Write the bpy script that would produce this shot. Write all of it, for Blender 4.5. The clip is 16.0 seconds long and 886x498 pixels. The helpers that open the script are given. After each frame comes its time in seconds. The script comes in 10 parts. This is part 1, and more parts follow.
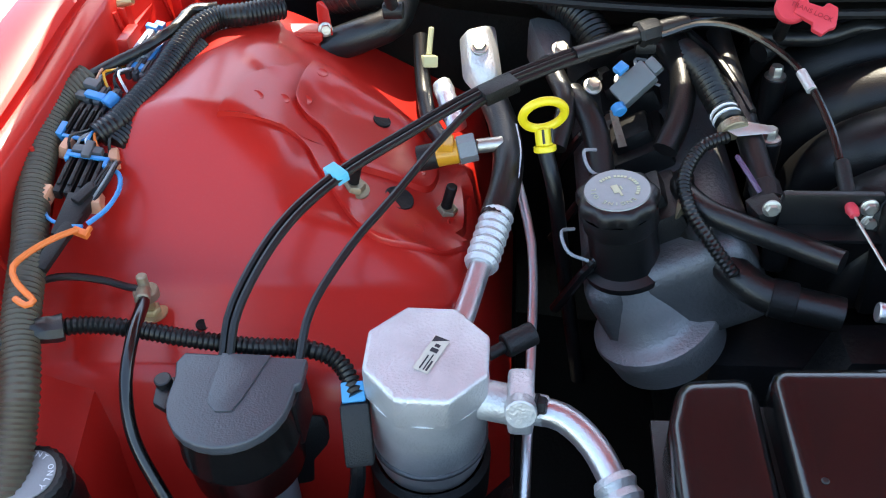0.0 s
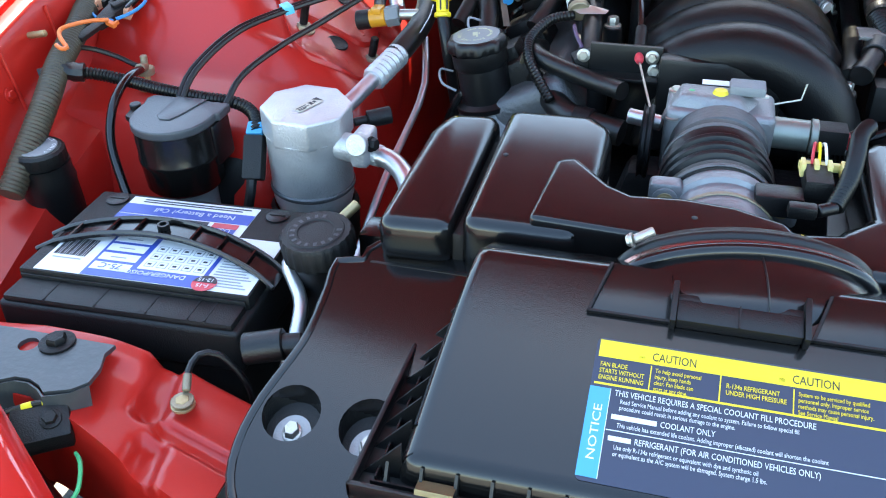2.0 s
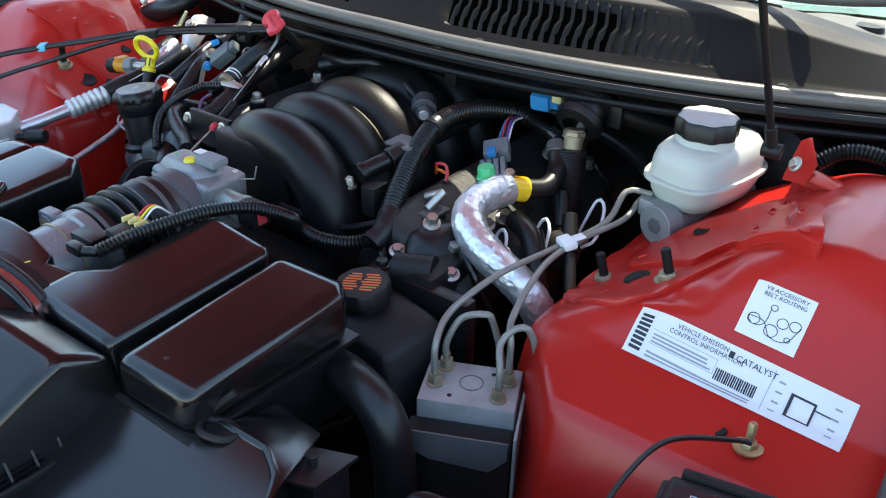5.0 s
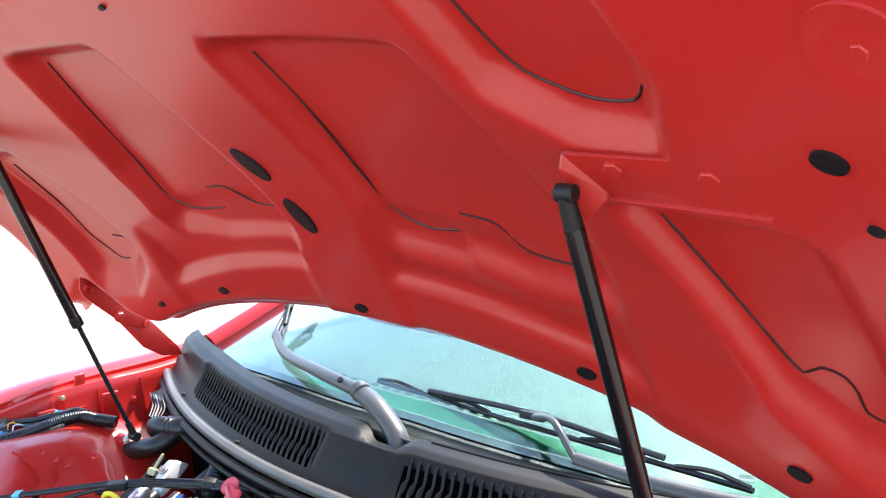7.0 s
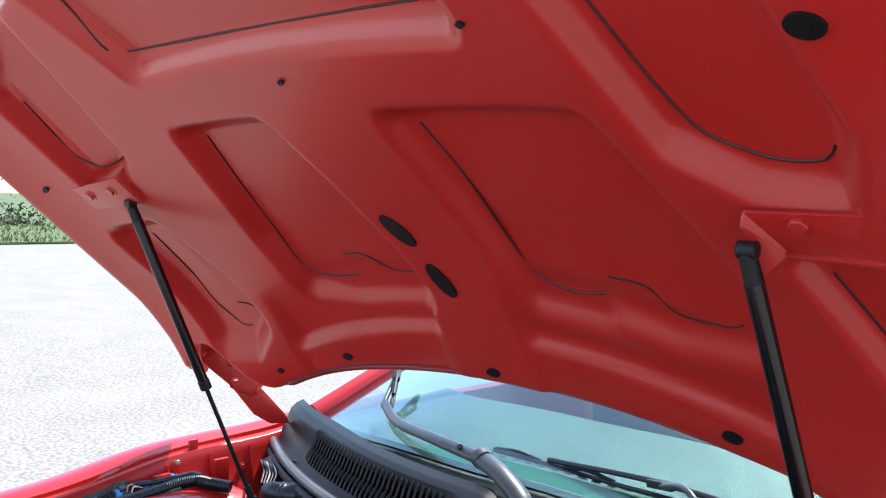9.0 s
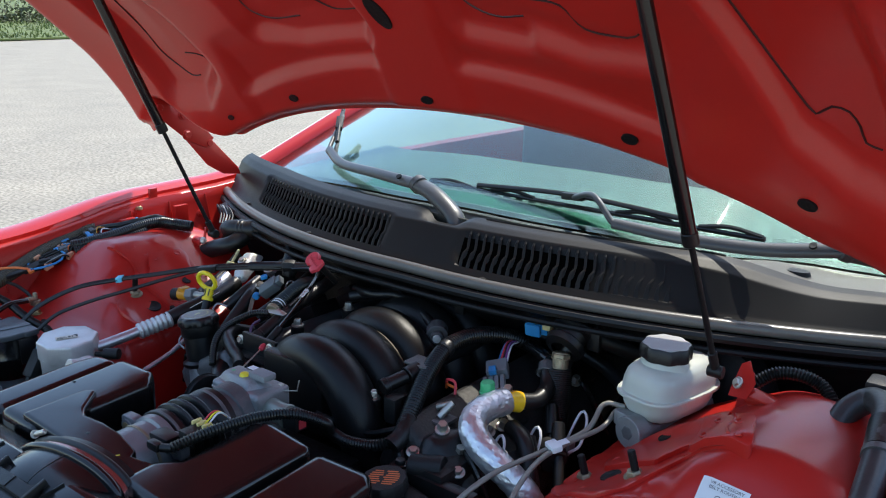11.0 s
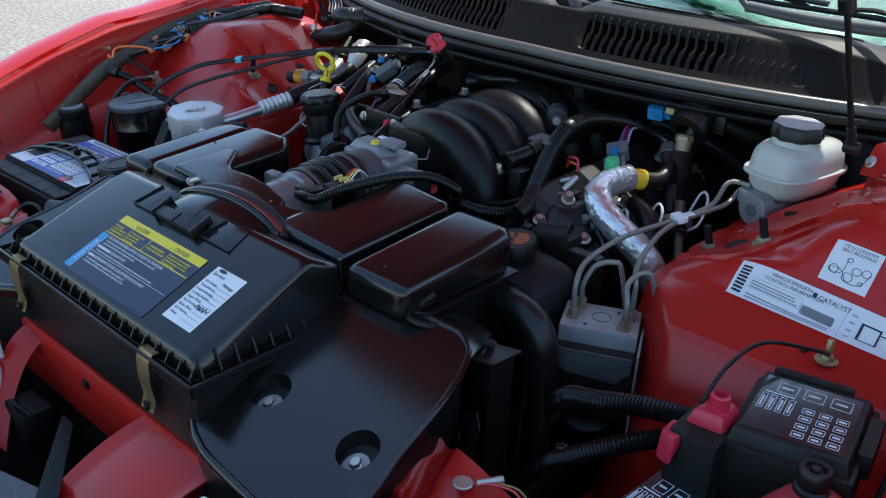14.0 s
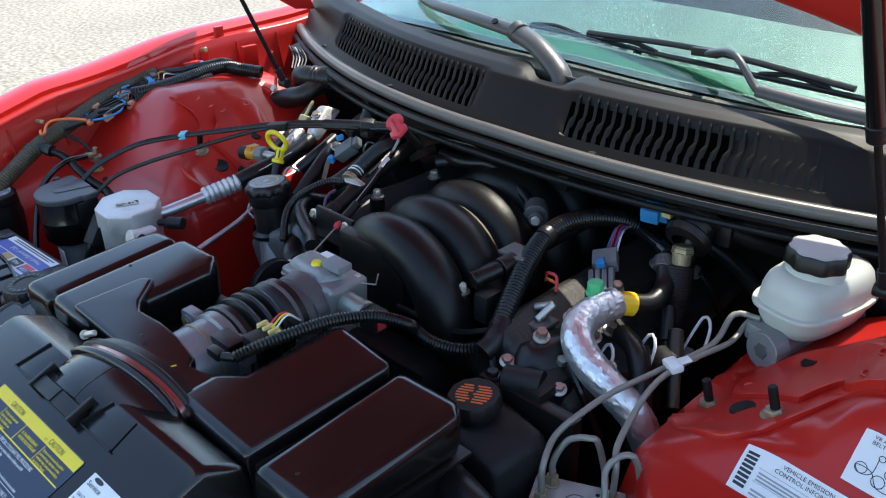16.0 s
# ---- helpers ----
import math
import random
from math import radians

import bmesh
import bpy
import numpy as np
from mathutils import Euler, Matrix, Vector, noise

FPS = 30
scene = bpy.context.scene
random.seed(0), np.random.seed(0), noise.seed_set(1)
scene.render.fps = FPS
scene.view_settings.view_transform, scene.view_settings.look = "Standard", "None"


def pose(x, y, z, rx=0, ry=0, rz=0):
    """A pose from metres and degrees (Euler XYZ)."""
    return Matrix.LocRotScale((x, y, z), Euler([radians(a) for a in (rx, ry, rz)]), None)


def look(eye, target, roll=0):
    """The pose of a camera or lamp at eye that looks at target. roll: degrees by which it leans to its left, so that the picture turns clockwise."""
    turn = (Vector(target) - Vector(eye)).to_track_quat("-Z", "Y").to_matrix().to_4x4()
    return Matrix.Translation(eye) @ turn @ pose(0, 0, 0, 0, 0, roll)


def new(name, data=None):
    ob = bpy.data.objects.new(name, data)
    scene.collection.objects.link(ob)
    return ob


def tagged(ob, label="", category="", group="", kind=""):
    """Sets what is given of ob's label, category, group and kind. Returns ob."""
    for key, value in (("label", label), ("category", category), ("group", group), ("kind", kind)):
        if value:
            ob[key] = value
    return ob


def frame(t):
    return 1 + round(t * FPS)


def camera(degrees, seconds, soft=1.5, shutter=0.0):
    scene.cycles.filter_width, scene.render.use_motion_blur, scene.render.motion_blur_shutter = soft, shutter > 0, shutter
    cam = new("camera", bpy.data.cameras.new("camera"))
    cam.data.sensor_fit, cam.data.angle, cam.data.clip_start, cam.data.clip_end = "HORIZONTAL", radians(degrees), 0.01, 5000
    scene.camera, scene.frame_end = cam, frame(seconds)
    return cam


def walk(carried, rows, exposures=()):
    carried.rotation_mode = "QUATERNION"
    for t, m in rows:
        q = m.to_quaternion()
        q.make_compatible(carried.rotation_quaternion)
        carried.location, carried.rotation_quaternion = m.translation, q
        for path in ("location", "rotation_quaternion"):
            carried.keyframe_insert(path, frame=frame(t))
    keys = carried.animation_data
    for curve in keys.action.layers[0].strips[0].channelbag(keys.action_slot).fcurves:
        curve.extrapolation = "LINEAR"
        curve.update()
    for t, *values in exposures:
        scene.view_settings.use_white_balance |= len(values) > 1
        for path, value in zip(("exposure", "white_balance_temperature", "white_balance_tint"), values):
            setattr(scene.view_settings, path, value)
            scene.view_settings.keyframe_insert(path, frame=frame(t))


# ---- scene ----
cam = camera(53.4, 16.0, 1.1)
PATH = [
    (0, (-0.398, -0.11, 1.251), (-0.56, 1.42, -0.026), -3.1),
    (0.5, (-0.353, -0.173, 1.229), (-0.551, 1.442, 0.067), -3.4),
    (1, (-0.239, -0.309, 1.222), (-0.504, 1.326, 0.102), -3.5),
    (1.5, (-0.168, -0.429, 1.185), (-0.509, 1.201, 0.077), -2.0),
    (2, (-0.071, -0.466, 1.161), (-0.549, 1.139, 0.068), -1.4),
    (2.5, (0.091, -0.455, 1.189), (-0.539, 1.111, 0.115), -1.0),
    (3, (0.219, -0.446, 1.206), (-0.56, 1.065, 0.153), -0.3),
    (3.5, (0.348, -0.448, 1.208), (-0.55, 1.034, 0.211), 0.1),
    (3.7, (0.425, -0.458, 1.208), (-0.52, 1.007, 0.227), 0.3),
    (5.8, (0.862, -0.05, 1.314), (-0.228, 1.321, 0.348), -0.0),
    (6, (0.867, -0.04, 1.338), (-0.25, 1.361, 0.451), -0.1),
    (6.5, (0.873, -0.093, 1.39), (-0.302, 1.425, 0.83), 1.3),
    (7, (0.86, -0.143, 1.448), (-0.382, 1.4, 1.17), 1.5),
    (7.5, (0.814, -0.208, 1.476), (-0.451, 1.339, 1.408), 2.4),
    (8, (0.769, -0.23, 1.467), (-0.562, 1.264, 1.461), 2.5),
    (8.2, (0.752, -0.239, 1.454), (-0.593, 1.24, 1.451), 2.7),
    (10.3, (0.938, -0.276, 1.381), (-0.33, 1.228, 1.02), 0.9),
    (10.5, (0.946, -0.317, 1.37), (-0.278, 1.213, 0.969), 1.0),
    (11, (0.917, -0.38, 1.336), (-0.27, 1.14, 0.804), 1.2),
    (11.5, (0.955, -0.453, 1.288), (-0.221, 1.046, 0.683), 1.4),
    (12, (1.046, -0.622, 1.168), (-0.121, 0.889, 0.573), 2.1),
    (12.5, (1.104, -0.768, 1.129), (-0.052, 0.742, 0.511), 2.0),
    (13, (1.088, -0.757, 1.151), (-0.013, 0.728, 0.389), 2.1),
    (13.5, (0.994, -0.62, 1.221), (-0.1, 0.835, 0.392), 2.7),
    (14, (0.88, -0.492, 1.251), (-0.315, 0.853, 0.378), 2.1),
    (14.5, (0.823, -0.333, 1.27), (-0.439, 0.934, 0.375), 1.8),
    (15, (0.786, -0.15, 1.303), (-0.477, 1.114, 0.405), 1.6),
    (15.5, (0.736, -0.163, 1.32), (-0.513, 1.109, 0.413), 1.6),
    (16, (0.764, -0.231, 1.349), (-0.459, 1.058, 0.43), 0.5),
]
EXPOSURES = [
    (0.0, 2.65, 7300, 5), (0.5, 2.7, 7250, 5), (1.0, 2.8, 7200, 4), (2.0, 2.9, 7000, 1), (3.5, 2.8, 7000, 1), (6.0, 2.1, 7000, 4), (6.6, 2.25, 6900, 6), (7.4, 2.65, 6200, 8), (8.0, 1.85, 6050, 8), (8.2, 1.8, 6000, 8), (10.3, 1.58, 6400, 8),
    (11.0, 1.33, 6500, 6), (12.0, 1.35, 6300, 6), (12.5, 1.35, 6200, 6), (13.2, 1.2, 6200, 5), (14.0, 1.3, 6300, 3), (14.7, 1.5, 6450, 3), (16.0, 1.7, 6750, 4),
]
walk(cam, [(t, look(eye, target, roll)) for t, eye, target, roll in PATH], EXPOSURES)

# ---- world and light ----
SUN_TO = Vector((-0.04, 0.50, 0.90)).normalized()
world = bpy.data.worlds.new("sky")
scene.world = world
world.use_nodes = True
wn = world.node_tree
sky = wn.nodes.new("ShaderNodeTexSky")
sky.sky_type, sky.sun_disc = "NISHITA", False
sky.sun_elevation = math.asin(SUN_TO.z)
sky.sun_rotation = math.atan2(SUN_TO.x, SUN_TO.y)
sky.altitude, sky.dust_density = 100, 0.8
wn.links.new(sky.outputs[0], wn.nodes["Background"].inputs[0])
wn.nodes["Background"].inputs[1].default_value = 0.15
sun_data = bpy.data.lights.new("sun", "SUN")
sun_data.energy, sun_data.angle, sun_data.color = 2.1, radians(0.5), (1.0, 0.93, 0.83)
sun = new("sun", sun_data)
sun.matrix_world = look((0, 0, 0), -SUN_TO)

CX = -0.015  # the car's middle line


# ---- materials ----
def mat(name, color, rough=0.5, metal=0.0, vary=0.12, scale=18, bump=0.02, fine=180, coat=0.0, dust=0.0, spec=0.5,
        emit=None, trans=0.0):
    m = bpy.data.materials.new(name)
    m.use_nodes = True
    nt = m.node_tree
    n, l = nt.nodes, nt.links
    b = n["Principled BSDF"]
    co = n.new("ShaderNodeTexCoord")
    big, small = n.new("ShaderNodeTexNoise"), n.new("ShaderNodeTexNoise")
    big.inputs["Scale"].default_value, big.inputs["Detail"].default_value = scale, 6
    small.inputs["Scale"].default_value, small.inputs["Detail"].default_value = fine, 4
    l.new(co.outputs["Object"], big.inputs["Vector"])
    l.new(co.outputs["Object"], small.inputs["Vector"])
    mixer = n.new("ShaderNodeMix")
    mixer.data_type = "RGBA"
    mixer.inputs[6].default_value = (*[c * (1 - vary) for c in color], 1)
    mixer.inputs[7].default_value = (*[min(1, c * (1 + vary)) for c in color], 1)
    l.new(big.outputs["Fac"], mixer.inputs[0])
    last = mixer.outputs[2]
    if dust:
        # settled dust and small pale specks
        ramp = n.new("ShaderNodeValToRGB")
        ramp.color_ramp.elements[0].position, ramp.color_ramp.elements[1].position = 0.55, 0.8
        l.new(small.outputs["Fac"], ramp.inputs[0])
        mul = n.new("ShaderNodeMath")
        mul.operation = "MULTIPLY"
        mul.inputs[1].default_value = dust
        l.new(ramp.outputs[0], mul.inputs[0])
        dm = n.new("ShaderNodeMix")
        dm.data_type = "RGBA"
        dm.inputs[7].default_value = (0.34, 0.31, 0.27, 1)
        l.new(mul.outputs[0], dm.inputs[0])
        l.new(last, dm.inputs[6])
        last = dm.outputs[2]
    l.new(last, b.inputs["Base Color"])
    b.inputs["Metallic"].default_value = metal
    b.inputs["Specular IOR Level"].default_value = spec
    rr = n.new("ShaderNodeMapRange")
    rr.inputs[3].default_value, rr.inputs[4].default_value = max(0.02, rough * 0.8), min(1, rough * 1.25)
    l.new(big.outputs["Fac"], rr.inputs[0])
    l.new(rr.outputs[0], b.inputs["Roughness"])
    if bump:
        bp = n.new("ShaderNodeBump")
        bp.inputs["Strength"].default_value, bp.inputs["Distance"].default_value = min(1, bump * 10), 0.001
        l.new(small.outputs["Fac"], bp.inputs["Height"])
        l.new(bp.outputs[0], b.inputs["Normal"])
    if coat:
        b.inputs["Coat Weight"].default_value, b.inputs["Coat Roughness"].default_value = coat, 0.02
    if emit:
        b.inputs["Emission Color"].default_value, b.inputs["Emission Strength"].default_value = (*emit[:3], 1), emit[3]
    if trans:
        b.inputs["Transmission Weight"].default_value = trans
    return m


RED = mat("red_paint", (0.47, 0.008, 0.005), 0.42, vary=0.06, scale=4, bump=0.0, fine=700, coat=1.0, spec=0.1)
RED_IN = mat("red_paint_inner", (0.42, 0.0125, 0.008), 0.42, vary=0.12, scale=7, bump=0.006, fine=350, coat=0.5, dust=0.02, spec=0.25)
RED_IN.node_tree.nodes["Principled BSDF"].inputs["Coat Roughness"].default_value = 0.2
HOOD_IN = mat("hood_inner_paint", (0.44, 0.015, 0.010), 0.45, vary=0.10, scale=5, bump=0.003, fine=300, coat=0.6, dust=0.03, spec=0.35)
HOOD_IN.node_tree.nodes["Principled BSDF"].inputs["Coat Roughness"].default_value = 0.2
RED_SIDE = mat("red_plastic_bottle", (0.31, 0.024, 0.026), 0.5, vary=0.12, scale=12, bump=0.03, fine=260)
BLACK = mat("black_plastic", (0.006, 0.006, 0.0064), 0.33, vary=0.3, scale=9, bump=0.03, fine=900, dust=0.008, spec=0.42)
BLACK_SATIN = mat("black_satin_plastic", (0.006, 0.0057, 0.0057), 0.16, vary=0.25, scale=7, bump=0.006, fine=1100, dust=0.010, spec=0.55)
BLACK_MATT = mat("black_matt_plastic", (0.008, 0.008, 0.008), 0.46, vary=0.3, scale=14, bump=0.05, fine=700, dust=0.018, spec=0.35)
RUBBER = mat("black_rubber", (0.007, 0.007, 0.007), 0.36, vary=0.3, scale=25, bump=0.03, fine=500, dust=0.015, spec=0.45)
LOOM = mat("black_loom", (0.006, 0.006, 0.006), 0.3, vary=0.25, scale=30, bump=0.02, fine=400, dust=0.012, spec=0.35)
COWL = mat("weathered_black_plastic", (0.0075, 0.0072, 0.007), 0.46, vary=0.3, scale=11, bump=0.015, fine=900, dust=0.006, spec=0.2)
DARK = mat("grimy_dark_metal", (0.007, 0.007, 0.0075), 0.5, 0.2, vary=0.5, scale=20, bump=0.1, fine=160, dust=0.02, spec=0.3)
ALU = mat("cast_aluminium", (0.60, 0.60, 0.59), 0.40, 0.6, vary=0.3, scale=28, bump=0.09, fine=380)
ALU_BLOCK = mat("bright_alloy_block", (0.34, 0.34, 0.34), 0.42, 0.45, vary=0.35, scale=40, bump=0.05, fine=300)
ALU_CAST = mat("sandy_cast_alloy", (0.27, 0.275, 0.28), 0.44, 0.55, vary=0.2, scale=25, bump=0.12, fine=320)
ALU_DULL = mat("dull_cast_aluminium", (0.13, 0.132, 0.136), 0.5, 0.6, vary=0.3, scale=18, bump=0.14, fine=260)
ALU_PIPE = mat("drawn_aluminium", (0.6, 0.6, 0.61), 0.33, 0.9, vary=0.15, scale=30, bump=0.03, fine=500)
STEEL = mat("zinc_steel", (0.5, 0.48, 0.43), 0.38, 0.9, vary=0.2, scale=40, bump=0.04, fine=500)
BRASSY = mat("yellow_zinc_steel", (0.42, 0.33, 0.18), 0.42, 0.8, vary=0.3, scale=40, bump=0.05, fine=400)
ZINC = mat("dull_zinc_steel", (0.30, 0.25, 0.17), 0.45, 0.7, vary=0.35, scale=60, bump=0.08, fine=400)
RUSTY = mat("rust_stained_steel", (0.16, 0.11, 0.08), 0.6, 0.5, vary=0.4, scale=60, bump=0.1, fine=300)
FOIL = mat("crinkled_foil", (0.72, 0.72, 0.74), 0.34, 0.85, vary=0.12, scale=60, bump=0.5, fine=170)
GOLD_FILM = mat("amber_film", (0.85, 0.52, 0.02), 0.25, vary=0.08, scale=30, bump=0.03)
WIPER = mat("weathered_wiper_black", (0.05, 0.05, 0.05), 0.36, vary=0.3, scale=25, bump=0.03, fine=500, dust=0.05)
WHITE_PL = mat("milky_plastic", (0.50, 0.52, 0.47), 0.36, vary=0.10, scale=14, bump=0.02, fine=300)
WHITE_PL.node_tree.nodes["Principled BSDF"].inputs["Subsurface Weight"].default_value = 0.35
WHITE_PL.node_tree.nodes["Principled BSDF"].inputs["Subsurface Radius"].default_value = (0.02, 0.02, 0.015)
GREY_PL = mat("grey_plastic", (0.2, 0.21, 0.22), 0.5, vary=0.15, scale=20, bump=0.04, fine=500)
YELLOW = mat("yellow_plastic", (0.78, 0.62, 0.02), 0.4, vary=0.06, scale=20, bump=0.01)
AMBER = mat("amber_sleeve", (0.62, 0.27, 0.02), 0.3, vary=0.08, scale=30, bump=0.03)
GREEN = mat("green_plastic", (0.06, 0.42, 0.16), 0.4, vary=0.1)
BLUE = mat("blue_plastic", (0.03, 0.22, 0.5), 0.4, vary=0.15, scale=40)
SKYBLUE = mat("light_blue_tape", (0.1, 0.5, 0.66), 0.4, vary=0.1)
ORANGE = mat("orange_plastic", (0.7, 0.16, 0.03), 0.45, vary=0.1, scale=40)
TAN = mat("tan_clip", (0.55, 0.27, 0.16), 0.5, vary=0.15, scale=40)
TAG = mat("red_tag_plastic", (0.62, 0.05, 0.07), 0.4, vary=0.08)
REDCAP = mat("red_terminal_cover", (0.5, 0.02, 0.05), 0.38, vary=0.1)
PAPER = mat("white_label", (0.74, 0.75, 0.76), 0.38, vary=0.03, bump=0.004, scale=30)
INK = mat("black_ink", (0.02, 0.02, 0.025), 0.5, vary=0.05, bump=0)
INK_BLUE = mat("dark_blue_label", (0.018, 0.028, 0.06), 0.3, vary=0.08, bump=0.003)
BLUE_LABEL = mat("blue_label_ink", (0.03, 0.07, 0.36), 0.35, vary=0.05, bump=0.003)
CYAN = mat("light_blue_label", (0.05, 0.3, 0.55), 0.35, vary=0.04, bump=0.003)
YEL_LABEL = mat("yellow_label", (0.8, 0.62, 0.02), 0.35, vary=0.03, bump=0.003)
WHITE_INK = mat("white_ink", (0.65, 0.67, 0.7), 0.4, vary=0.02, bump=0)
GREY_INK = mat("grey_ink", (0.3, 0.31, 0.33), 0.5, vary=0.05, bump=0)
ORANGE_INK = mat("orange_ink", (0.7, 0.17, 0.04), 0.45, vary=0.1, bump=0)
RED_GLINT_BAND = mat("red_reflecting_band", (0.42, 0.24, 0.22), 0.24, 0.9, vary=0.15)
LENS_GLASS = mat("lamp_lens", (0.85, 0.87, 0.9), 0.06, vary=0.02, bump=0, trans=0.9)
AMBER_LENS = mat("amber_lens", (0.28, 0.1, 0.015), 0.12, vary=0.05, bump=0)
CHROME = mat("reflector_chrome", (0.85, 0.85, 0.86), 0.1, 1.0, vary=0.03, bump=0.01)
LIT = mat("lit_bulb", (0.9, 0.7, 0.3), 0.3, bump=0, emit=(1.0, 0.80, 0.46, 26.0))
WARM_REFL = mat("warm_lit_reflector", (0.92, 0.72, 0.38), 0.2, 0.9, vary=0.08, bump=0.01)


# ---- mesh helpers ----
def part(name, bm, material, parent=None, label="", smooth=38):
    me = bpy.data.meshes.new(name)
    bmesh.ops.recalc_face_normals(bm, faces=bm.faces)
    bm.to_mesh(me)
    bm.free()
    me.materials.append(material)
    if smooth:
        me.shade_smooth()
        me.set_sharp_from_angle(angle=radians(smooth))
    ob = new(name, me)
    if parent:
        ob.parent = parent
    if label:
        ob["label"] = label
    return ob


def thing(name, label, category, group="", kind="", at=(0, 0, 0)):
    ob = new(name)
    ob.location = at
    ob.empty_display_size = 0.02
    return tagged(ob, label, category, group, kind)


def move(bm, m):
    bm.transform(m)
    return bm


def join(*bms):
    out = bmesh.new()
    for b in bms:
        me = bpy.data.meshes.new("tmp")
        b.to_mesh(me)
        b.free()
        out.from_mesh(me)
        bpy.data.meshes.remove(me)
    return out


def bevel(bm, width, seg=2, angle=30):
    edges = [e for e in bm.edges if len(e.link_faces) == 2 and e.calc_face_angle(0) > radians(angle)]
    if width > 0 and edges:
        bmesh.ops.bevel(bm, geom=edges, offset=width, segments=seg, profile=0.6, affect="EDGES", clamp_overlap=True)
    return bm


def box(x0, x1, y0, y1, z0, z1, bev=0.003, seg=2):
    bm = bmesh.new()
    bmesh.ops.create_cube(bm, size=1)
    bm.transform(Matrix.Translation(((x0 + x1) / 2, (y0 + y1) / 2, (z0 + z1) / 2)) @ Matrix.Diagonal((x1 - x0, y1 - y0, z1 - z0, 1)))
    return bevel(bm, bev, seg)


def hull(points, bev=0.0, seg=2):
    bm = bmesh.new()
    vs = [bm.verts.new(p) for p in points]
    res = bmesh.ops.convex_hull(bm, input=vs)
    bmesh.ops.dissolve_limit(bm, angle_limit=radians(1), verts=bm.verts, edges=bm.edges)
    return bevel(bm, bev, seg, 12)


def prism(poly, z0, z1, bev=0.0, seg=2, top=None):
    """A polygon in x, y drawn up from z0 to z1; top(x, y) may give the upper face its height."""
    bm = bmesh.new()
    lo = [bm.verts.new((x, y, z0)) for x, y in poly]
    hi = [bm.verts.new((x, y, top(x, y) if top else z1)) for x, y in poly]
    bm.faces.new(lo[::-1])
    bm.faces.new(hi)
    for i in range(len(poly)):
        j = (i + 1) % len(poly)
        bm.faces.new((lo[i], lo[j], hi[j], hi[i]))
    bmesh.ops.recalc_face_normals(bm, faces=bm.faces)
    return bevel(bm, bev, seg, 35)


def plate(outer, holes, z0, z1):
    """A flat plate with open holes."""
    bm = bmesh.new()
    edges = []
    for loop in (outer, *holes):
        vs = [bm.verts.new((x, y, z1)) for x, y in loop]
        edges += [bm.edges.new((vs[i], vs[(i + 1) % len(vs)])) for i in range(len(vs))]
    bmesh.ops.triangle_fill(bm, use_beauty=True, use_dissolve=False, edges=edges)
    faces = bm.faces[:]
    ext = bmesh.ops.extrude_face_region(bm, geom=faces)
    for v in ext["geom"]:
        if isinstance(v, bmesh.types.BMVert):
            v.co.z = z0
    return bm


def ring(x, y, r, n=20, ry=None):
    ry = ry or r
    return [(x + r * math.cos(2 * math.pi * i / n), y + ry * math.sin(2 * math.pi * i / n)) for i in range(n)]


def lathe(profile, seg=28, lobes=0, amp=0.0):
    """Turns (radius, height) pairs about z; lobes ripple the radius."""
    bm = bmesh.new()
    rows = []
    for r, z in profile:
        if r < 1e-5:
            rows.append([bm.verts.new((0, 0, z))])
            continue
        row = []
        for i in range(seg):
            a = 2 * math.pi * i / seg
            k = r * (1 + amp * math.cos(lobes * a)) if lobes else r
            row.append(bm.verts.new((k * math.cos(a), k * math.sin(a), z)))
        rows.append(row)
    for a, b in zip(rows, rows[1:]):
        for i in range(seg):
            j = (i + 1) % seg
            if len(a) == 1 and len(b) == 1:
                continue
            if len(a) == 1:
                bm.faces.new((a[0], b[j], b[i]))
            elif len(b) == 1:
                bm.faces.new((a[i], a[j], b[0]))
            else:
                bm.faces.new((a[i], a[j], b[j], b[i]))
    return bm


def axis(p, q):
    """A pose at p whose z points to q."""
    d = Vector(q) - Vector(p)
    return Matrix.Translation(p) @ d.to_track_quat("Z", "Y").to_matrix().to_4x4()


def cyl(p, q, r, seg=20, r2=None, bev=0.001):
    L = (Vector(q) - Vector(p)).length
    r2 = r if r2 is None else r2
    b = min(bev, r * 0.4, L * 0.3)
    return move(lathe([(0, 0), (r - b, 0), (r, b), (r2, L - b), (r2 - b, L), (0, L)], seg), axis(p, q))


def spline(points, step=0.006):
    """A smooth line through points (Catmull-Rom)."""
    P = [Vector(p) for p in points]
    P = [2 * P[0] - P[1], *P, 2 * P[-1] - P[-2]]
    out = []
    for i in range(1, len(P) - 2):
        a, b, c, d = P[i - 1 : i + 3]
        n = max(2, int((c - b).length / step))
        for k in range(n):
            t = k / n
            out.append(0.5 * (2 * b + (c - a) * t + (2 * a - 5 * b + 4 * c - d) * t * t + (3 * b - a - 3 * c + d) * t ** 3))
    out.append(P[-2])
    return out


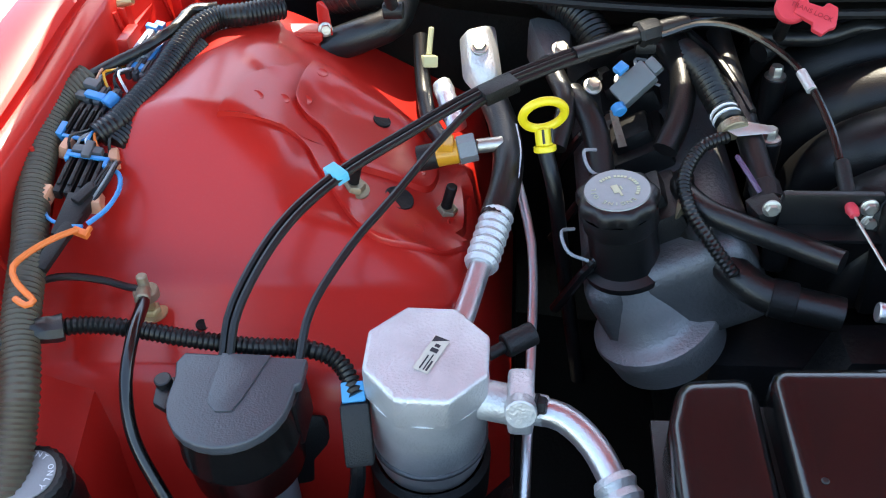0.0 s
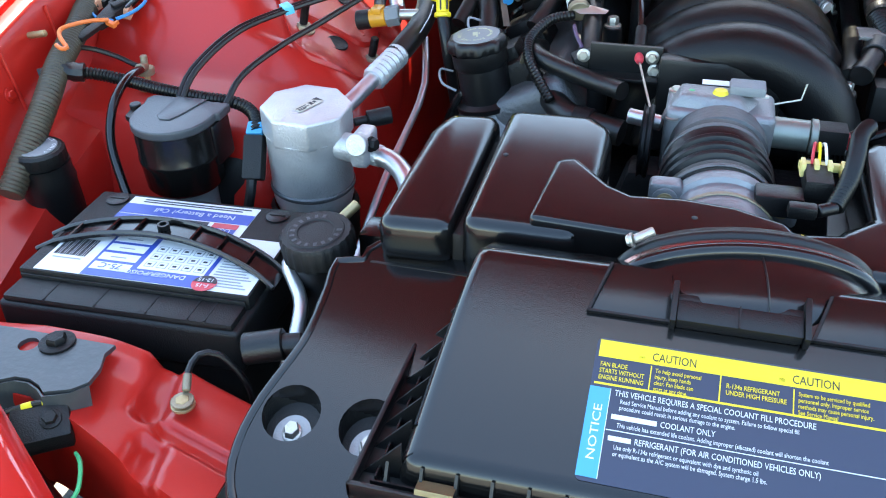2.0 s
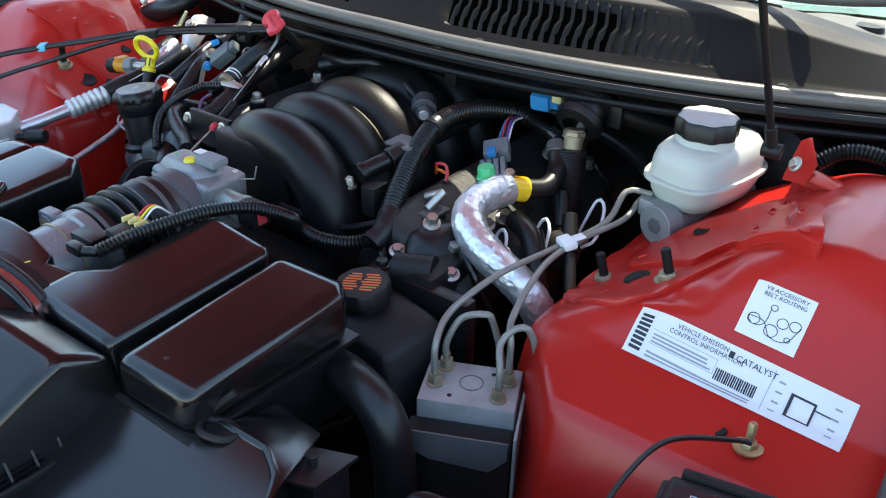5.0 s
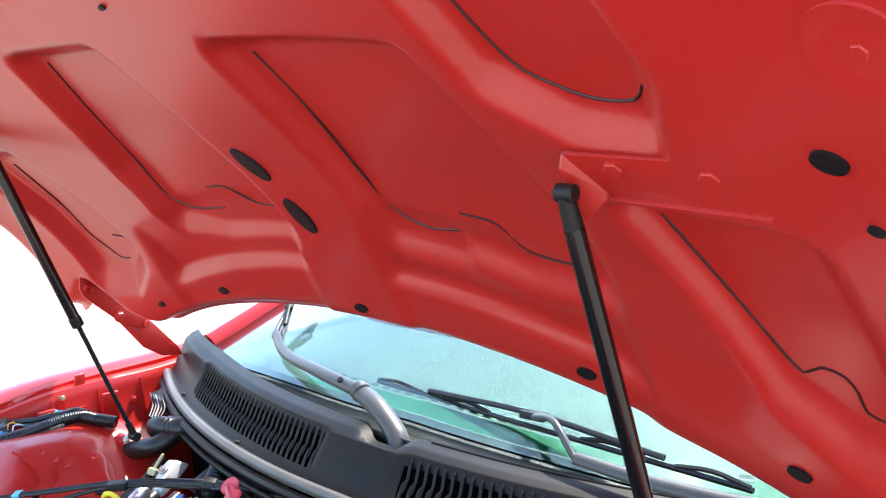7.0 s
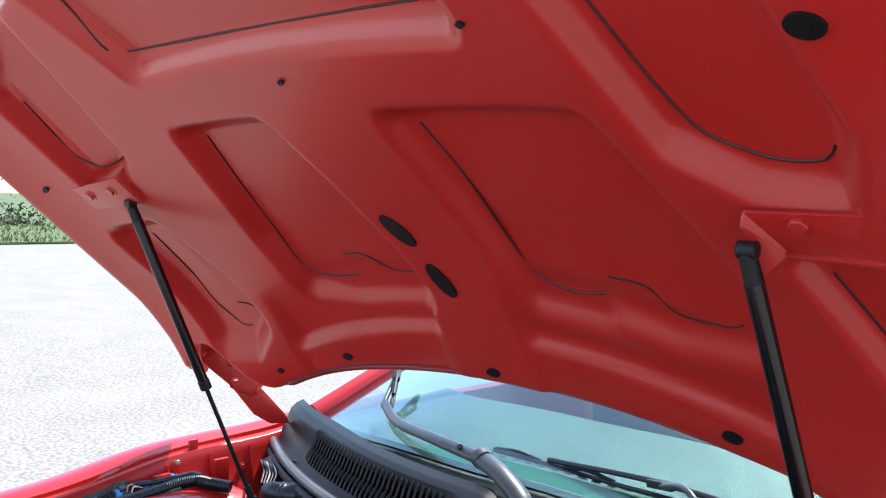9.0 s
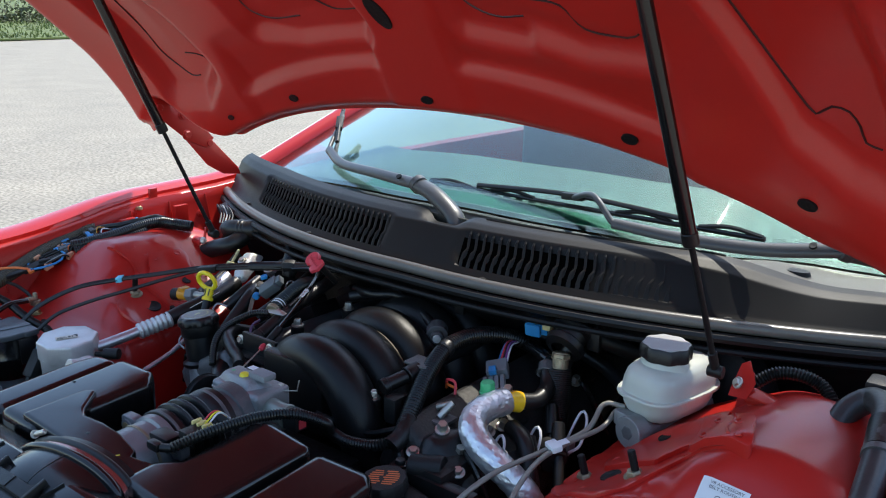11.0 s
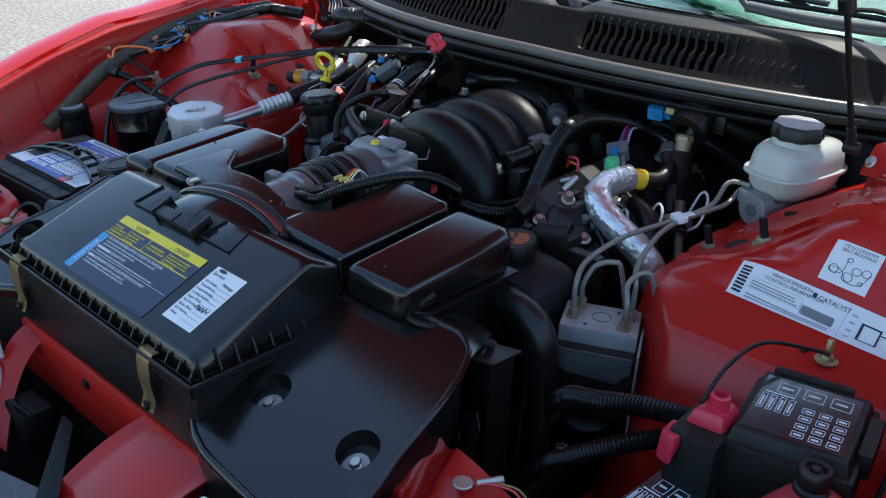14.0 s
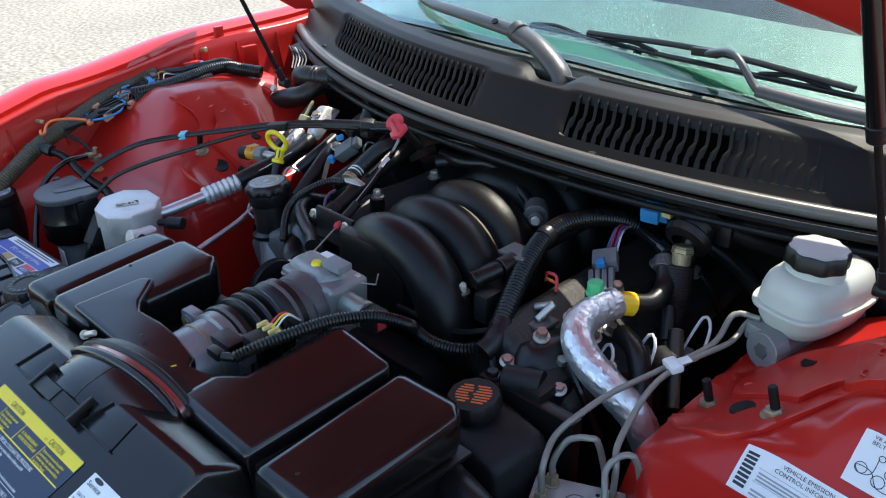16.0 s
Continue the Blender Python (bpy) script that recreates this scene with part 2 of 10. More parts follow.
def tube(points, r, seg=10, step=0.008, corr=0.0, amp=0.12, r2=None, flat=1.0, straight=False, noise_amp=0.0):
    """A round tube along a smooth line; corr: the pitch of its rings."""
    pts = [Vector(p) for p in points] if straight else spline(points, corr / 2 if corr else step)
    bm = bmesh.new()
    t0 = (pts[1] - pts[0]).normalized()
    n = t0.orthogonal().normalized()
    rows = []
    for i, p in enumerate(pts):
        t = (pts[min(i + 1, len(pts) - 1)] - pts[max(i - 1, 0)]).normalized()
        n = (n - t * n.dot(t)).normalized()
        b = t.cross(n)
        k = r if r2 is None else r + (r2 - r) * i / (len(pts) - 1)
        if corr:
            k *= 1 + (amp if i % 2 else -amp)
        row = []
        for j in range(seg):
            a = 2 * math.pi * j / seg
            kk = k * (1 + noise_amp * noise.noise(p * 130 + Vector((j * 0.9, 0, 0)))) if noise_amp else k
            row.append(bm.verts.new(p + n * math.cos(a) * kk + b * math.sin(a) * kk * flat))
        rows.append(row)
    for u, v in zip(rows, rows[1:]):
        for j in range(seg):
            bm.faces.new((u[j], u[(j + 1) % seg], v[(j + 1) % seg], v[j]))
    bm.faces.new(rows[0][::-1])
    bm.faces.new(rows[-1])
    return bm


def grid(f, us, vs, thick=0.0):
    """A sheet f(u, v) -> point; thick gives it a second side below."""
    bm = bmesh.new()
    rows = [[bm.verts.new(f(u, v)) for v in vs] for u in us]
    for a, b in zip(rows, rows[1:]):
        for j in range(len(vs) - 1):
            bm.faces.new((a[j], b[j], b[j + 1], a[j + 1]))
    if thick:
        bmesh.ops.recalc_face_normals(bm, faces=bm.faces)
        bmesh.ops.solidify(bm, geom=bm.faces[:], thickness=thick)
    return bm


def span(a, b, n):
    return [a + (b - a) * i / (n - 1) for i in range(n)]


def bolt(p, r=0.008, h=0.006, d=(0, 0, 1), washer=1.5, stud=0.0):
    prof_seg = 6
    q = Vector(p) + Vector(d)
    head = lathe([(0, 0.002), (r, 0.002), (r, h * 0.8), (r * 0.85, h), (0, h)], prof_seg)
    w = lathe([(0, 0), (r * washer, 0), (r * washer, 0.002), (r * washer * 0.9, 0.0025), (0, 0.0025)], 18)
    bms = [head, w]
    if stud:
        bms.append(lathe([(r * 0.5, h), (r * 0.5, h + stud * 0.9), (r * 0.35, h + stud), (0, h + stud)], 10))
    return move(join(*bms), axis(p, q))


def words(name, body, size, m, material, parent, align="LEFT"):
    """Flat lettering in the plane of m (x along the line, y up)."""
    cu = bpy.data.curves.new("lettering", "FONT")
    cu.body, cu.size, cu.align_x, cu.resolution_u = body, size, align, 2
    cu.extrude = 0.0001
    ob = new("lettering", cu)
    me = bpy.data.meshes.new_from_object(ob.evaluated_get(bpy.context.evaluated_depsgraph_get()))
    bpy.data.objects.remove(ob)
    bpy.data.curves.remove(cu)
    me.materials.clear()
    me.materials.append(material)
    o = new(name, me)
    o.parent = parent
    o.matrix_basis = m
    return o


def bars(rows, th=0.0002):
    """Thin printed bars in the plane z=0: rows of x0, x1, y0, y1."""
    return join(*[box(x0, x1, y0, y1, 0, th, 0) for x0, x1, y0, y1 in rows])


def sheet(w, h, r=0.003, th=0.0003):
    """A thin label with rounded corners, its lower left corner at the origin."""
    pts = []
    for cx, cy, a0 in ((w - r, h - r, 0), (r, h - r, 90), (r, r, 180), (w - r, r, 270)):
        pts += [(cx + r * math.cos(radians(a0 + k * 30)), cy + r * math.sin(radians(a0 + k * 30))) for k in range(4)]
    return prism(pts, 0, th)


def plane_pose(o, px, py):
    """A pose at o with x towards px and y towards the side of py."""
    o, px, py = Vector(o), Vector(px), Vector(py)
    x = (px - o).normalized()
    z = x.cross(py - o).normalized()
    y = z.cross(x)
    return Matrix.Translation(o) @ Matrix((x, y, z)).transposed().to_4x4()


def smin(a, b, k=0.02):
    h = max(0.0, min(1.0, 0.5 + 0.5 * (b - a) / k))
    return b + (a - b) * h - k * h * (1 - h)


def step01(a, b, x):
    t = max(0.0, min(1.0, (x - a) / (b - a)))
    return t * t * (3 - 2 * t)


def lerp(x, *pairs):
    return float(np.interp(x, [p[0] for p in pairs], [p[1] for p in pairs]))


# ---- the ground and what lies round it ----
def build_ground():
    asphalt = mat("pale_worn_asphalt", (0.365, 0.325, 0.262), 0.85, vary=0.3, scale=1.6, bump=0.3, fine=45, dust=0.7)
    # light and dark stones in the worn surface
    an, al = asphalt.node_tree.nodes, asphalt.node_tree.links
    base = an["Principled BSDF"].inputs["Base Color"]
    source = base.links[0].from_socket
    co, stones, ramp, mul = an.new("ShaderNodeTexCoord"), an.new("ShaderNodeTexNoise"), an.new("ShaderNodeValToRGB"), an.new("ShaderNodeMix")
    stones.inputs["Scale"].default_value, stones.inputs["Detail"].default_value = 40, 3
    ramp.color_ramp.elements[0].position, ramp.color_ramp.elements[1].position = 0.36, 0.62
    ramp.color_ramp.elements[0].color, ramp.color_ramp.elements[1].color = (0.52, 0.51, 0.49, 1), (1, 1, 1, 1)
    mul.data_type, mul.blend_type = "RGBA", "MULTIPLY"
    mul.inputs[0].default_value = 1.0
    al.new(co.outputs["Object"], stones.inputs["Vector"])
    al.new(stones.outputs["Fac"], ramp.inputs[0])
    al.new(source, mul.inputs[6])
    al.new(ramp.outputs[0], mul.inputs[7])
    al.new(mul.outputs[2], base)
    xs = [-400, -120, -60, -40, -31, *span(-28, 12, 41), 20, 60, 150, 400]
    bm = grid(lambda u, v: (u, v, 0.02 * noise.noise(Vector((u * 0.15, v * 0.15, 0)))), xs, [-400, -100, -40, *span(-20, 40, 41), 80, 160, 400])
    tagged(part("ground", bm, asphalt), "pale worn asphalt of an open lot", "ground", kind="structure")
    grass_mat = mat("dry_grass", (0.1, 0.13, 0.03), 0.8, vary=0.5, scale=1.2, bump=0.2, fine=20)
    rnd = random.Random(4)
    # a verge that follows the lot's far edge
    bm = grid(lambda u, v: (-24 - 0.24 * u - v + 0.3 * noise.noise(Vector((u * 0.4, v, 0))), u, 0.03 + 0.03 * v), span(-30, 70, 60), [0, 1, 2, 4, 7, 12, 25, 60], 0.05)
    tagged(part("grass_verge", bm, grass_mat), "strip of dry green grass along the lot", "grass", kind="structure")
    verts, faces = [], []
    for _ in range(9000):
        u, v = rnd.uniform(-10, 45), rnd.random() ** 1.5 * 9
        x, h, w, a = -24 - 0.24 * u - v, rnd.uniform(0.05, 0.2), rnd.uniform(0.02, 0.05), rnd.uniform(0, 6.3)
        k = len(verts)
        z = 0.06 + 0.03 * v
        verts += [(x - w * math.cos(a), u - w * math.sin(a), z), (x + w * math.cos(a), u + w * math.sin(a), z), (x + rnd.uniform(-0.1, 0.1), u + rnd.uniform(-0.1, 0.1), z + h)]
        faces.append((k, k + 1, k + 2))
    me = bpy.data.meshes.new("grass_tufts")
    me.from_pydata(verts, [], faces)
    me.materials.append(grass_mat)
    tagged(new("grass_tufts", me), "loose tufts of dry grass on the verge", "grass", kind="stuff")
    # scrub behind the verge: clouds of leaves and twigs
    leaf = mat("scrub_leaves", (0.07, 0.075, 0.03), 0.75, vary=0.6, scale=2.5, bump=0.1, fine=20)
    verts, faces = [], []
    for _ in range(130):
        u = rnd.uniform(-14, 60)
        d, s = rnd.uniform(7.5, 11), rnd.uniform(0.5, 1.5)
        for _ in range(130):
            p = Vector((rnd.gauss(0, 1), rnd.gauss(0, 1), abs(rnd.gauss(0, 0.9)))) * s * 0.6
            c = Vector((-24 - 0.24 * u - d, u, 0.25)) + p
            a = Vector((rnd.gauss(0, 1), rnd.gauss(0, 1), rnd.gauss(0, 1))).normalized() * rnd.uniform(0.05, 0.16)
            b = Vector((rnd.gauss(0, 1), rnd.gauss(0, 1), rnd.gauss(0, 1))).normalized() * rnd.uniform(0.04, 0.1)
            k = len(verts)
            verts += [tuple(c - a), tuple(c + b), tuple(c + a), tuple(c - b)]
            faces.append((k, k + 1, k + 2, k + 3))
    me = bpy.data.meshes.new("scrub")
    me.from_pydata(verts, [], faces)
    me.materials.append(leaf)
    tagged(new("scrub", me), "low brown-green scrub behind the verge", "bushes", kind="stuff")


build_ground()


# ---- body panels ----
def fender_z(y):
    return lerp(y, (-0.45, 0.56), (-0.3, 0.645), (-0.14, 0.70), (0.1, 0.765), (0.25, 0.82), (0.4, 0.86), (0.65, 0.885), (0.93, 0.90), (1.3, 0.93))


def fender_u(y):
    return lerp(y, (-0.45, 0.80), (-0.14, 0.832), (0.1, 0.815), (0.4, 0.83), (0.93, 0.79), (1.3, 0.78))


FENDER_PROFILE = [(-0.004, -0.06), (0.0, -0.0015), (0.0015, 0.0), (0.03, 0.005), (0.07, 0.009), (0.105, 0.007), (0.132, -0.006), (0.150, -0.038), (0.160, -0.10), (0.164, -0.19), (0.152, -0.31), (0.12, -0.42)]


def build_fender(side, name, label):
    t = thing(name, label, "fender", kind="structure")
    ys = span(-0.15, 1.3, 60)
    rise = lambda y: fender_z(y) + (0.022 * step01(0.45, 0.75, y) if side < 0 else 0.0)

    def skin(y, k):
        i = int(k)
        du, dz = FENDER_PROFILE[i]
        du = du if side > 0 or i < 2 else du * 0.42
        bulge = 0.012 * step01(0.7, 0.2, abs(y - 0.3))
        wide = 1.0 if i < 3 else 0.95 + 0.05 * step01(-0.3, 0.3, y)
        return (CX + side * (fender_u(y) + du * wide + (bulge if i > 4 else 0)), y, rise(y) + dz)

    part("outer_skin", grid(skin, ys, range(len(FENDER_PROFILE)), 0.0012), RED, t, smooth=42)

    # the inner apron: a ledge with a vertical wall and a flange on top
    prof = [(-0.13, -0.36), (-0.115, -0.17), (-0.1, -0.135), (-0.055, -0.125), (-0.038, -0.112), (-0.024, -0.03), (-0.02, -0.010), (-0.017, -0.006), (0.0, -0.004)]

    def apron(y, k):
        du, dz = prof[int(k)]
        z = rise(y)
        return (CX + side * (fender_u(y) + du), y, z + dz + 0.002 * noise.noise(Vector((y * 6, k, 0))) - 0.004)

    part("inner_apron", grid(apron, span(-0.1, 1.1, 50), range(len(prof)), 0.0012), RED_IN, t, "red inner fender with welded flange", smooth=50)
    for y in (0.02, 0.3, 0.48, 0.7, 0.86):
        u = fender_u(y) - 0.029
        part("bolt", bolt((CX + side * u, y, rise(y) - 0.065), 0.006, 0.005, (-side, 0, 0.15), 1.5), RED_IN, t)
    # upright swages pressed into the wall
    for k in range(9):
        y = 0.12 + 0.095 * k
        a, b = CX + side * (fender_u(y) - 0.024), CX + side * (fender_u(y) - 0.036)
        part("swage", tube([(a, y, rise(y) - 0.022), (b, y + 0.004, rise(y) - 0.10)], 0.0022, 8, 0.02), RED_IN, t)
    for y in (0.67, 0.8):
        u = fender_u(y) - 0.043
        z = rise(y)
        part("bracket", box(CX + side * u - 0.006, CX + side * u + 0.006, y - 0.018, y + 0.018, z - 0.11, z - 0.03, 0.003), RED_IN, t)
        part("stay", box(CX + side * (u - 0.02) - 0.02, CX + side * (u - 0.02) + 0.02, y - 0.03, y + 0.012, z - 0.112, z - 0.098, 0.003), RED_IN, t)
    return t


fl = build_fender(-1, "fender_left", "glossy red front fender with inner apron")
part("upright_tab", join(box(-0.812, -0.804, 0.745, 0.765, 0.855, 0.925, 0.002), box(-0.812, -0.79, 0.70, 0.765, 0.852, 0.862, 0.002), box(-0.802, -0.792, 0.70, 0.715, 0.858, 0.885, 0.002)), RED_IN, fl, "red bracket tab on the apron")
part("tab_stud", cyl((-0.806, 0.708, 0.885), (-0.785, 0.708, 0.89), 0.005, 10), BRASSY, fl)
part("wall_stud", cyl((-0.822, 0.365, 0.815), (-0.795, 0.365, 0.82), 0.004, 10), BRASSY, fl)
build_fender(1, "fender_right", "glossy red front fender beside the raised headlamp")


def tower_z(u, y):
    """The height of a strut tower: a dome that falls to the front, to the engine and to the wing."""
    front = 0.872 - 1.0 * max(0, 0.56 - y)
    front = front if y > 0.44 else 0.752 - 0.34 * (0.44 - y)
    front = front if y > 0.36 else 0.725 - 2.2 * (0.36 - y) if y > 0.33 else 0.659 - 5.0 * (0.33 - y)
    inner = 0.748 + 0.56 * (u - 0.445) + 0.02 * step01(0.60, 0.66, u)
    corner = 0.425 + 0.9 * max(0, 0.44 - y)
    inner = inner if u > corner else 0.737 - 5.0 * (corner - u)
    outer = 0.89 - 0.55 * max(0, u - 0.68)
    rear = 0.885 - 0.7 * max(0, y - 0.74) - 2.0 * max(0, y - 0.9)
    z = smin(smin(front, inner, 0.035), smin(outer, rear, 0.06), 0.045)
    # the pressed pad with the two mounting studs, and a raised patch behind it
    pad = step01(0.43, 0.45, u) * step01(0.60, 0.57, u) * step01(0.475, 0.5, y) * step01(0.66, 0.63, y)
    dimple = step01(0.036, 0.022, math.hypot(u - 0.621, y - 0.663))
    return z - 0.010 * pad + 0.003 * dimple


def drape(side, poly, lift):
    """A welded plate that follows the tower, with a rolled edge; poly is its outline in plan."""
    cu, cy = sum(p[0] for p in poly) / len(poly), sum(p[1] for p in poly) / len(poly)
    line = [(p.x, p.y) for p in spline([(*p, 0) for p in poly + [poly[0]]], 0.004)][:-1]
    bm = bmesh.new()
    rows = []
    for k, h in ((1.0, -0.002), (0.994, 0.55 * lift), (0.982, 0.95 * lift), (0.95, lift), (0.85, lift), (0.7, lift), (0.55, lift), (0.4, lift), (0.25, lift), (0.1, lift)):
        row = []
        for u, y in line:
            u, y = cu + (u - cu) * k, cy + (y - cy) * k
            row.append(bm.verts.new((CX + side * u, y, tower_z(u, y) + h)))
        rows.append(row)
    n = len(line)
    for a, b in zip(rows, rows[1:]):
        for i in range(n):
            bm.faces.new((a[i], a[(i + 1) % n], b[(i + 1) % n], b[i]))
    bm.faces.new(rows[-1])
    return bm


PLATE_A = [(0.647, 0.546), (0.641, 0.575), (0.635, 0.612), (0.612, 0.648), (0.588, 0.68), (0.56, 0.685), (0.52, 0.672), (0.48, 0.657), (0.44, 0.632), (0.42, 0.60), (0.412, 0.53), (0.42, 0.508), (0.455, 0.482), (0.49, 0.471), (0.514, 0.478), (0.54, 0.508), (0.56, 0.536), (0.577, 0.560), (0.602, 0.560), (0.625, 0.552)]
PLATE_B = [(0.587, 0.676), (0.592, 0.64), (0.591, 0.608), (0.582, 0.594), (0.564, 0.586), (0.55, 0.568), (0.540, 0.552), (0.52, 0.556), (0.497, 0.562), (0.467, 0.566), (0.458, 0.595), (0.463, 0.625), (0.486, 0.646), (0.513, 0.658), (0.542, 0.667), (0.568, 0.679)]


def build_tower(side, name, label):
    t = thing(name, label, "strut tower", kind="structure")
    us, ys = span(0.385, 0.79, 70), span(0.20, 0.775, 90)
    part("shell", grid(lambda u, y: (CX + side * u, y, max(0.42, tower_z(u, y))), us, ys, 0.002), RED_IN, t, smooth=70)
    part("welded_plate", drape(side, PLATE_A, 0.0055), RED_IN, t, smooth=28)
    part("brace_foot", drape(side, PLATE_B, 0.0130), RED_IN, t, smooth=28)
    for u, y in ((0.582, 0.612), (0.575, 0.66), (0.475, 0.585), (0.47, 0.51), (0.44, 0.535), (0.62, 0.585), (0.60, 0.60)):
        lift = 0.0130 if (u, y) in ((0.582, 0.612), (0.575, 0.66), (0.475, 0.585)) else 0.0050
        z = tower_z(u, y) + lift - 0.0004
        part("spot_weld", move(lathe([(0.0065, 0), (0.0055, 0.0008), (0.004, 0.0002), (0.0, 0.0002)], 14), axis((CX + side * u, y, z), (CX + side * (u - 0.45), y - 0.15, z + 1))), RED_IN, t)
    for u, y in ((0.448, 0.551), (0.528, 0.527)):
        z = tower_z(u, y) + 0.003
        part("stud_washer", bolt((CX + side * u, y, z), 0.010, 0.009, (0.25 * -side, -0.1, 1), 1.4), ZINC, t)
        part("stud", cyl((CX + side * u, y, z + 0.008), (CX + side * (u - 0.007), y - 0.002, z + 0.034), 0.0052, 12), DARK, t)
    # holes, as dark cups set in the sheet
    for u, y, r in ((0.49, 0.540, 0.0135), (0.516, 0.637, 0.0085), (0.643, 0.40, 0.005)):
        z = tower_z(u, y) + (0.0130 if y > 0.6 else 0.0051 if y > 0.5 else 0.0)
        part("hole", move(lathe([(0, 0.0006), (r * 0.92, 0.0006), (r, 0.0012), (r * 1.06, 0.0010), (r * 1.1, -0.001)], 18), axis((CX + side * u, y, z + 0.0006), (CX + side * (u - 0.45), y - 0.1, z + 1))), DARK, t)
    u, y = (0.688, 0.410) if side < 0 else (0.668, 0.397)
    z = tower_z(u, y)
    part("ground_stud", bolt((CX + side * u, y, z), 0.008, 0.007, (0, 0, 1), 1.6, 0.02), BRASSY, t)
    g = lambda u, y, z: (CX + side * u, y, z)
    part("rear_gusset", join(hull([g(0.572, 0.722, 0.805), g(0.590, 0.728, 0.808), g(0.577, 0.735, 0.866), g(0.592, 0.742, 0.872), g(0.584, 0.742, 0.872), g(0.574, 0.728, 0.82), g(0.588, 0.738, 0.80)], 0.003), hull([g(0.585, 0.722, 0.842), g(0.69, 0.722, 0.846), g(0.585, 0.742, 0.848), g(0.69, 0.744, 0.848), g(0.585, 0.722, 0.832), g(0.69, 0.722, 0.838)], 0.003), hull([g(0.59, 0.72, 0.80), g(0.69, 0.72, 0.80), g(0.59, 0.726, 0.845), g(0.69, 0.726, 0.845), g(0.59, 0.724, 0.80), g(0.69, 0.724, 0.80)], 0.001)), RED_IN, t)
    part("gusset_bolt", bolt(g(0.583, 0.732, 0.845), 0.006, 0.006, (-side * 0.3, -1, 0.2), 1.3), STEEL, t)
    return t


def build_side_tab(tower):
    part("side_tab", join(hull([(0.553, 0.705, 0.845), (0.556, 0.742, 0.880), (0.565, 0.752, 0.884), (0.583, 0.728, 0.862), (0.580, 0.705, 0.846), (0.557, 0.742, 0.876)], 0.002), hull([(0.575, 0.712, 0.850), (0.640, 0.700, 0.848), (0.640, 0.722, 0.848), (0.578, 0.732, 0.856), (0.575, 0.712, 0.846), (0.640, 0.700, 0.844)], 0.002)), RED_IN, tower, "bent red bracket tab")
    part("tab_bolt", bolt((0.563, 0.716, 0.862), 0.006, 0.006, (-0.6, -0.7, 0.4), 1.4), STEEL, tower)


build_tower(-1, "strut_tower_left", "red painted strut tower with two studs")
tower_right = build_tower(1, "strut_tower_right", "red painted strut tower carrying paper labels")
build_side_tab(tower_right)


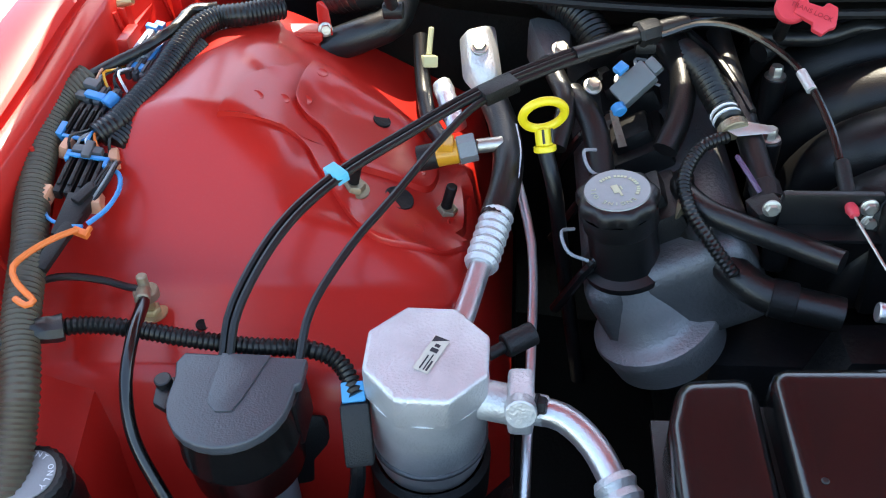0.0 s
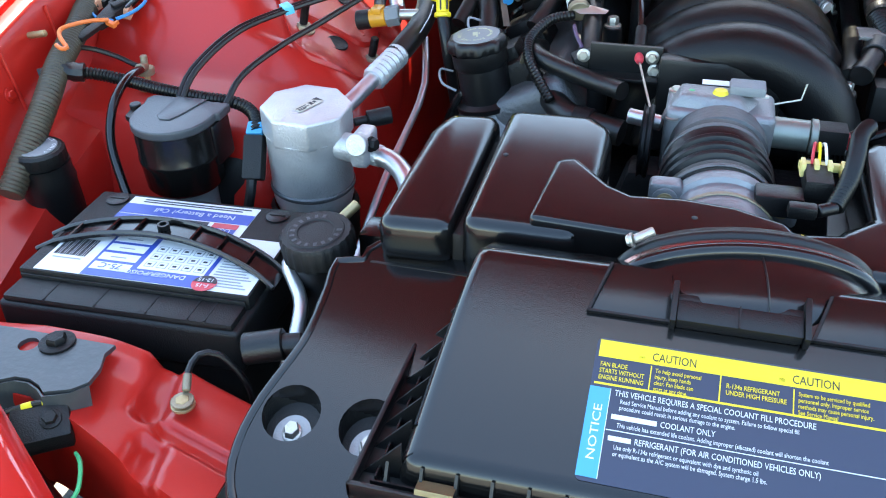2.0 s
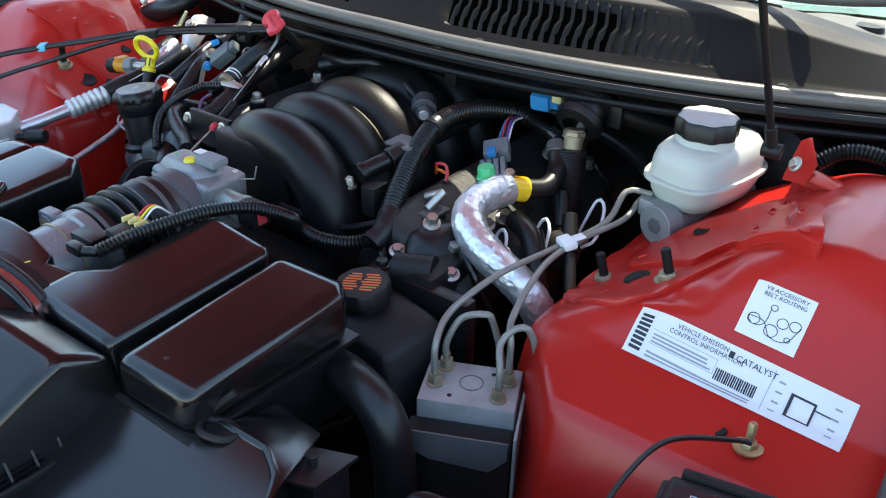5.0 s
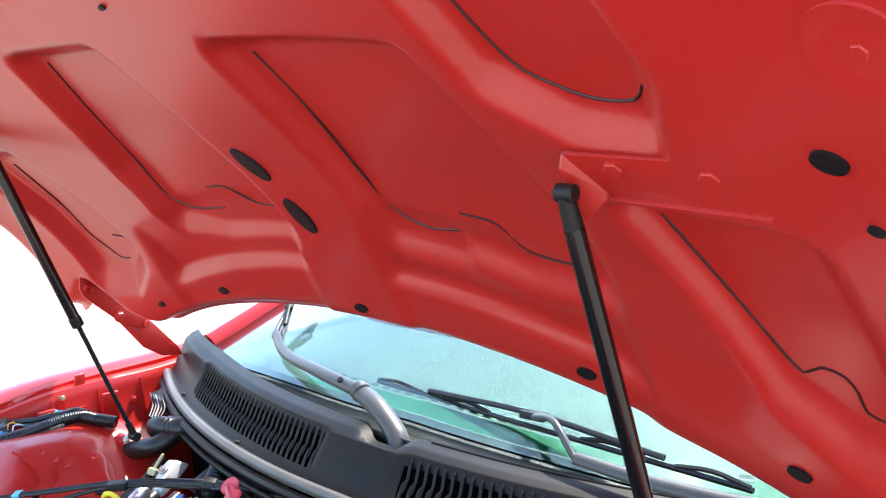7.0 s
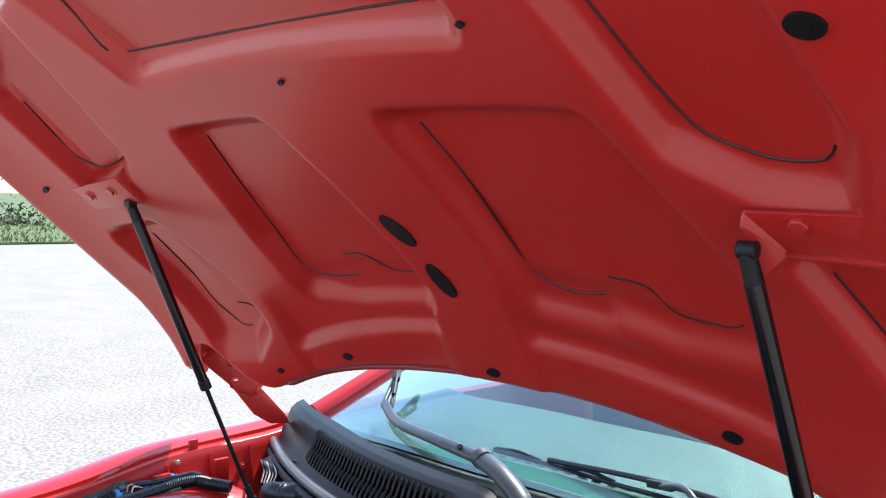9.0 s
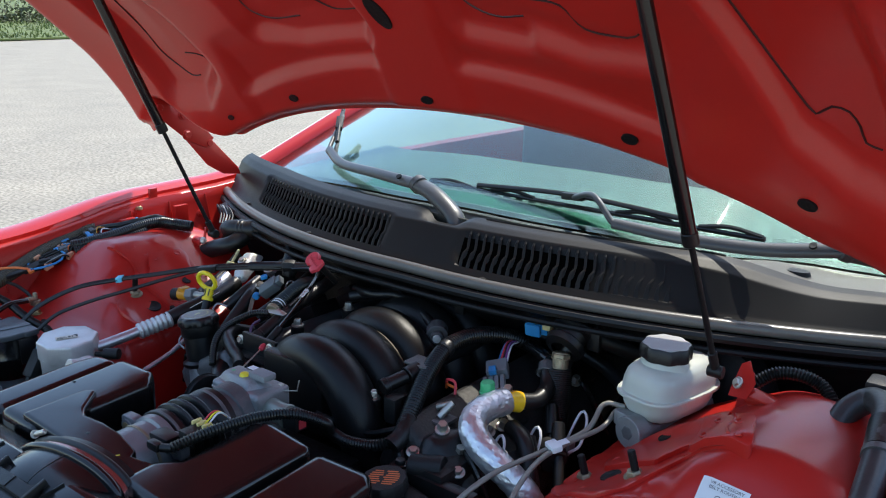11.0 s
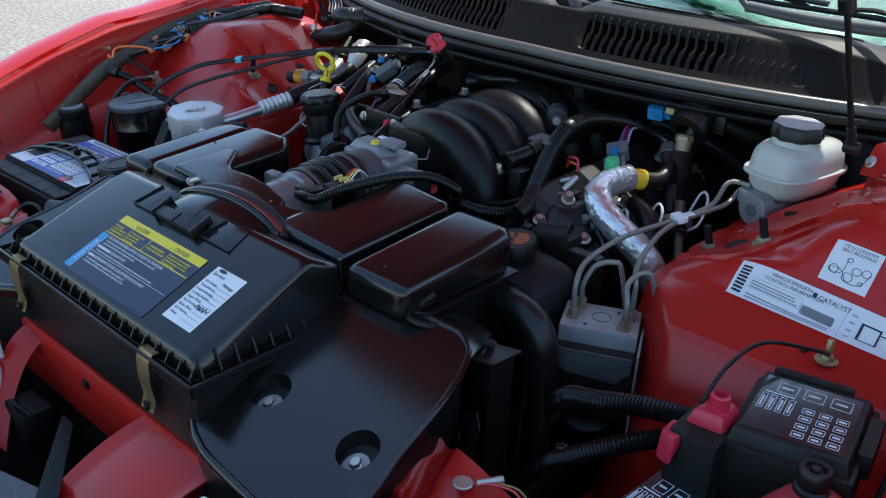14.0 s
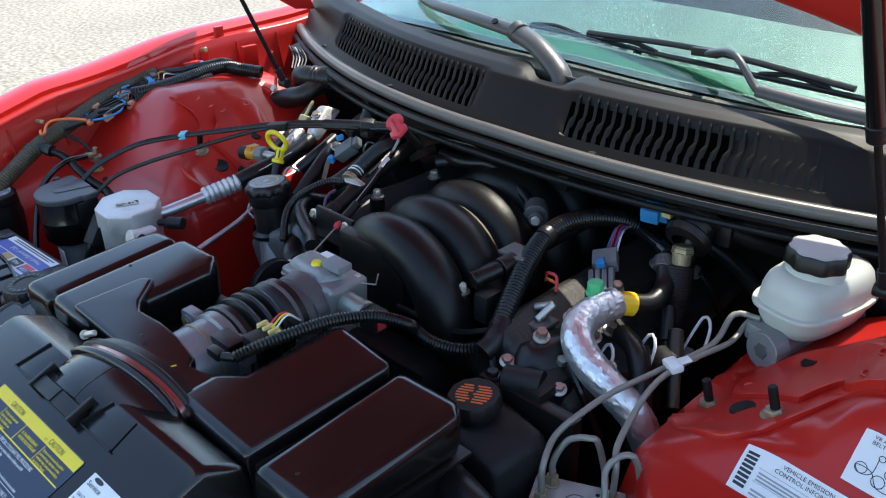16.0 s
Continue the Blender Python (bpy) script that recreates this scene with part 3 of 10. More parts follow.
def build_radiator_support():
    t = thing("radiator_support", "red crossmember under the black shroud", "crossmember", kind="structure")
    part("upper_beam", box(-0.40, 0.42, -0.104, -0.072, 0.586, 0.632, 0.007), RED_IN, t)
    part("lower_lip", box(-0.40, 0.42, -0.098, -0.088, 0.53, 0.587, 0.004), RED_IN, t)
    for side in (-1, 1):
        # end panels swell up to the fenders, with short troughs pressed across them
        if side > 0:
            troughs = ((0.410, 0.045, 0.428, -0.008, 0.017, 0.014), (0.406, -0.035, 0.400, -0.085, 0.017, 0.014))
        else:
            troughs = ((-0.458, 0.03, -0.446, -0.034, 0.018, 0.013), (-0.424, -0.072, -0.414, -0.115, 0.017, 0.012), (-0.426, -0.050, -0.36, -0.068, 0.011, 0.007))

        def panel(u, v):
            x = CX + side * (0.340 + (0.285 if side > 0 else 0.435) * u)
            if side > 0:
                y_front, y_back = -0.07 - 0.05 * u * u, 0.06 - 0.05 * u * u
                z = 0.664 + 0.008 * math.sin(3.1 * u)
            else:
                y_front = lerp(x, (-0.80, -0.06), (-0.53, -0.066), (-0.485, -0.078), (-0.463, -0.087), (-0.425, -0.103), (-0.355, -0.126))
                y_back = lerp(x, (-0.80, 0.010), (-0.614, 0.014), (-0.51, 0.022), (-0.452, 0.020), (-0.411, 0.011), (-0.355, 0.0))
                z = lerp(x, (-0.8, 0.697), (-0.57, 0.697), (-0.50, 0.689), (-0.42, 0.676), (-0.355, 0.668))
            y = y_front + (y_back - y_front) * v
            edge = step01(0.35, 0.0, v) if side > 0 else step01(0.05, 0.0, v)
            z += (0.010 * step01(0.5, 0.8, v) if side > 0 else 0.004 * step01(0.6, 0.85, v) - 0.025 * step01(0.93, 1.0, v)) - 0.09 * edge + 0.003 * math.sin(9 * u + 5 * v)
            for ax, ay, bx, by, half, deep in troughs:
                w = min(1, max(0, ((x - ax) * (bx - ax) + (y - ay) * (by - ay)) / ((bx - ax) ** 2 + (by - ay) ** 2)))
                z -= deep * step01(half, half * 0.35, math.hypot(x - ax - (bx - ax) * w, y - ay - (by - ay) * w))
            return (x, y, z)
        part("end_panel", grid(panel, span(0, 1, 90), span(0, 1, 50), 0.002), RED_IN, t, smooth=70)
    # pressed braces that run down from the beam to the nose
    def wide_brace(u, v):
        rim = 0.010 * step01(0.12, 0.0, u) + 0.006 * step01(0.9, 1.0, u)
        return (0.085 + 0.14 * u - 0.05 * v, -0.102 - 0.15 * v, 0.618 - 0.05 * v - 0.07 * v * v + rim + 0.010 * math.sin(math.pi * u))

    def narrow_brace(u, v):
        return (-0.205 + 0.032 * u + 0.05 * v * v, -0.102 - 0.10 * v + 0.012 * u, 0.628 - 0.02 * v - 0.09 * v * v - 0.012 * u * u)

    part("brace", grid(wide_brace, span(0, 1, 24), span(0, 1, 16), 0.0025), RED_IN, t, smooth=60)
    part("brace", grid(narrow_brace, span(0, 1, 10), span(0, 1, 16), 0.0025), RED_IN, t, smooth=60)
    for x in (-0.2, -0.05, 0.1, 0.17):
        part("square_nut", box(x - 0.006, x + 0.006, -0.1075, -0.1035, 0.600, 0.611, 0.001), DARK, t)
    # dark steel latch brackets with bolts
    for s in (-1, 1):
        edge = [(0.513, 0.012), (0.59, 0.018), (0.645, 0.026), (0.632, -0.04), (0.561, -0.062), (0.509, -0.038)]
        spots = ((0.583, -0.005), (0.551, 0.004))
        if s < 0:
            edge = [(-0.70, -0.018), (-0.62, -0.002), (-0.594, -0.001), (-0.493, 0.0), (-0.495, -0.012), (-0.488, -0.029), (-0.487, -0.045), (-0.496, -0.056), (-0.515, -0.064), (-0.523, -0.058), (-0.535, -0.0535), (-0.548, -0.054), (-0.560, -0.062), (-0.568, -0.074), (-0.62, -0.078), (-0.70, -0.075)]
            spots = ((-0.564, -0.017), (-0.541, -0.010))
        b = plate(edge, [ring(*spots[0], 0.0085, 14)], 0.690, 0.694)
        if s < 0:
            # the lip folds down round the cut-out and at the corner
            lip = [(-0.487, -0.046), (-0.497, -0.058), (-0.514, -0.066), (-0.523, -0.060), (-0.535, -0.0555), (-0.548, -0.056), (-0.560, -0.064), (-0.568, -0.076)]
            b = join(b, grid(lambda i, v: (lip[int(i)][0], lip[int(i)][1] - 0.004 * v, 0.692 - 0.026 * v), range(len(lip)), (0, 0.5, 1), 0.0015))
            b = move(b, pose(0, 0, 0.0105))
        part("latch_bracket", b, mat("grey_coated_steel", (0.055, 0.06, 0.063), 0.36, 0.3, vary=0.3, scale=40, bump=0.04, dust=0.05) if s < 0 else DARK, t, "dark grey steel bracket")
        part("bolt", bolt((*spots[1], 0.693 if s > 0 else 0.7045), 0.0085, 0.008, (0, 0, 1), 1.75), DARK, t)
    for x, y in ((-0.419, -0.028), (0.465, 0.018)):
        part("ground_bolt", bolt((x, y, 0.680), 0.0065, 0.007, (0, 0, 1), 1.5), BRASSY, t)


build_radiator_support()


def build_bay_floor():
    """The dark depths under and behind the machinery: firewall, rails and floor."""
    t = thing("engine_bay", "grimy black firewall and floor of the engine bay", "engine bay", kind="structure")
    part("firewall", grid(lambda u, v: (u, 0.93 + 0.04 * noise.noise(Vector((u * 5, v * 5, 0))), v), span(-0.8, 0.78, 40), span(0.25, 0.9, 16), 0.003), DARK, t)
    part("floor_pan", box(-0.8, 0.8, -0.1, 0.95, 0.22, 0.25, 0.004), DARK, t)
    for side in (-1, 1):
        part("rail", box(CX + side * 0.40 - 0.02, CX + side * 0.40 + 0.02, -0.05, 0.9, 0.35, 0.5, 0.006), DARK, t)
    part("under_tray", box(-0.78, 0.78, -0.62, -0.09, 0.40, 0.42, 0.003), DARK, t)
    part("front_baffle", box(-0.78, 0.78, -0.09, -0.07, 0.25, 0.56, 0.003), BLACK_MATT, t)
    part("radiator", box(-0.33, 0.33, -0.05, 0.0, 0.28, 0.64, 0.004), DARK, t)


build_bay_floor()


# ---- hood ----
def hood_rear(u):
    return 0.806 + 0.16 * u * u - 0.035 * step01(0.60, 0.75, abs(u)) - (0.085 * step01(0.58, 0.74, -u) if u < 0 else 0.0)


def hood_front(u):
    return 0.19 + 0.16 * u * u


def hood_z(x, y):
    u = abs(x - CX)
    crown = 0.06 * step01(0.80, 0.60, y) * max(0.0, 1 - (u / 0.6) ** 2)
    return 1.885 + crown - 0.86 * y - 0.07 * (min(u, 0.80) / 0.80) ** 6 - 0.045 * step01(0.64, 0.86, y) * min(1.6, (u / 0.6) ** 2) - 0.028 * step01(0.72, 0.82, y)


HOOD_W = 0.83
HOOD_N = Vector((0, 0.652, 0.758))  # the hood's outward normal
# recessed panels of the inner frame: corners in x, y of the hood, and the corner radius
HOOD_PANELS = [
    ([(-0.378, 0.235), (0.20, 0.270), (0.232, 0.362), (-0.318, 0.354)], 0.03),
    ([(-0.330, 0.462), (-0.164, 0.470), (-0.137, 0.547), (-0.120, 0.616), (-0.082, 0.690), (-0.186, 0.694), (-0.25, 0.698), (-0.345, 0.690), (-0.358, 0.62)], 0.025),
    ([(0.082, 0.474), (0.332, 0.468), (0.413, 0.615), (0.42, 0.690), (0.315, 0.697), (0.237, 0.680), (0.216, 0.692), (0.122, 0.684)], 0.025),
    ([(0.335, 0.25), (0.505, 0.290), (0.568, 0.43), (0.556, 0.478), (0.492, 0.487), (0.424, 0.462)], 0.03),
    ([(-0.645, 0.32), (-0.50, 0.23), (-0.525, 0.44), (-0.575, 0.464), (-0.640, 0.462)], 0.03),
    ([(0.516, 0.575), (0.66, 0.56), (0.71, 0.745), (0.665, 0.745), (0.606, 0.726)], 0.025),
    ([(-0.70, 0.56), (-0.60, 0.565), (-0.54, 0.735), (-0.60, 0.762), (-0.68, 0.75)], 0.025),
]


def poly_dist(p, poly):
    """Signed distance to a polygon, negative inside."""
    d, inside, n = 9.0, False, len(poly)
    for i in range(n):
        a, b = poly[i], poly[(i + 1) % n]
        ex, ey, wx, wy = b[0] - a[0], b[1] - a[1], p[0] - a[0], p[1] - a[1]
        t = max(0, min(1, (wx * ex + wy * ey) / (ex * ex + ey * ey)))
        d = min(d, math.hypot(wx - ex * t, wy - ey * t))
        if (a[1] > p[1]) != (b[1] > p[1]) and p[0] < (b[0] - a[0]) * (p[1] - a[1]) / (b[1] - a[1]) + a[0]:
            inside = not inside
    return -d if inside else d


def hood_depth(x, y):
    """How far the inner frame stands off below the skin: ribs stand out, panels lie deep."""
    depth = 0.036
    for poly, r in HOOD_PANELS[:7]:
        d = poly_dist((x, y), poly)
        depth -= 0.027 * step01(0.030, 0.0, d)
    u = abs(x - CX)
    # sloping facets ahead of the rear flange, either side of the middle rib
    side = step01(0.055, 0.085, u - (0.03 if x > 0 else 0)) * step01(0.47, 0.43, u)
    k = (y - 0.655 - 0.2 * u * u) / 0.075
    depth -= 0.022 * side * (max(0, k) if k < 1 else max(0.3, 1 - (k - 1) * 6))
    edge = min(y - hood_front(u), hood_rear(x - CX) - y, HOOD_W - u)
    return max(0.004, depth * step01(0.0, 0.03, edge))


def hood_point(x, y, off=0.0):
    p = Vector((x, y, hood_z(x, y))) - HOOD_N * off
    return p


SEAM = mat("dark_red_seam", (0.03, 0.006, 0.006), 0.5)


def build_hood():
    t = thing("hood", "raised red hood with pressed inner frame", "hood", kind="")

    def at(a, b, off):
        x = CX + HOOD_W * a
        u = abs(x - CX)
        y0, y1 = hood_front(u), hood_rear(x - CX)
        y = y0 + (y1 - y0) * b
        return hood_point(x, y, off(x, y))

    part("outer_skin", grid(lambda a, b: at(a, b, lambda x, y: -0.004), span(-1, 1, 60), span(0, 1, 40), 0.001), RED, t)
    part("inner_frame", grid(lambda a, b: at(a, b, hood_depth), span(-1, 1, 240), span(0, 1, 130)), HOOD_IN, t, "red pressed inner frame", smooth=80)
    # open seams between the inner frame and the skin
    seams = [
        [(-0.371, 0.243), (-0.359, 0.291), (-0.345, 0.334), (-0.319, 0.349), (-0.085, 0.361), (0.073, 0.362), (0.203, 0.359)],
        [(-0.323, 0.469), (-0.343, 0.547), (-0.355, 0.61), (-0.353, 0.666), (-0.333, 0.686), (-0.30, 0.693), (-0.237, 0.691)],
        [(-0.238, 0.662), (-0.195, 0.662), (-0.15, 0.683), (-0.090, 0.684)],
        [(0.094, 0.482), (0.107, 0.545), (0.118, 0.646), (0.134, 0.674), (0.175, 0.686), (0.222, 0.683)],
        [(0.242, 0.660), (0.292, 0.664), (0.318, 0.689), (0.380, 0.690), (0.400, 0.683)],
        [(0.354, 0.305), (0.384, 0.347), (0.418, 0.424), (0.443, 0.465), (0.477, 0.478), (0.513, 0.481), (0.551, 0.471), (0.564, 0.455)],
        [(-0.641, 0.337), (-0.646, 0.392), (-0.645, 0.431), (-0.615, 0.453), (-0.58, 0.459), (-0.534, 0.456)],
        [(0.523, 0.59), (0.568, 0.666), (0.608, 0.719), (0.62, 0.722), (0.636, 0.711), (0.656, 0.711), (0.667, 0.722), (0.673, 0.735), (0.692, 0.735)],
        [(-0.659, 0.576), (-0.662, 0.665), (-0.662, 0.71), (-0.64, 0.738), (-0.621, 0.751), (-0.598, 0.753)],
        [(-0.60, 0.72), (-0.571, 0.726), (-0.546, 0.736)],
    ]
    for s in seams:
        part("seam", tube([hood_point(x, y, hood_depth(x, y) + 0.0003) for x, y in s], 0.0016, 6, 0.01), SEAM, t)
    # punched holes
    holes = [(-0.048, 0.610, 0.0155, 0.032, 25), (-0.020, 0.670, 0.0145, 0.031, 23), (0.583, 0.347, 0.0145, 0.0105, 0), (0.268, 0.367, 0.005, 0.0035, 0), (-0.048, 0.409, 0.005, 0.0035, 0), (-0.51, 0.334, 0.005, 0.0035, 0),
             (-0.546, 0.802, 0.008, 0.006, 0), (-0.338, 0.781, 0.011, 0.0075, 0), (0.0, 0.768, 0.012, 0.0075, 0), (0.357, 0.781, 0.013, 0.009, 0), (0.607, 0.791, 0.013, 0.009, 0), (0.703, 0.452, 0.0125, 0.0095, 0), (0.724, 0.495, 0.006, 0.004, 0), (-0.753, 0.441, 0.008, 0.005, 0)]
    for x, y, a, b, turn in holes:
        p = hood_point(x, y, hood_depth(x, y) + 0.0008)
        d = lathe([(0, 0.0025), (1, 0.0025), (1.02, 0.0), (1, -0.0025), (0, -0.0025)], 24)
        e = 0.012
        tx = hood_point(x + e, y, hood_depth(x + e, y)) - hood_point(x - e, y, hood_depth(x - e, y))
        ty = hood_point(x, y - e, hood_depth(x, y - e)) - hood_point(x, y + e, hood_depth(x, y + e))
        frame_m = plane_pose(p, p + tx, p + ty)
        part("punched_hole", move(d, frame_m @ pose(0, 0, 0, 0, 0, turn) @ Matrix.Diagonal((a, b, 1, 1))), DARK, t)
    # strut brackets with two bolts each
    for side in (-1, 1):
        x0 = CX + side * 0.497 if side > 0 else -0.545
        y0 = 0.545 if side > 0 else 0.505
        p = hood_point(x0, y0, 0.044)
        p2 = hood_point(x0 + side * 0.14, y0, 0.047) + Vector((0, 0, 0.016))
        if side > 0:
            p, p2 = p + Vector((0.024, 0, 0)), p2 + Vector((0.024, -0.018, 0.015))
        m = plane_pose(p, p2, p + Vector((0, -0.76, 0.65)))
        if side > 0:
            sheet = hull([(u, v, w) for u, v in ((-0.025, 0.046), (0.137, 0.05), (0.145, -0.005), (0, -0.005)) for w in (-0.002, 0.002)], 0.001)
            ear = hull([(u + d, v, w) for u, v, w in ((-0.025, 0.046, 0), (0, -0.005, 0), (-0.022, -0.018, 0.022), (-0.027, 0.036, 0.010)) for d in (-0.0015, 0.0015)], 0.001)
            bm = join(sheet, ear, box(0, 0.145, -0.008, -0.004, -0.004, 0.007, 0.001))
        else:
            bm = join(box(0, 0.145, -0.005, 0.05, -0.002, 0.002, 0.001), box(-0.003, 0.002, -0.012, 0.05, 0, 0.03, 0.001), box(0, 0.145, -0.008, -0.004, 0, 0.012, 0.001))
        part("strut_bracket", move(bm, m), HOOD_IN, t)
        for k in (0.022, 0.107) if side > 0 else (0.045, 0.115):
            q = m @ Vector((k, 0.034 if side > 0 else 0.028, 0.0))
            part("bolt", bolt(q, 0.009, 0.006, -HOOD_N, 1.4), HOOD_IN, t)
    # a pressed dish with a bolt near the front corner
    p = hood_point(0.735, 0.372, 0.034)
    across = hood_point(0.765, 0.372, 0.034) - hood_point(0.705, 0.372, 0.034)
    down = hood_point(0.735, 0.402, 0.034) - hood_point(0.735, 0.342, 0.034)
    facing = down.cross(across).normalized()
    facing = facing if facing.z < 0 else -facing
    part("pressed_dish", move(join(lathe([(0.036, -0.004), (0.034, 0.004), (0.029, 0.004), (0.010, 0.0), (0, 0.0)], 32), bolt((0, 0, -0.002), 0.006, 0.005, (0, 0, 1), 1.4)), axis(p, p + facing)), HOOD_IN, t)
    # the hinge arms at the rear corners
    arm = [(0.752, 0.82, 1.05), (0.752, 0.84, 1.03), (0.758, 0.95, 0.955), (0.758, 0.95, 0.985), (0.755, 0.85, 1.06)]
    part("hinge", hull([(CX + u + dx, y, z) for u, y, z in arm for dx in (-0.012, 0.012)], 0.003), RED_IN, t)
    for k in (0.8, 1.1):
        part("hinge_bolt", bolt((CX + 0.742, 0.755 + 0.13 * k, 1.135 - 0.12 * k), 0.009, 0.007, (-1, -0.3, 0.2), 1.3), RED_IN, t)
    plate = [(0.727, 1.139), (0.738, 1.146), (0.772, 1.145), (0.835, 1.080), (0.884, 1.033), (0.862, 1.012), (0.813, 1.034), (0.735, 1.097), (0.728, 1.112)]
    arm = [(0.813, 1.034), (0.850, 1.052), (0.880, 1.030), (0.952, 0.958), (0.962, 0.938), (0.911, 0.945), (0.868, 0.971)]
    part("hinge", join(hull([(x, y, z) for y, z in plate for x in (-0.749, -0.745)], 0.0015), hull([(x, y, z) for y, z in arm for x in (-0.756, -0.7495)], 0.002)), RED_IN, t)
    for y, z in ((0.742, 1.113), (0.802, 1.092), (0.810, 1.047)):
        part("hinge_bolt", bolt((-0.7455, y, z), 0.009, 0.007, (1, 0, 0), 1.3), RED_IN, t)
    part("hinge_pivot", cyl((-0.758, 0.872, 1.022), (-0.742, 0.872, 1.022), 0.008, 16), RED_IN, t)
    return t


build_hood()


def build_strut(top, mid, low, label):
    t = thing("gas_strut", label, "gas strut", "hood struts")
    top, low = Vector(top), Vector(low)
    d = (low - top).normalized()
    mid = top + d * mid
    part("cylinder", cyl(top + d * 0.03, mid, 0.0092, 18), BLACK_SATIN, t)
    part("end_collar", cyl(mid - d * 0.012, mid + d * 0.006, 0.0104, 18), BLACK, t)
    part("rod", cyl(mid, low, 0.0040, 12), DARK, t)
    part("upper_socket", join(cyl(top - d * 0.004, top + d * 0.04, 0.0078, 16, 0.0092), cyl(top + Vector((-0.008, 0, 0)), top + Vector((0.010, 0, 0)), 0.0082, 16)), BLACK_MATT, t)
    part("lower_socket", join(cyl(low - d * 0.03, low, 0.0062, 14), cyl(low + Vector((-0.010, 0, 0)), low + Vector((0.010, 0, 0)), 0.0085, 14)), BLACK_MATT, t)


build_strut((0.481, 0.487, 1.395), 0.345, (0.548, 0.668, 0.89), "black gas strut holding up the hood, sunlit")
build_strut((-0.572, 0.478, 1.416), 0.345, (-0.52, 0.70, 0.88), "black gas strut at the far hood edge")


# ---- cowl, wipers, glass and cabin ----
def cowl_y(x):
    u = abs(x - CX)
    return 0.712 + 0.40 * u * u


def cowl_h(x, s):
    """The cowl's surface; s runs from the strip (0) up the louvred face to the panel's rear edge (1)."""
    u = abs(x - CX)
    low = 1 - 0.42 * step01(0.42, 0.62, x)
    dy = lerp(s, (0, 0), (0.12, 0.012), (0.22, 0.020), (0.70, 0.060), (0.85, 0.082), (1, 0.105))
    dz = lerp(s, (0, 0), (0.12, 0.002), (0.22, 0.010), (0.70, 0.064), (0.85, 0.074), (1, 0.078))
    return cowl_y(x) + dy * (1 - 0.25 * step01(0.5, 0.8, u)), 0.910 - 0.015 * u + dz * low


def glass_foot(x):
    u = abs(x - CX)
    return 0.875 + 0.30 * u * u + 0.28 * max(0, u - 0.45) ** 2 - 0.04 * u + 0.075 * step01(0.40, 0.56, x), 0.995 - 0.03 * step01(0.25, 0.8, u) - 0.015 * u


SLOT_SHADE = mat("slot_shade_black", (0.001, 0.001, 0.001), 1.0, vary=0.2, bump=0.0, spec=0.0)
GRILLES = ((-0.555, -0.115, 31), (0.068, 0.402, 24))
COWL_SHELF = mat("sun_greyed_plastic", (0.095, 0.088, 0.075), 0.6, vary=0.25, scale=14, bump=0.03, fine=500, dust=0.06, spec=0.3)


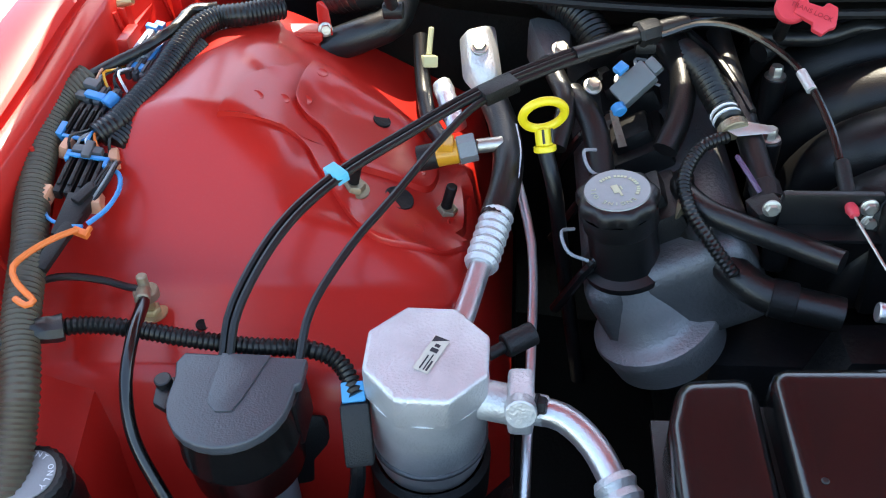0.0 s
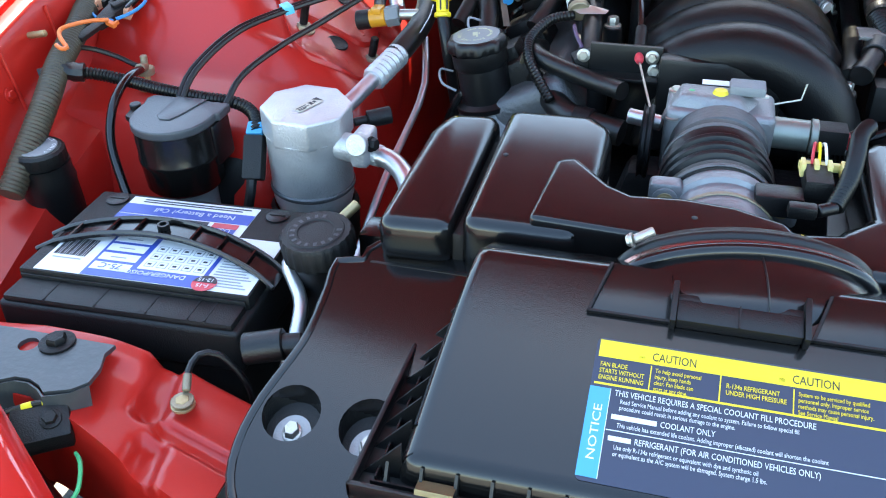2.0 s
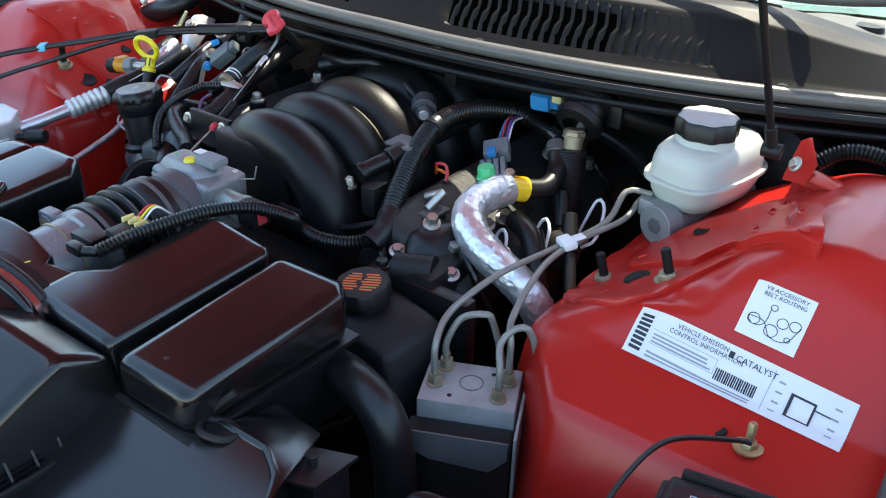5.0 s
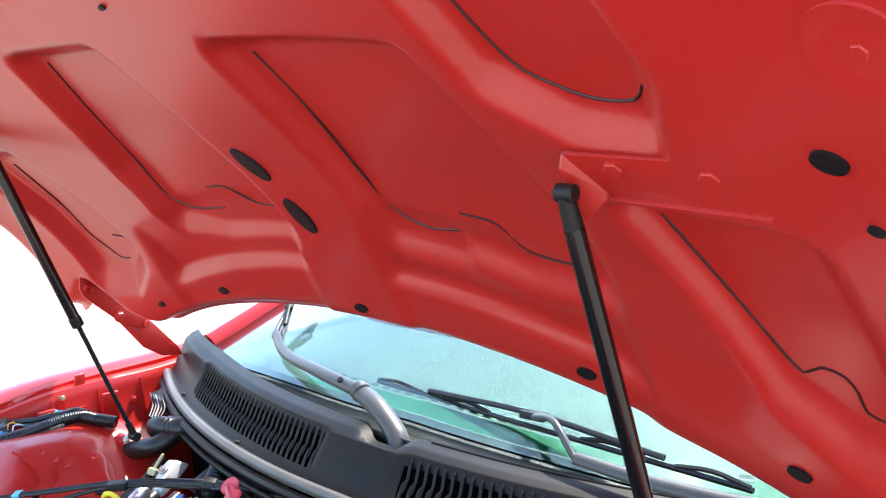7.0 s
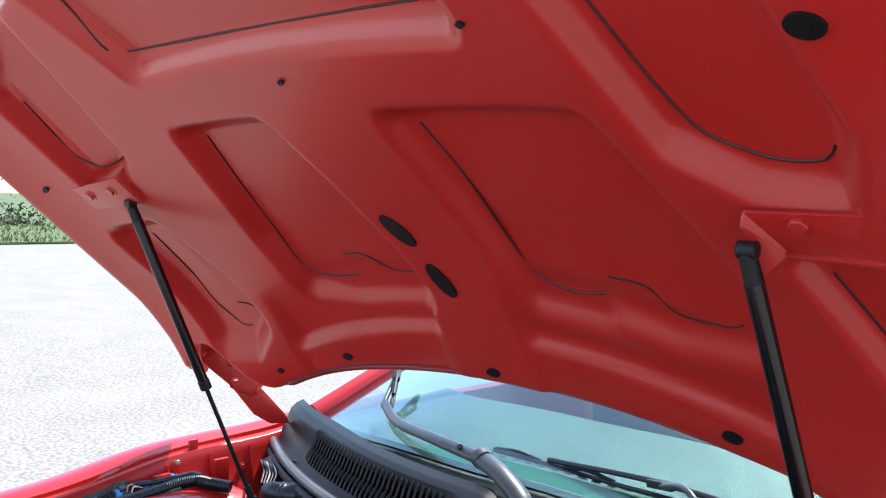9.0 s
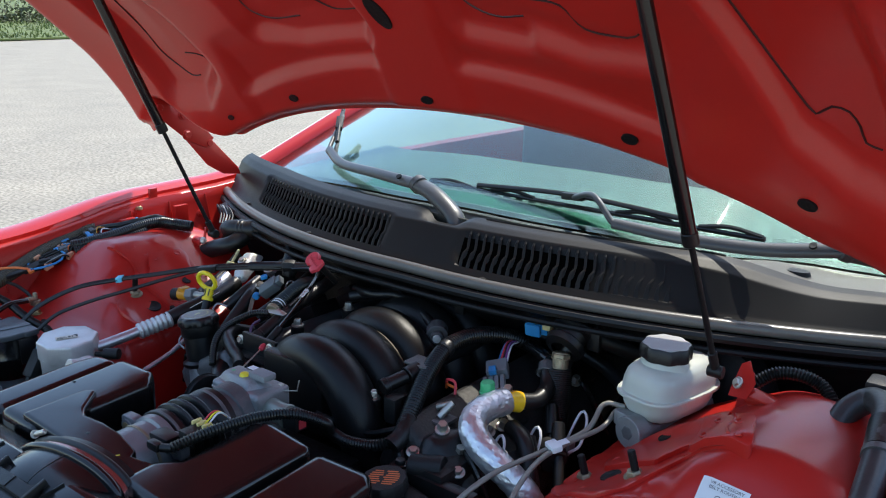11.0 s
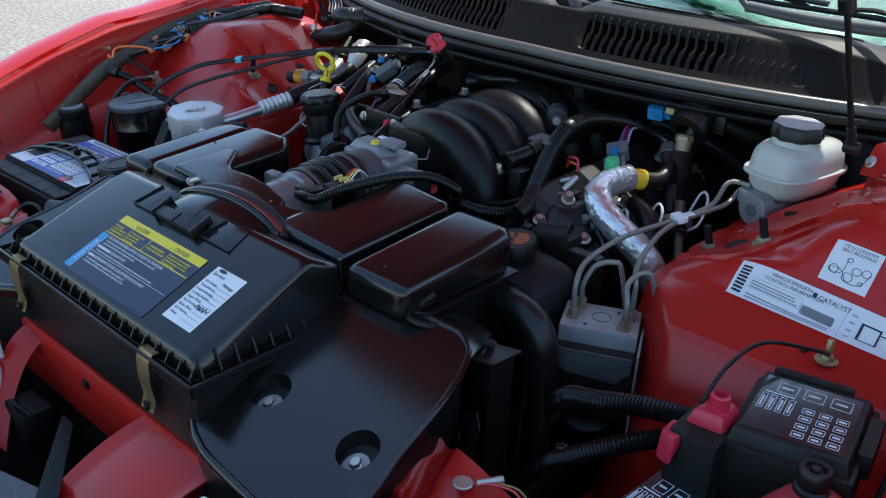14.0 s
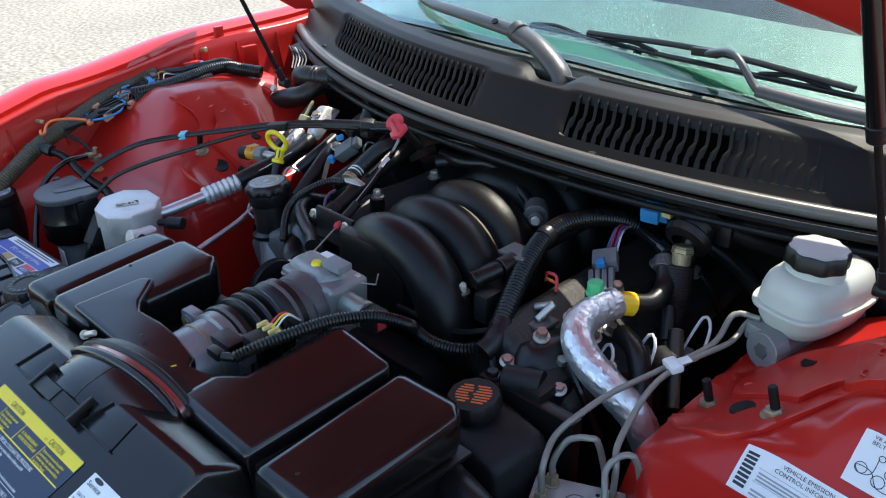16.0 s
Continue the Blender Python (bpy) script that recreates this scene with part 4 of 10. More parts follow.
def build_cowl():
    t = thing("cowl_panel", "weathered black plastic cowl with two louvred grilles", "cowl", kind="structure")
    xs, ss = span(-0.79, 0.77, 150), span(0, 1, 44)

    def skin(x, s):
        y, z = cowl_h(x, s)
        # louvre fields are let in
        for x0, x1, _ in GRILLES:
            k = step01(x0 - 0.008, x0 - 0.004, x - 0.02 * (0.7 - s)) * step01(x1 + 0.008, x1 + 0.004, x - 0.02 * (0.7 - s)) * step01(0.25, 0.29, s) * step01(0.74, 0.70, s)
            z -= (0.014 if x < 0.30 else 0.014 - 0.010 * step01(0.30, 0.34, x)) * k
        # the scooped notch for the wiper pivot
        k = step01(-0.055, -0.015, x) * step01(0.055, 0.02, x) * step01(0.70, 0.9, s)
        return (x, y - 0.02 * k, z - 0.016 * k)

    part("panel", grid(skin, xs, ss, 0.003), COWL, t, smooth=50)
    # black sheets painted as shade between the louvre slats; each slat has a stepped wave
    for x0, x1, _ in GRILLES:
        def shade_sheet(x, s):
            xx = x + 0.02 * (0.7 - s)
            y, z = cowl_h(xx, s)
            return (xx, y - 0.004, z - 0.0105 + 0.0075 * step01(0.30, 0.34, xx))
        part("grille_shade", grid(shade_sheet, span(x0 - 0.004, min(x1 + 0.003, 0.292), 40), span(0.29, 0.70, 12)), SLOT_SHADE, t)
    for x0, x1, n in GRILLES:
        for i in range(n):
            x = x0 + (x1 - x0) * i / (n - 1)
            bm = bmesh.new()
            rows = []
            for s in span(0.27, 0.72, 13):
                xx = x + 0.040 * (0.70 - s) + 0.0045 * math.tanh((s - 0.46) * 22)
                y, z = cowl_h(xx, s)
                z -= 0.002 + 0.002 * math.tanh((s - 0.46) * 22)
                rows.append([bm.verts.new((xx + dx, y + 0.6 * dz, z + dz)) for dx, dz in ((-0.0021, -0.012), (-0.0021, 0.0012), (-0.0012, 0.0022), (0.0012, 0.0022), (0.0021, 0.0012), (0.0021, -0.012))])
            for a, b in zip(rows, rows[1:]):
                for j in range(6):
                    bm.faces.new((a[j], a[(j + 1) % 6], b[(j + 1) % 6], b[j]))
            bm.faces.new(rows[0]), bm.faces.new(rows[-1][::-1])
            part("slat", bm, COWL, t, smooth=0)
    edge = [(x, cowl_y(x) - 0.005, 0.911 - 0.02 * abs(x - CX)) for x in span(-0.79, 0.77, 40)]
    part("weatherstrip", tube(edge, 0.0095, 12, 0.02), mat("glossy_rubber", (0.10, 0.096, 0.088), 0.3, vary=0.25, scale=20, bump=0.02, fine=300, dust=0.08), t, "black rubber weatherstrip along the cowl edge")
    part("strip_channel", tube([(x, y - 0.012, z - 0.016) for x, y, z in edge], 0.008, 8, 0.03), BLACK_MATT, t)
    part("under_flange", tube([(x, y - 0.016, z - 0.034) for x, y, z in edge], 0.005, 8, 0.03), DARK, t)
    part("under_panel", grid(lambda x, s: (x, cowl_y(x) - 0.008 + 0.13 * s, 0.892 - 0.02 * abs(x - CX) - 0.10 * s), span(-0.79, 0.77, 50), span(0, 1, 6), 0.002), DARK, t)
    part("rear_bead", tube([(x, *cowl_h(x, 0.99)) for x in span(0.075, 0.46, 24)], 0.0022, 6, 0.02), COWL, t)

    # the trough between panel and glass
    def trough(x, k):
        y0, z0 = cowl_h(x, 1.0)
        y1, z1 = glass_foot(x)
        y1 = max(y1, y0 + 0.03)
        if x > 0.40:
            w = step01(0.40, 0.52, x)
            flat = z0 - 0.005 + (z1 - 0.014 - z0) * step01(0.72, 1.0, k)
            return (x, y0 - 0.002 + (y1 + 0.02 - y0) * k, flat * w + (1 - w) * (z0 - 0.006 + (z1 - 0.016 - z0) * k - 0.030 * math.sin(math.pi * min(1, 1.15 * k))))
        return (x, y0 - 0.002 + (y1 + 0.02 - y0) * k, z0 - 0.006 + (z1 - 0.016 - z0) * k - 0.030 * math.sin(math.pi * min(1, 1.15 * k)))

    part("trough", grid(trough, span(-0.79, 0.77, 80), span(0, 1, 12), 0.002), COWL_SHELF, t, "sun-greyed shelf below the windscreen")
    for x, k, w in ((0.30, 0.30, 0.022), (0.36, 0.35, 0.016), (0.24, 0.3, 0.012)):
        p = Vector(trough(x, k))
        part("shelf_rib", move(box(-w, w, -0.010, 0.010, -0.004, 0.010, 0.003), pose(*p, 0, 0, -18)), COWL, t)
    p = Vector(trough(0.545, 0.42))
    part("drain_hole", move(lathe([(0, 0.003), (0.017, 0.003), (0.018, 0.0), (0.019, -0.003)], 22), Matrix.Translation(p) @ Matrix.Diagonal((1.2, 0.7, 1, 1))), DARK, t)
    for x in (-0.6, -0.3, 0.13, 0.5):
        y, z = cowl_h(x, 0.13)
        part("clip", bolt((x, y, z), 0.004, 0.003), BLACK_MATT, t)
    return t


build_cowl()


def glass_point(x, k):
    """The windscreen: k runs from its foot (0) to its head (1)."""
    u = abs(x - CX)
    y, z = glass_foot(x)
    return (x * (1 - 0.18 * k), y + 0.005 + 0.95 * k - 0.12 * u * u * k, z - 0.012 + 0.40 * k - 0.05 * k * k)


def build_glass():
    m = bpy.data.materials.new("tinted_glass")
    m.use_nodes = True
    b = m.node_tree.nodes["Principled BSDF"]
    b.inputs["Base Color"].default_value = (0.42, 0.68, 0.64, 1)
    b.inputs["Roughness"].default_value, b.inputs["Transmission Weight"].default_value, b.inputs["IOR"].default_value = 0.02, 1.0, 1.38
    pane = part("window_1", grid(lambda x, k: glass_point(x, k), span(-0.76, 0.74, 50), span(0, 1, 24), 0.005), m, smooth=80)
    pane.visible_shadow = False
    tagged(pane, "raked green-tinted windscreen reflecting the sky", "windscreen", kind="structure")
    t = thing("cabin", "dark cabin of the car seen through the windscreen", "car cabin", kind="structure")
    dash = mat("dashboard_vinyl", (0.05, 0.055, 0.06), 0.6, vary=0.15, scale=8, bump=0.1, fine=300)

    def dash_top(x, s):
        y, z = glass_foot(x)
        return (x, y + 0.02 + 0.55 * s, z - 0.03 + 0.03 * s - 0.25 * step01(0.8, 1.0, s))

    part("dashboard", grid(dash_top, span(-0.75, 0.73, 30), span(0, 1, 16), 0.01), dash, t)
    part("frit_band", grid(lambda x, k: tuple(Vector(glass_point(x, k)) - Vector((0, 0, 0.008))), span(-0.75, 0.73, 40), span(0.0, 0.022, 3)), INK, t)
    # green light through the tinted glass, painted as a band below it
    part("green_light_band", grid(lambda x, k: tuple(Vector(glass_point(x, k)) - Vector((0, 0, 0.008))), span(-0.30, 0.62, 40), span(0.024, 0.055, 3)), mat("green_glass_light", (0.008, 0.10, 0.05), 0.4), t)
    dashes = [grid(lambda x, k: tuple(Vector(glass_point(x, k)) - Vector((0, 0, 0.0075))), span(x0, x0 + 0.016, 3), (0.058, 0.066)) for x0 in span(-0.30, 0.60, 34)]
    part("frit_dashes", join(*dashes), INK, t)
    roof = lambda x, k: (x, 1.75 + 1.0 * k, 1.31 - 0.10 * (abs(x) / 0.6) ** 3)
    part("roof", grid(roof, span(-0.62, 0.60, 20), span(0, 1, 10), 0.02), RED, t)
    for side in (-1, 1):
        a = Vector(glass_point(CX + side * 0.745, 0.0))
        b = Vector(glass_point(CX + side * 0.745, 1.0))
        part("roof_pillar", tube([a, a * 0.5 + b * 0.5 + Vector((side * 0.01, 0, 0.01)), b], 0.028, 10, 0.05), RED, t)
        part("door", grid(lambda y, k: (CX + side * (0.93 - 0.12 * k * k), y, 0.3 + 0.62 * k), span(1.2, 2.7, 20), span(0, 1, 10), 0.02), RED, t)
    part("rear_bulkhead", box(-0.7, 0.68, 2.7, 2.74, 0.3, 1.25, 0.01), dash, t)
    for x in (-0.38, 0.36):
        part("seat", join(box(x - 0.23, x + 0.23, 1.95, 2.1, 0.5, 1.08, 0.05, 3), box(x - 0.1, x + 0.1, 2.0, 2.08, 1.08, 1.22, 0.03, 3)), dash, t)


build_glass()


def build_wiper(pivot, knee, line, blade, label):
    """line: the arm from the knee outward, ending at the blade's middle; its last stretch is a thin crank."""
    t = thing("wiper_arm", label, "wiper", "windscreen wipers")
    pivot, knee = Vector(pivot), Vector(knee)
    line = [Vector(p) for p in line]
    part("arm_head", tube([pivot + Vector((0.012, -0.010, -0.022)), pivot, pivot * 0.5 + knee * 0.5 + Vector((0, 0, 0.008)), knee], 0.017, 16, 0.008, flat=0.75), WIPER, t)
    part("knuckle", cyl(knee - (knee - pivot).normalized() * 0.006, knee + (knee - pivot).normalized() * 0.008, 0.0175, 16), WIPER, t)
    part("arm", tube([knee, *line[:-2]], 0.0125, 12, 0.015, flat=0.62, r2=0.0095), WIPER, t)
    part("crank", tube([line[-4] * 0.2 + line[-3] * 0.8, *line[-3:]] if len(line) > 3 else line[-3:], 0.0052, 10, 0.006), WIPER, t)
    part("arm_screw", move(lathe([(0, 0), (0.0055, 0), (0.0055, 0.003), (0, 0.003)], 12), axis(knee * 0.62 + line[0] * 0.38 + Vector((0, -0.008, 0.007)), knee * 0.62 + line[0] * 0.38 + Vector((0, -0.6, 0.8)))), DARK, t)
    a, b = Vector(blade[0]), Vector(blade[1])
    mid = (a + b) / 2
    part("bridge", tube([a + (b - a) * 0.18 + Vector((0, 0, 0.010)), mid + Vector((0, 0, 0.020)), b + (a - b) * 0.18 + Vector((0, 0, 0.010))], 0.0050, 8, 0.02, flat=0.7), BLACK_MATT, t)
    part("bridge_saddle", move(box(-0.008, 0.008, -0.006, 0.006, -0.022, 0.022, 0.002), axis(mid + Vector((0, 0, 0.018)), b)), BLACK_MATT, t)
    for k in (0.08, 0.3, 0.7, 0.92):
        q = a + (b - a) * k
        part("claw", tube([q - (b - a) * 0.075 + Vector((0, 0, 0.003)), q + Vector((0, 0, 0.010)), q + (b - a) * 0.075 + Vector((0, 0, 0.003))], 0.0038, 6, 0.01), BLACK_MATT, t)
    part("squeegee", tube([a, mid, b], 0.0045, 6, 0.03), RUBBER, t)


build_wiper((0.003, 0.822, 0.978), (-0.108, 0.856, 1.016), [(-0.25, 0.895, 1.014), (-0.40, 0.95, 1.008), (-0.50, 1.01, 1.020), (-0.565, 1.12, 1.075), (-0.54, 1.085, 1.075)], ((-0.60, 1.16, 1.09), (-0.47, 1.0, 1.012)), "black wiper arm parked along the cowl")
build_wiper((0.72, 0.945, 0.985), (0.634, 0.897, 1.020), [(0.52, 0.877, 1.005), (0.40, 0.865, 1.003), (0.292, 0.858, 1.009), (0.240, 0.883, 1.042), (0.175, 0.93, 1.022)], ((0.516, 0.905, 1.013), (-0.16, 0.955, 1.000)), "black wiper arm with cranked end over the cowl")


# ---- shroud, air box and intake ----
def shroud_lift(bm):
    """Bend a flat moulding onto the shroud's slope, which rises towards the engine and rolls off to the front."""
    for k in range(14):
        bmesh.ops.bisect_plane(bm, geom=bm.verts[:] + bm.edges[:] + bm.faces[:], plane_co=(0, -0.115 + 0.0175 * k, 0), plane_no=(0, 1, 0))
    for v in bm.verts:
        v.co.z += 0.0269 + 0.345 * v.co.y - 0.5 * v.co.y ** 2
    return bm


def build_shroud():
    t = thing("radiator_shroud", "black moulded plastic shroud over the radiator", "shroud")
    outer = [(-0.305, -0.122), (-0.328, -0.113), (-0.342, -0.097), (-0.349, -0.078), (-0.350, -0.055), (-0.346, -0.030), (-0.339, -0.007), (-0.332, 0.018), (-0.330, 0.042), (-0.331, 0.073), (-0.333, 0.101), (-0.312, 0.106), (-0.302, 0.128), (-0.22, 0.130), (0.28, 0.132), (0.36, 0.130), (0.389, 0.103), (0.402, 0.067), (0.408, 0.037), (0.411, 0.006), (0.414, -0.023), (0.419, -0.050), (0.423, -0.08), (0.424, -0.10), (0.416, -0.118), (0.393, -0.130), (0.323, -0.125), (0.233, -0.118), (0.192, -0.104), (0.152, -0.09), (-0.171, -0.09), (-0.214, -0.103), (-0.258, -0.119)]
    wells = [(0.239, -0.035), (0.375, -0.036), (-0.319, -0.037), (-0.258, -0.037)]
    part("panel", shroud_lift(plate(outer, [ring(x, y, 0.0225, 24, 0.0215) for x, y in wells], 0.674, 0.692)), BLACK_SATIN, t)
    part("skirt", shroud_lift(plate([(x * 0.985, y * 0.985 + 0.002) for x, y in outer], [ring(x, y, 0.0235, 18) for x, y in wells], 0.595, 0.676)), BLACK, t)
    rim = [(x, y, 0.690) for x, y in outer]
    part("rolled_edge", shroud_lift(tube([*rim, rim[0]], 0.0042, 10, 0.015)), BLACK_SATIN, t)
    for x, y in wells:
        part("bolt_well", shroud_lift(move(lathe([(0.0223, 0.018), (0.0215, 0.002), (0.0, 0.001)], 24), pose(x, y, 0.672))), BLACK_MATT, t)
        part("washer", shroud_lift(move(lathe([(0.0145, 0), (0.0145, 0.0016), (0.0, 0.0018)], 24), pose(x, y - 0.004, 0.6735))), ALU_BLOCK, t, "pale zinc washer")
        part("well_bolt", shroud_lift(bolt((x, y - 0.004, 0.675), 0.0062, 0.007, (0, 0, 1), 1.2)), STEEL, t)
    # the flap and the lower tab at the rear corner
    part("rear_flap", hull([(0.298, 0.128, 0.753), (0.389, 0.106, 0.747), (0.352, 0.196, 0.727), (0.298, 0.196, 0.733), (0.298, 0.128, 0.741), (0.385, 0.108, 0.738), (0.350, 0.196, 0.720), (0.298, 0.196, 0.724)], 0.003), BLACK_SATIN, t)
    part("corner_tab", hull([(0.354, 0.128, 0.733), (0.391, 0.148, 0.724), (0.388, 0.204, 0.716), (0.350, 0.18, 0.724), (0.354, 0.128, 0.728), (0.391, 0.148, 0.719), (0.388, 0.204, 0.711), (0.350, 0.18, 0.719)], 0.0015), BLACK, t)
    part("tab_pin", join(cyl((0.371, 0.166, 0.718), (0.371, 0.166, 0.734), 0.0045, 12), cyl((0.371, 0.166, 0.734), (0.371, 0.166, 0.737), 0.0065, 12)), BLACK_MATT, t)
    part("tab_leg", box(0.352, 0.386, 0.15, 0.195, 0.55, 0.714, 0.006), BLACK, t)
    part("hook_clip", tube([(0.285, 0.122, 0.757), (0.300, 0.112, 0.757), (0.318, 0.118, 0.755), (0.322, 0.132, 0.753), (0.305, 0.135, 0.755), (0.287, 0.128, 0.757), (0.30, 0.150, 0.775)], 0.0035, 8, 0.004), BLACK_MATT, t)


build_shroud()


def lid_z(y):
    return 0.785 + 0.42 * (y - 0.005)


def lid_pose(x, y, w=1.0):
    """A pose on the lid's sloping face, x to the right, y up the slope."""
    o = Vector((x, y, lid_z(y) + 0.0006))
    return plane_pose(o, o + Vector((1, 0, 0)), o + Vector((0, 1, 0.42)))


def build_airbox():
    t = thing("air_filter_box", "black ribbed air filter box with caution label", "air filter box")
    x0, x1, y0, y1 = -0.246, 0.209, -0.111, 0.165
    part("lower_box", box(x0 + 0.008, x1 - 0.008, y0 + 0.008, y1, 0.632, 0.718, 0.010, 3), BLACK, t)
    lip = join(box(x0, x1, y0, y1, 0.714, 0.721, 0.003), box(x0, x1, y0, y0 + 0.004, 0.718, 0.730, 0.0015), box(x0, x0 + 0.004, y0, y1, 0.718, 0.730, 0.0015), box(x1 - 0.004, x1, y0, y1, 0.718, 0.730, 0.0015))
    part("rim", lip, BLACK, t)
    top = [(-0.211, -0.094), (0.184, -0.092), (0.190, 0.062), (-0.203, 0.060)]
    base = [(-0.221, -0.098), (0.194, -0.097), (0.20, 0.12), (-0.212, 0.12)]
    pts = [(x, y, lid_z(y)) for x, y in top] + [(x, y, 0.719) for x, y in base] + [(-0.202, 0.105, 0.787), (0.19, 0.107, 0.787)]
    part("lid", hull(pts, 0.010, 4), BLACK_SATIN, t, "smooth black lid with printed labels")
    # stiffening fins round the lid's foot
    for i in range(19):
        x = -0.222 + 0.415 * i / 18
        k = ((x, -0.1068, 0.7205), (x, -0.0955, 0.7205), (x, -0.0955, 0.740), (x, -0.102, 0.7275))
        part("fin", hull([(px + dx, py, pz) for px, py, pz in k for dx in (-0.0011, 0.0011)]), BLACK, t, smooth=0)
    for side in (0, 1):
        for i in range(11):
            y = -0.09 + 0.225 * i / 10
            xa = (-0.242, -0.214) if side == 0 else (0.205, 0.191)
            k = ((xa[0], y, 0.7205), (xa[1], y, 0.7205), (xa[1], y, 0.752), (xa[0] * 0.7 + xa[1] * 0.3, y, 0.729))
            part("fin", hull([(px, py + dy, pz) for px, py, pz in k for dy in (-0.0011, 0.0011)]), BLACK, t, smooth=0)
    part("fin_rail", join(box(-0.232, 0.199, -0.1035, -0.1022, 0.7195, 0.7285, 0), box(-0.230, -0.2288, -0.10, 0.14, 0.7195, 0.7295, 0), box(0.1985, 0.1997, -0.10, 0.14, 0.7195, 0.7295, 0)), BLACK, t)
    # spring clips on the front face
    for x in (-0.188, 0.120):
        clip = [(y - 0.008, z + 0.010) for y, z in ((-0.090, 0.722), (-0.099, 0.723), (-0.105, 0.714), (-0.106, 0.69), (-0.102, 0.664), (-0.107, 0.650))]
        bm = bmesh.new()
        rows = [[bm.verts.new((x + dx, y, z)) for dx in (-0.0125, 0.0125)] for y, z in clip]
        for a, b in zip(rows, rows[1:]):
            bm.faces.new((a[0], a[1], b[1], b[0]))
        bmesh.ops.solidify(bm, geom=bm.faces[:], thickness=0.0015)
        part("spring_clip", bm, BRASSY, t, "bent tan steel spring clip")
        part("clip_slot", box(x - 0.004, x + 0.004, -0.1165, -0.114, 0.661, 0.671, 0.0005), DARK, t)
    # let-in squares and the latch ledge beside the duct
    for xa, xb, ya, d in ((-0.113, -0.058, 0.024, 0.040), (0.032, 0.090, 0.026, 0.034)):
        m = lid_pose(xa, ya)
        part("recess_panel", move(prism([(0, 0), (xb - xa, 0), (xb - xa - 0.004, d), (0.010, d)], 0, 0.0012, 0.0004), m), BLACK_SATIN, t)
        part("recess_edge", move(join(box(-0.001, xb - xa + 0.001, -0.0018, 0, 0, 0.0032, 0), hull([(px + dx, py, pz) for px, py in ((-0.001, -0.0018), (0.010, d)) for dx in (-0.001, 0.001) for pz in (0, 0.0032)])), m), BLACK, t)
    m = lid_pose(-0.056, 0.0205)
    part("latch_ledge", move(join(box(0, 0.080, 0, 0.0165, 0, 0.011, 0.002), box(-0.004, 0.0, -0.002, 0.030, 0, 0.013, 0.001), box(0.080, 0.084, -0.002, 0.030, 0, 0.013, 0.001), box(-0.004, 0.084, 0.0165, 0.024, 0, 0.006, 0.001), box(0.0395, 0.0405, 0, 0.0165, 0.0108, 0.0122, 0)), m), BLACK, t)
    # the caution label
    w, h = 0.180, 0.072
    m = lid_pose(-0.104, -0.0865) @ Matrix.Diagonal((1.01, 1.39, 1, 1))
    cl = part("caution_label", move(sheet(w, h), m), INK_BLUE, t, "dark blue caution label with yellow band")

    def put(name, bm, material, dz=0.0004):
        return part(name, move(bm, m @ pose(0, 0, dz)), material, cl, smooth=0)

    put("yellow_band", bars([(0.002, w - 0.001, h - 0.010, h - 0.001)]), YEL_LABEL)
    put("notice_band", bars([(0.0, 0.013, 0.002, 0.046)]), CYAN)
    put("yellow_print", bars([(0.002, w - 0.002, 0.0475, 0.0485), (0.036, 0.0367, 0.0485, 0.061), (0.079, 0.0798, 0.0485, 0.071), (0.123, 0.1237, 0.0485, 0.061)]), YEL_LABEL)
    put("white_rule", bars([(0.014, w - 0.004, 0.0255, 0.0259), (0.013, 0.0134, 0.002, 0.046)]), WHITE_INK)
    rnd = random.Random(3)
    small = []
    for k, (xa, xb) in enumerate(((0.004, 0.033), (0.039, 0.075), (0.083, 0.119), (0.127, 0.175))):
        for r in range(3 if k % 2 else 2):
            small.append((xa, xb - rnd.uniform(0, 0.008), 0.0575 - r * 0.0037, 0.0592 - r * 0.0037))
    put("yellow_print", bars([s for s in small if s[0] > 0.1 and s[0] < 0.12]), YEL_LABEL)
    for body, x, y, s, mt in (
        ("CAUTION", 0.036, 0.0637, 0.0062, INK), ("CAUTION", 0.122, 0.0637, 0.0062, INK),
        ("FAN BLADE\nSTARTS WITHOUT\nENGINE RUNNING", 0.004, 0.0570, 0.0034, YEL_LABEL),
        ("To help avoid personal\ninjury, keep hands\nclear. Fan blade can\nstart at any time.", 0.039, 0.0578, 0.0031, YEL_LABEL),
        ("R-134a REFRIGERANT\nUNDER HIGH PRESSURE", 0.083, 0.0560, 0.0034, YEL_LABEL),
        ("System to be serviced by qualified\npersonnel only. Improper service\nmethods may cause personal injury.\nSee Service Manual", 0.126, 0.0578, 0.0030, YEL_LABEL),
        ("THIS VEHICLE REQUIRES A SPECIAL COOLANT FILL PROCEDURE", 0.016, 0.0428, 0.0042, WHITE_INK),
        ("Read Service Manual before adding any coolant to system. Failure to follow special fill\nprocedure could result in serious damage to the engine.", 0.020, 0.0392, 0.0031, WHITE_INK),
        ("COOLANT ONLY", 0.046, 0.0310, 0.0042, WHITE_INK),
        ("This vehicle has extended life coolant. Adding improper (silicated) coolant will shorten the coolant", 0.020, 0.0274, 0.0031, WHITE_INK),
        ("REFRIGERANT (FOR AIR CONDITIONED VEHICLES ONLY)", 0.032, 0.0205, 0.0042, WHITE_INK),
        ("Use only R-134a refrigerant or equivalent with dye and synthetic oil\nor equivalent as the A/C system will be damaged. System charge 1.5 lbs.", 0.020, 0.0168, 0.0031, WHITE_INK),
    ):
        words("print", body, s, m @ pose(x, y, 0.0007), mt, cl)
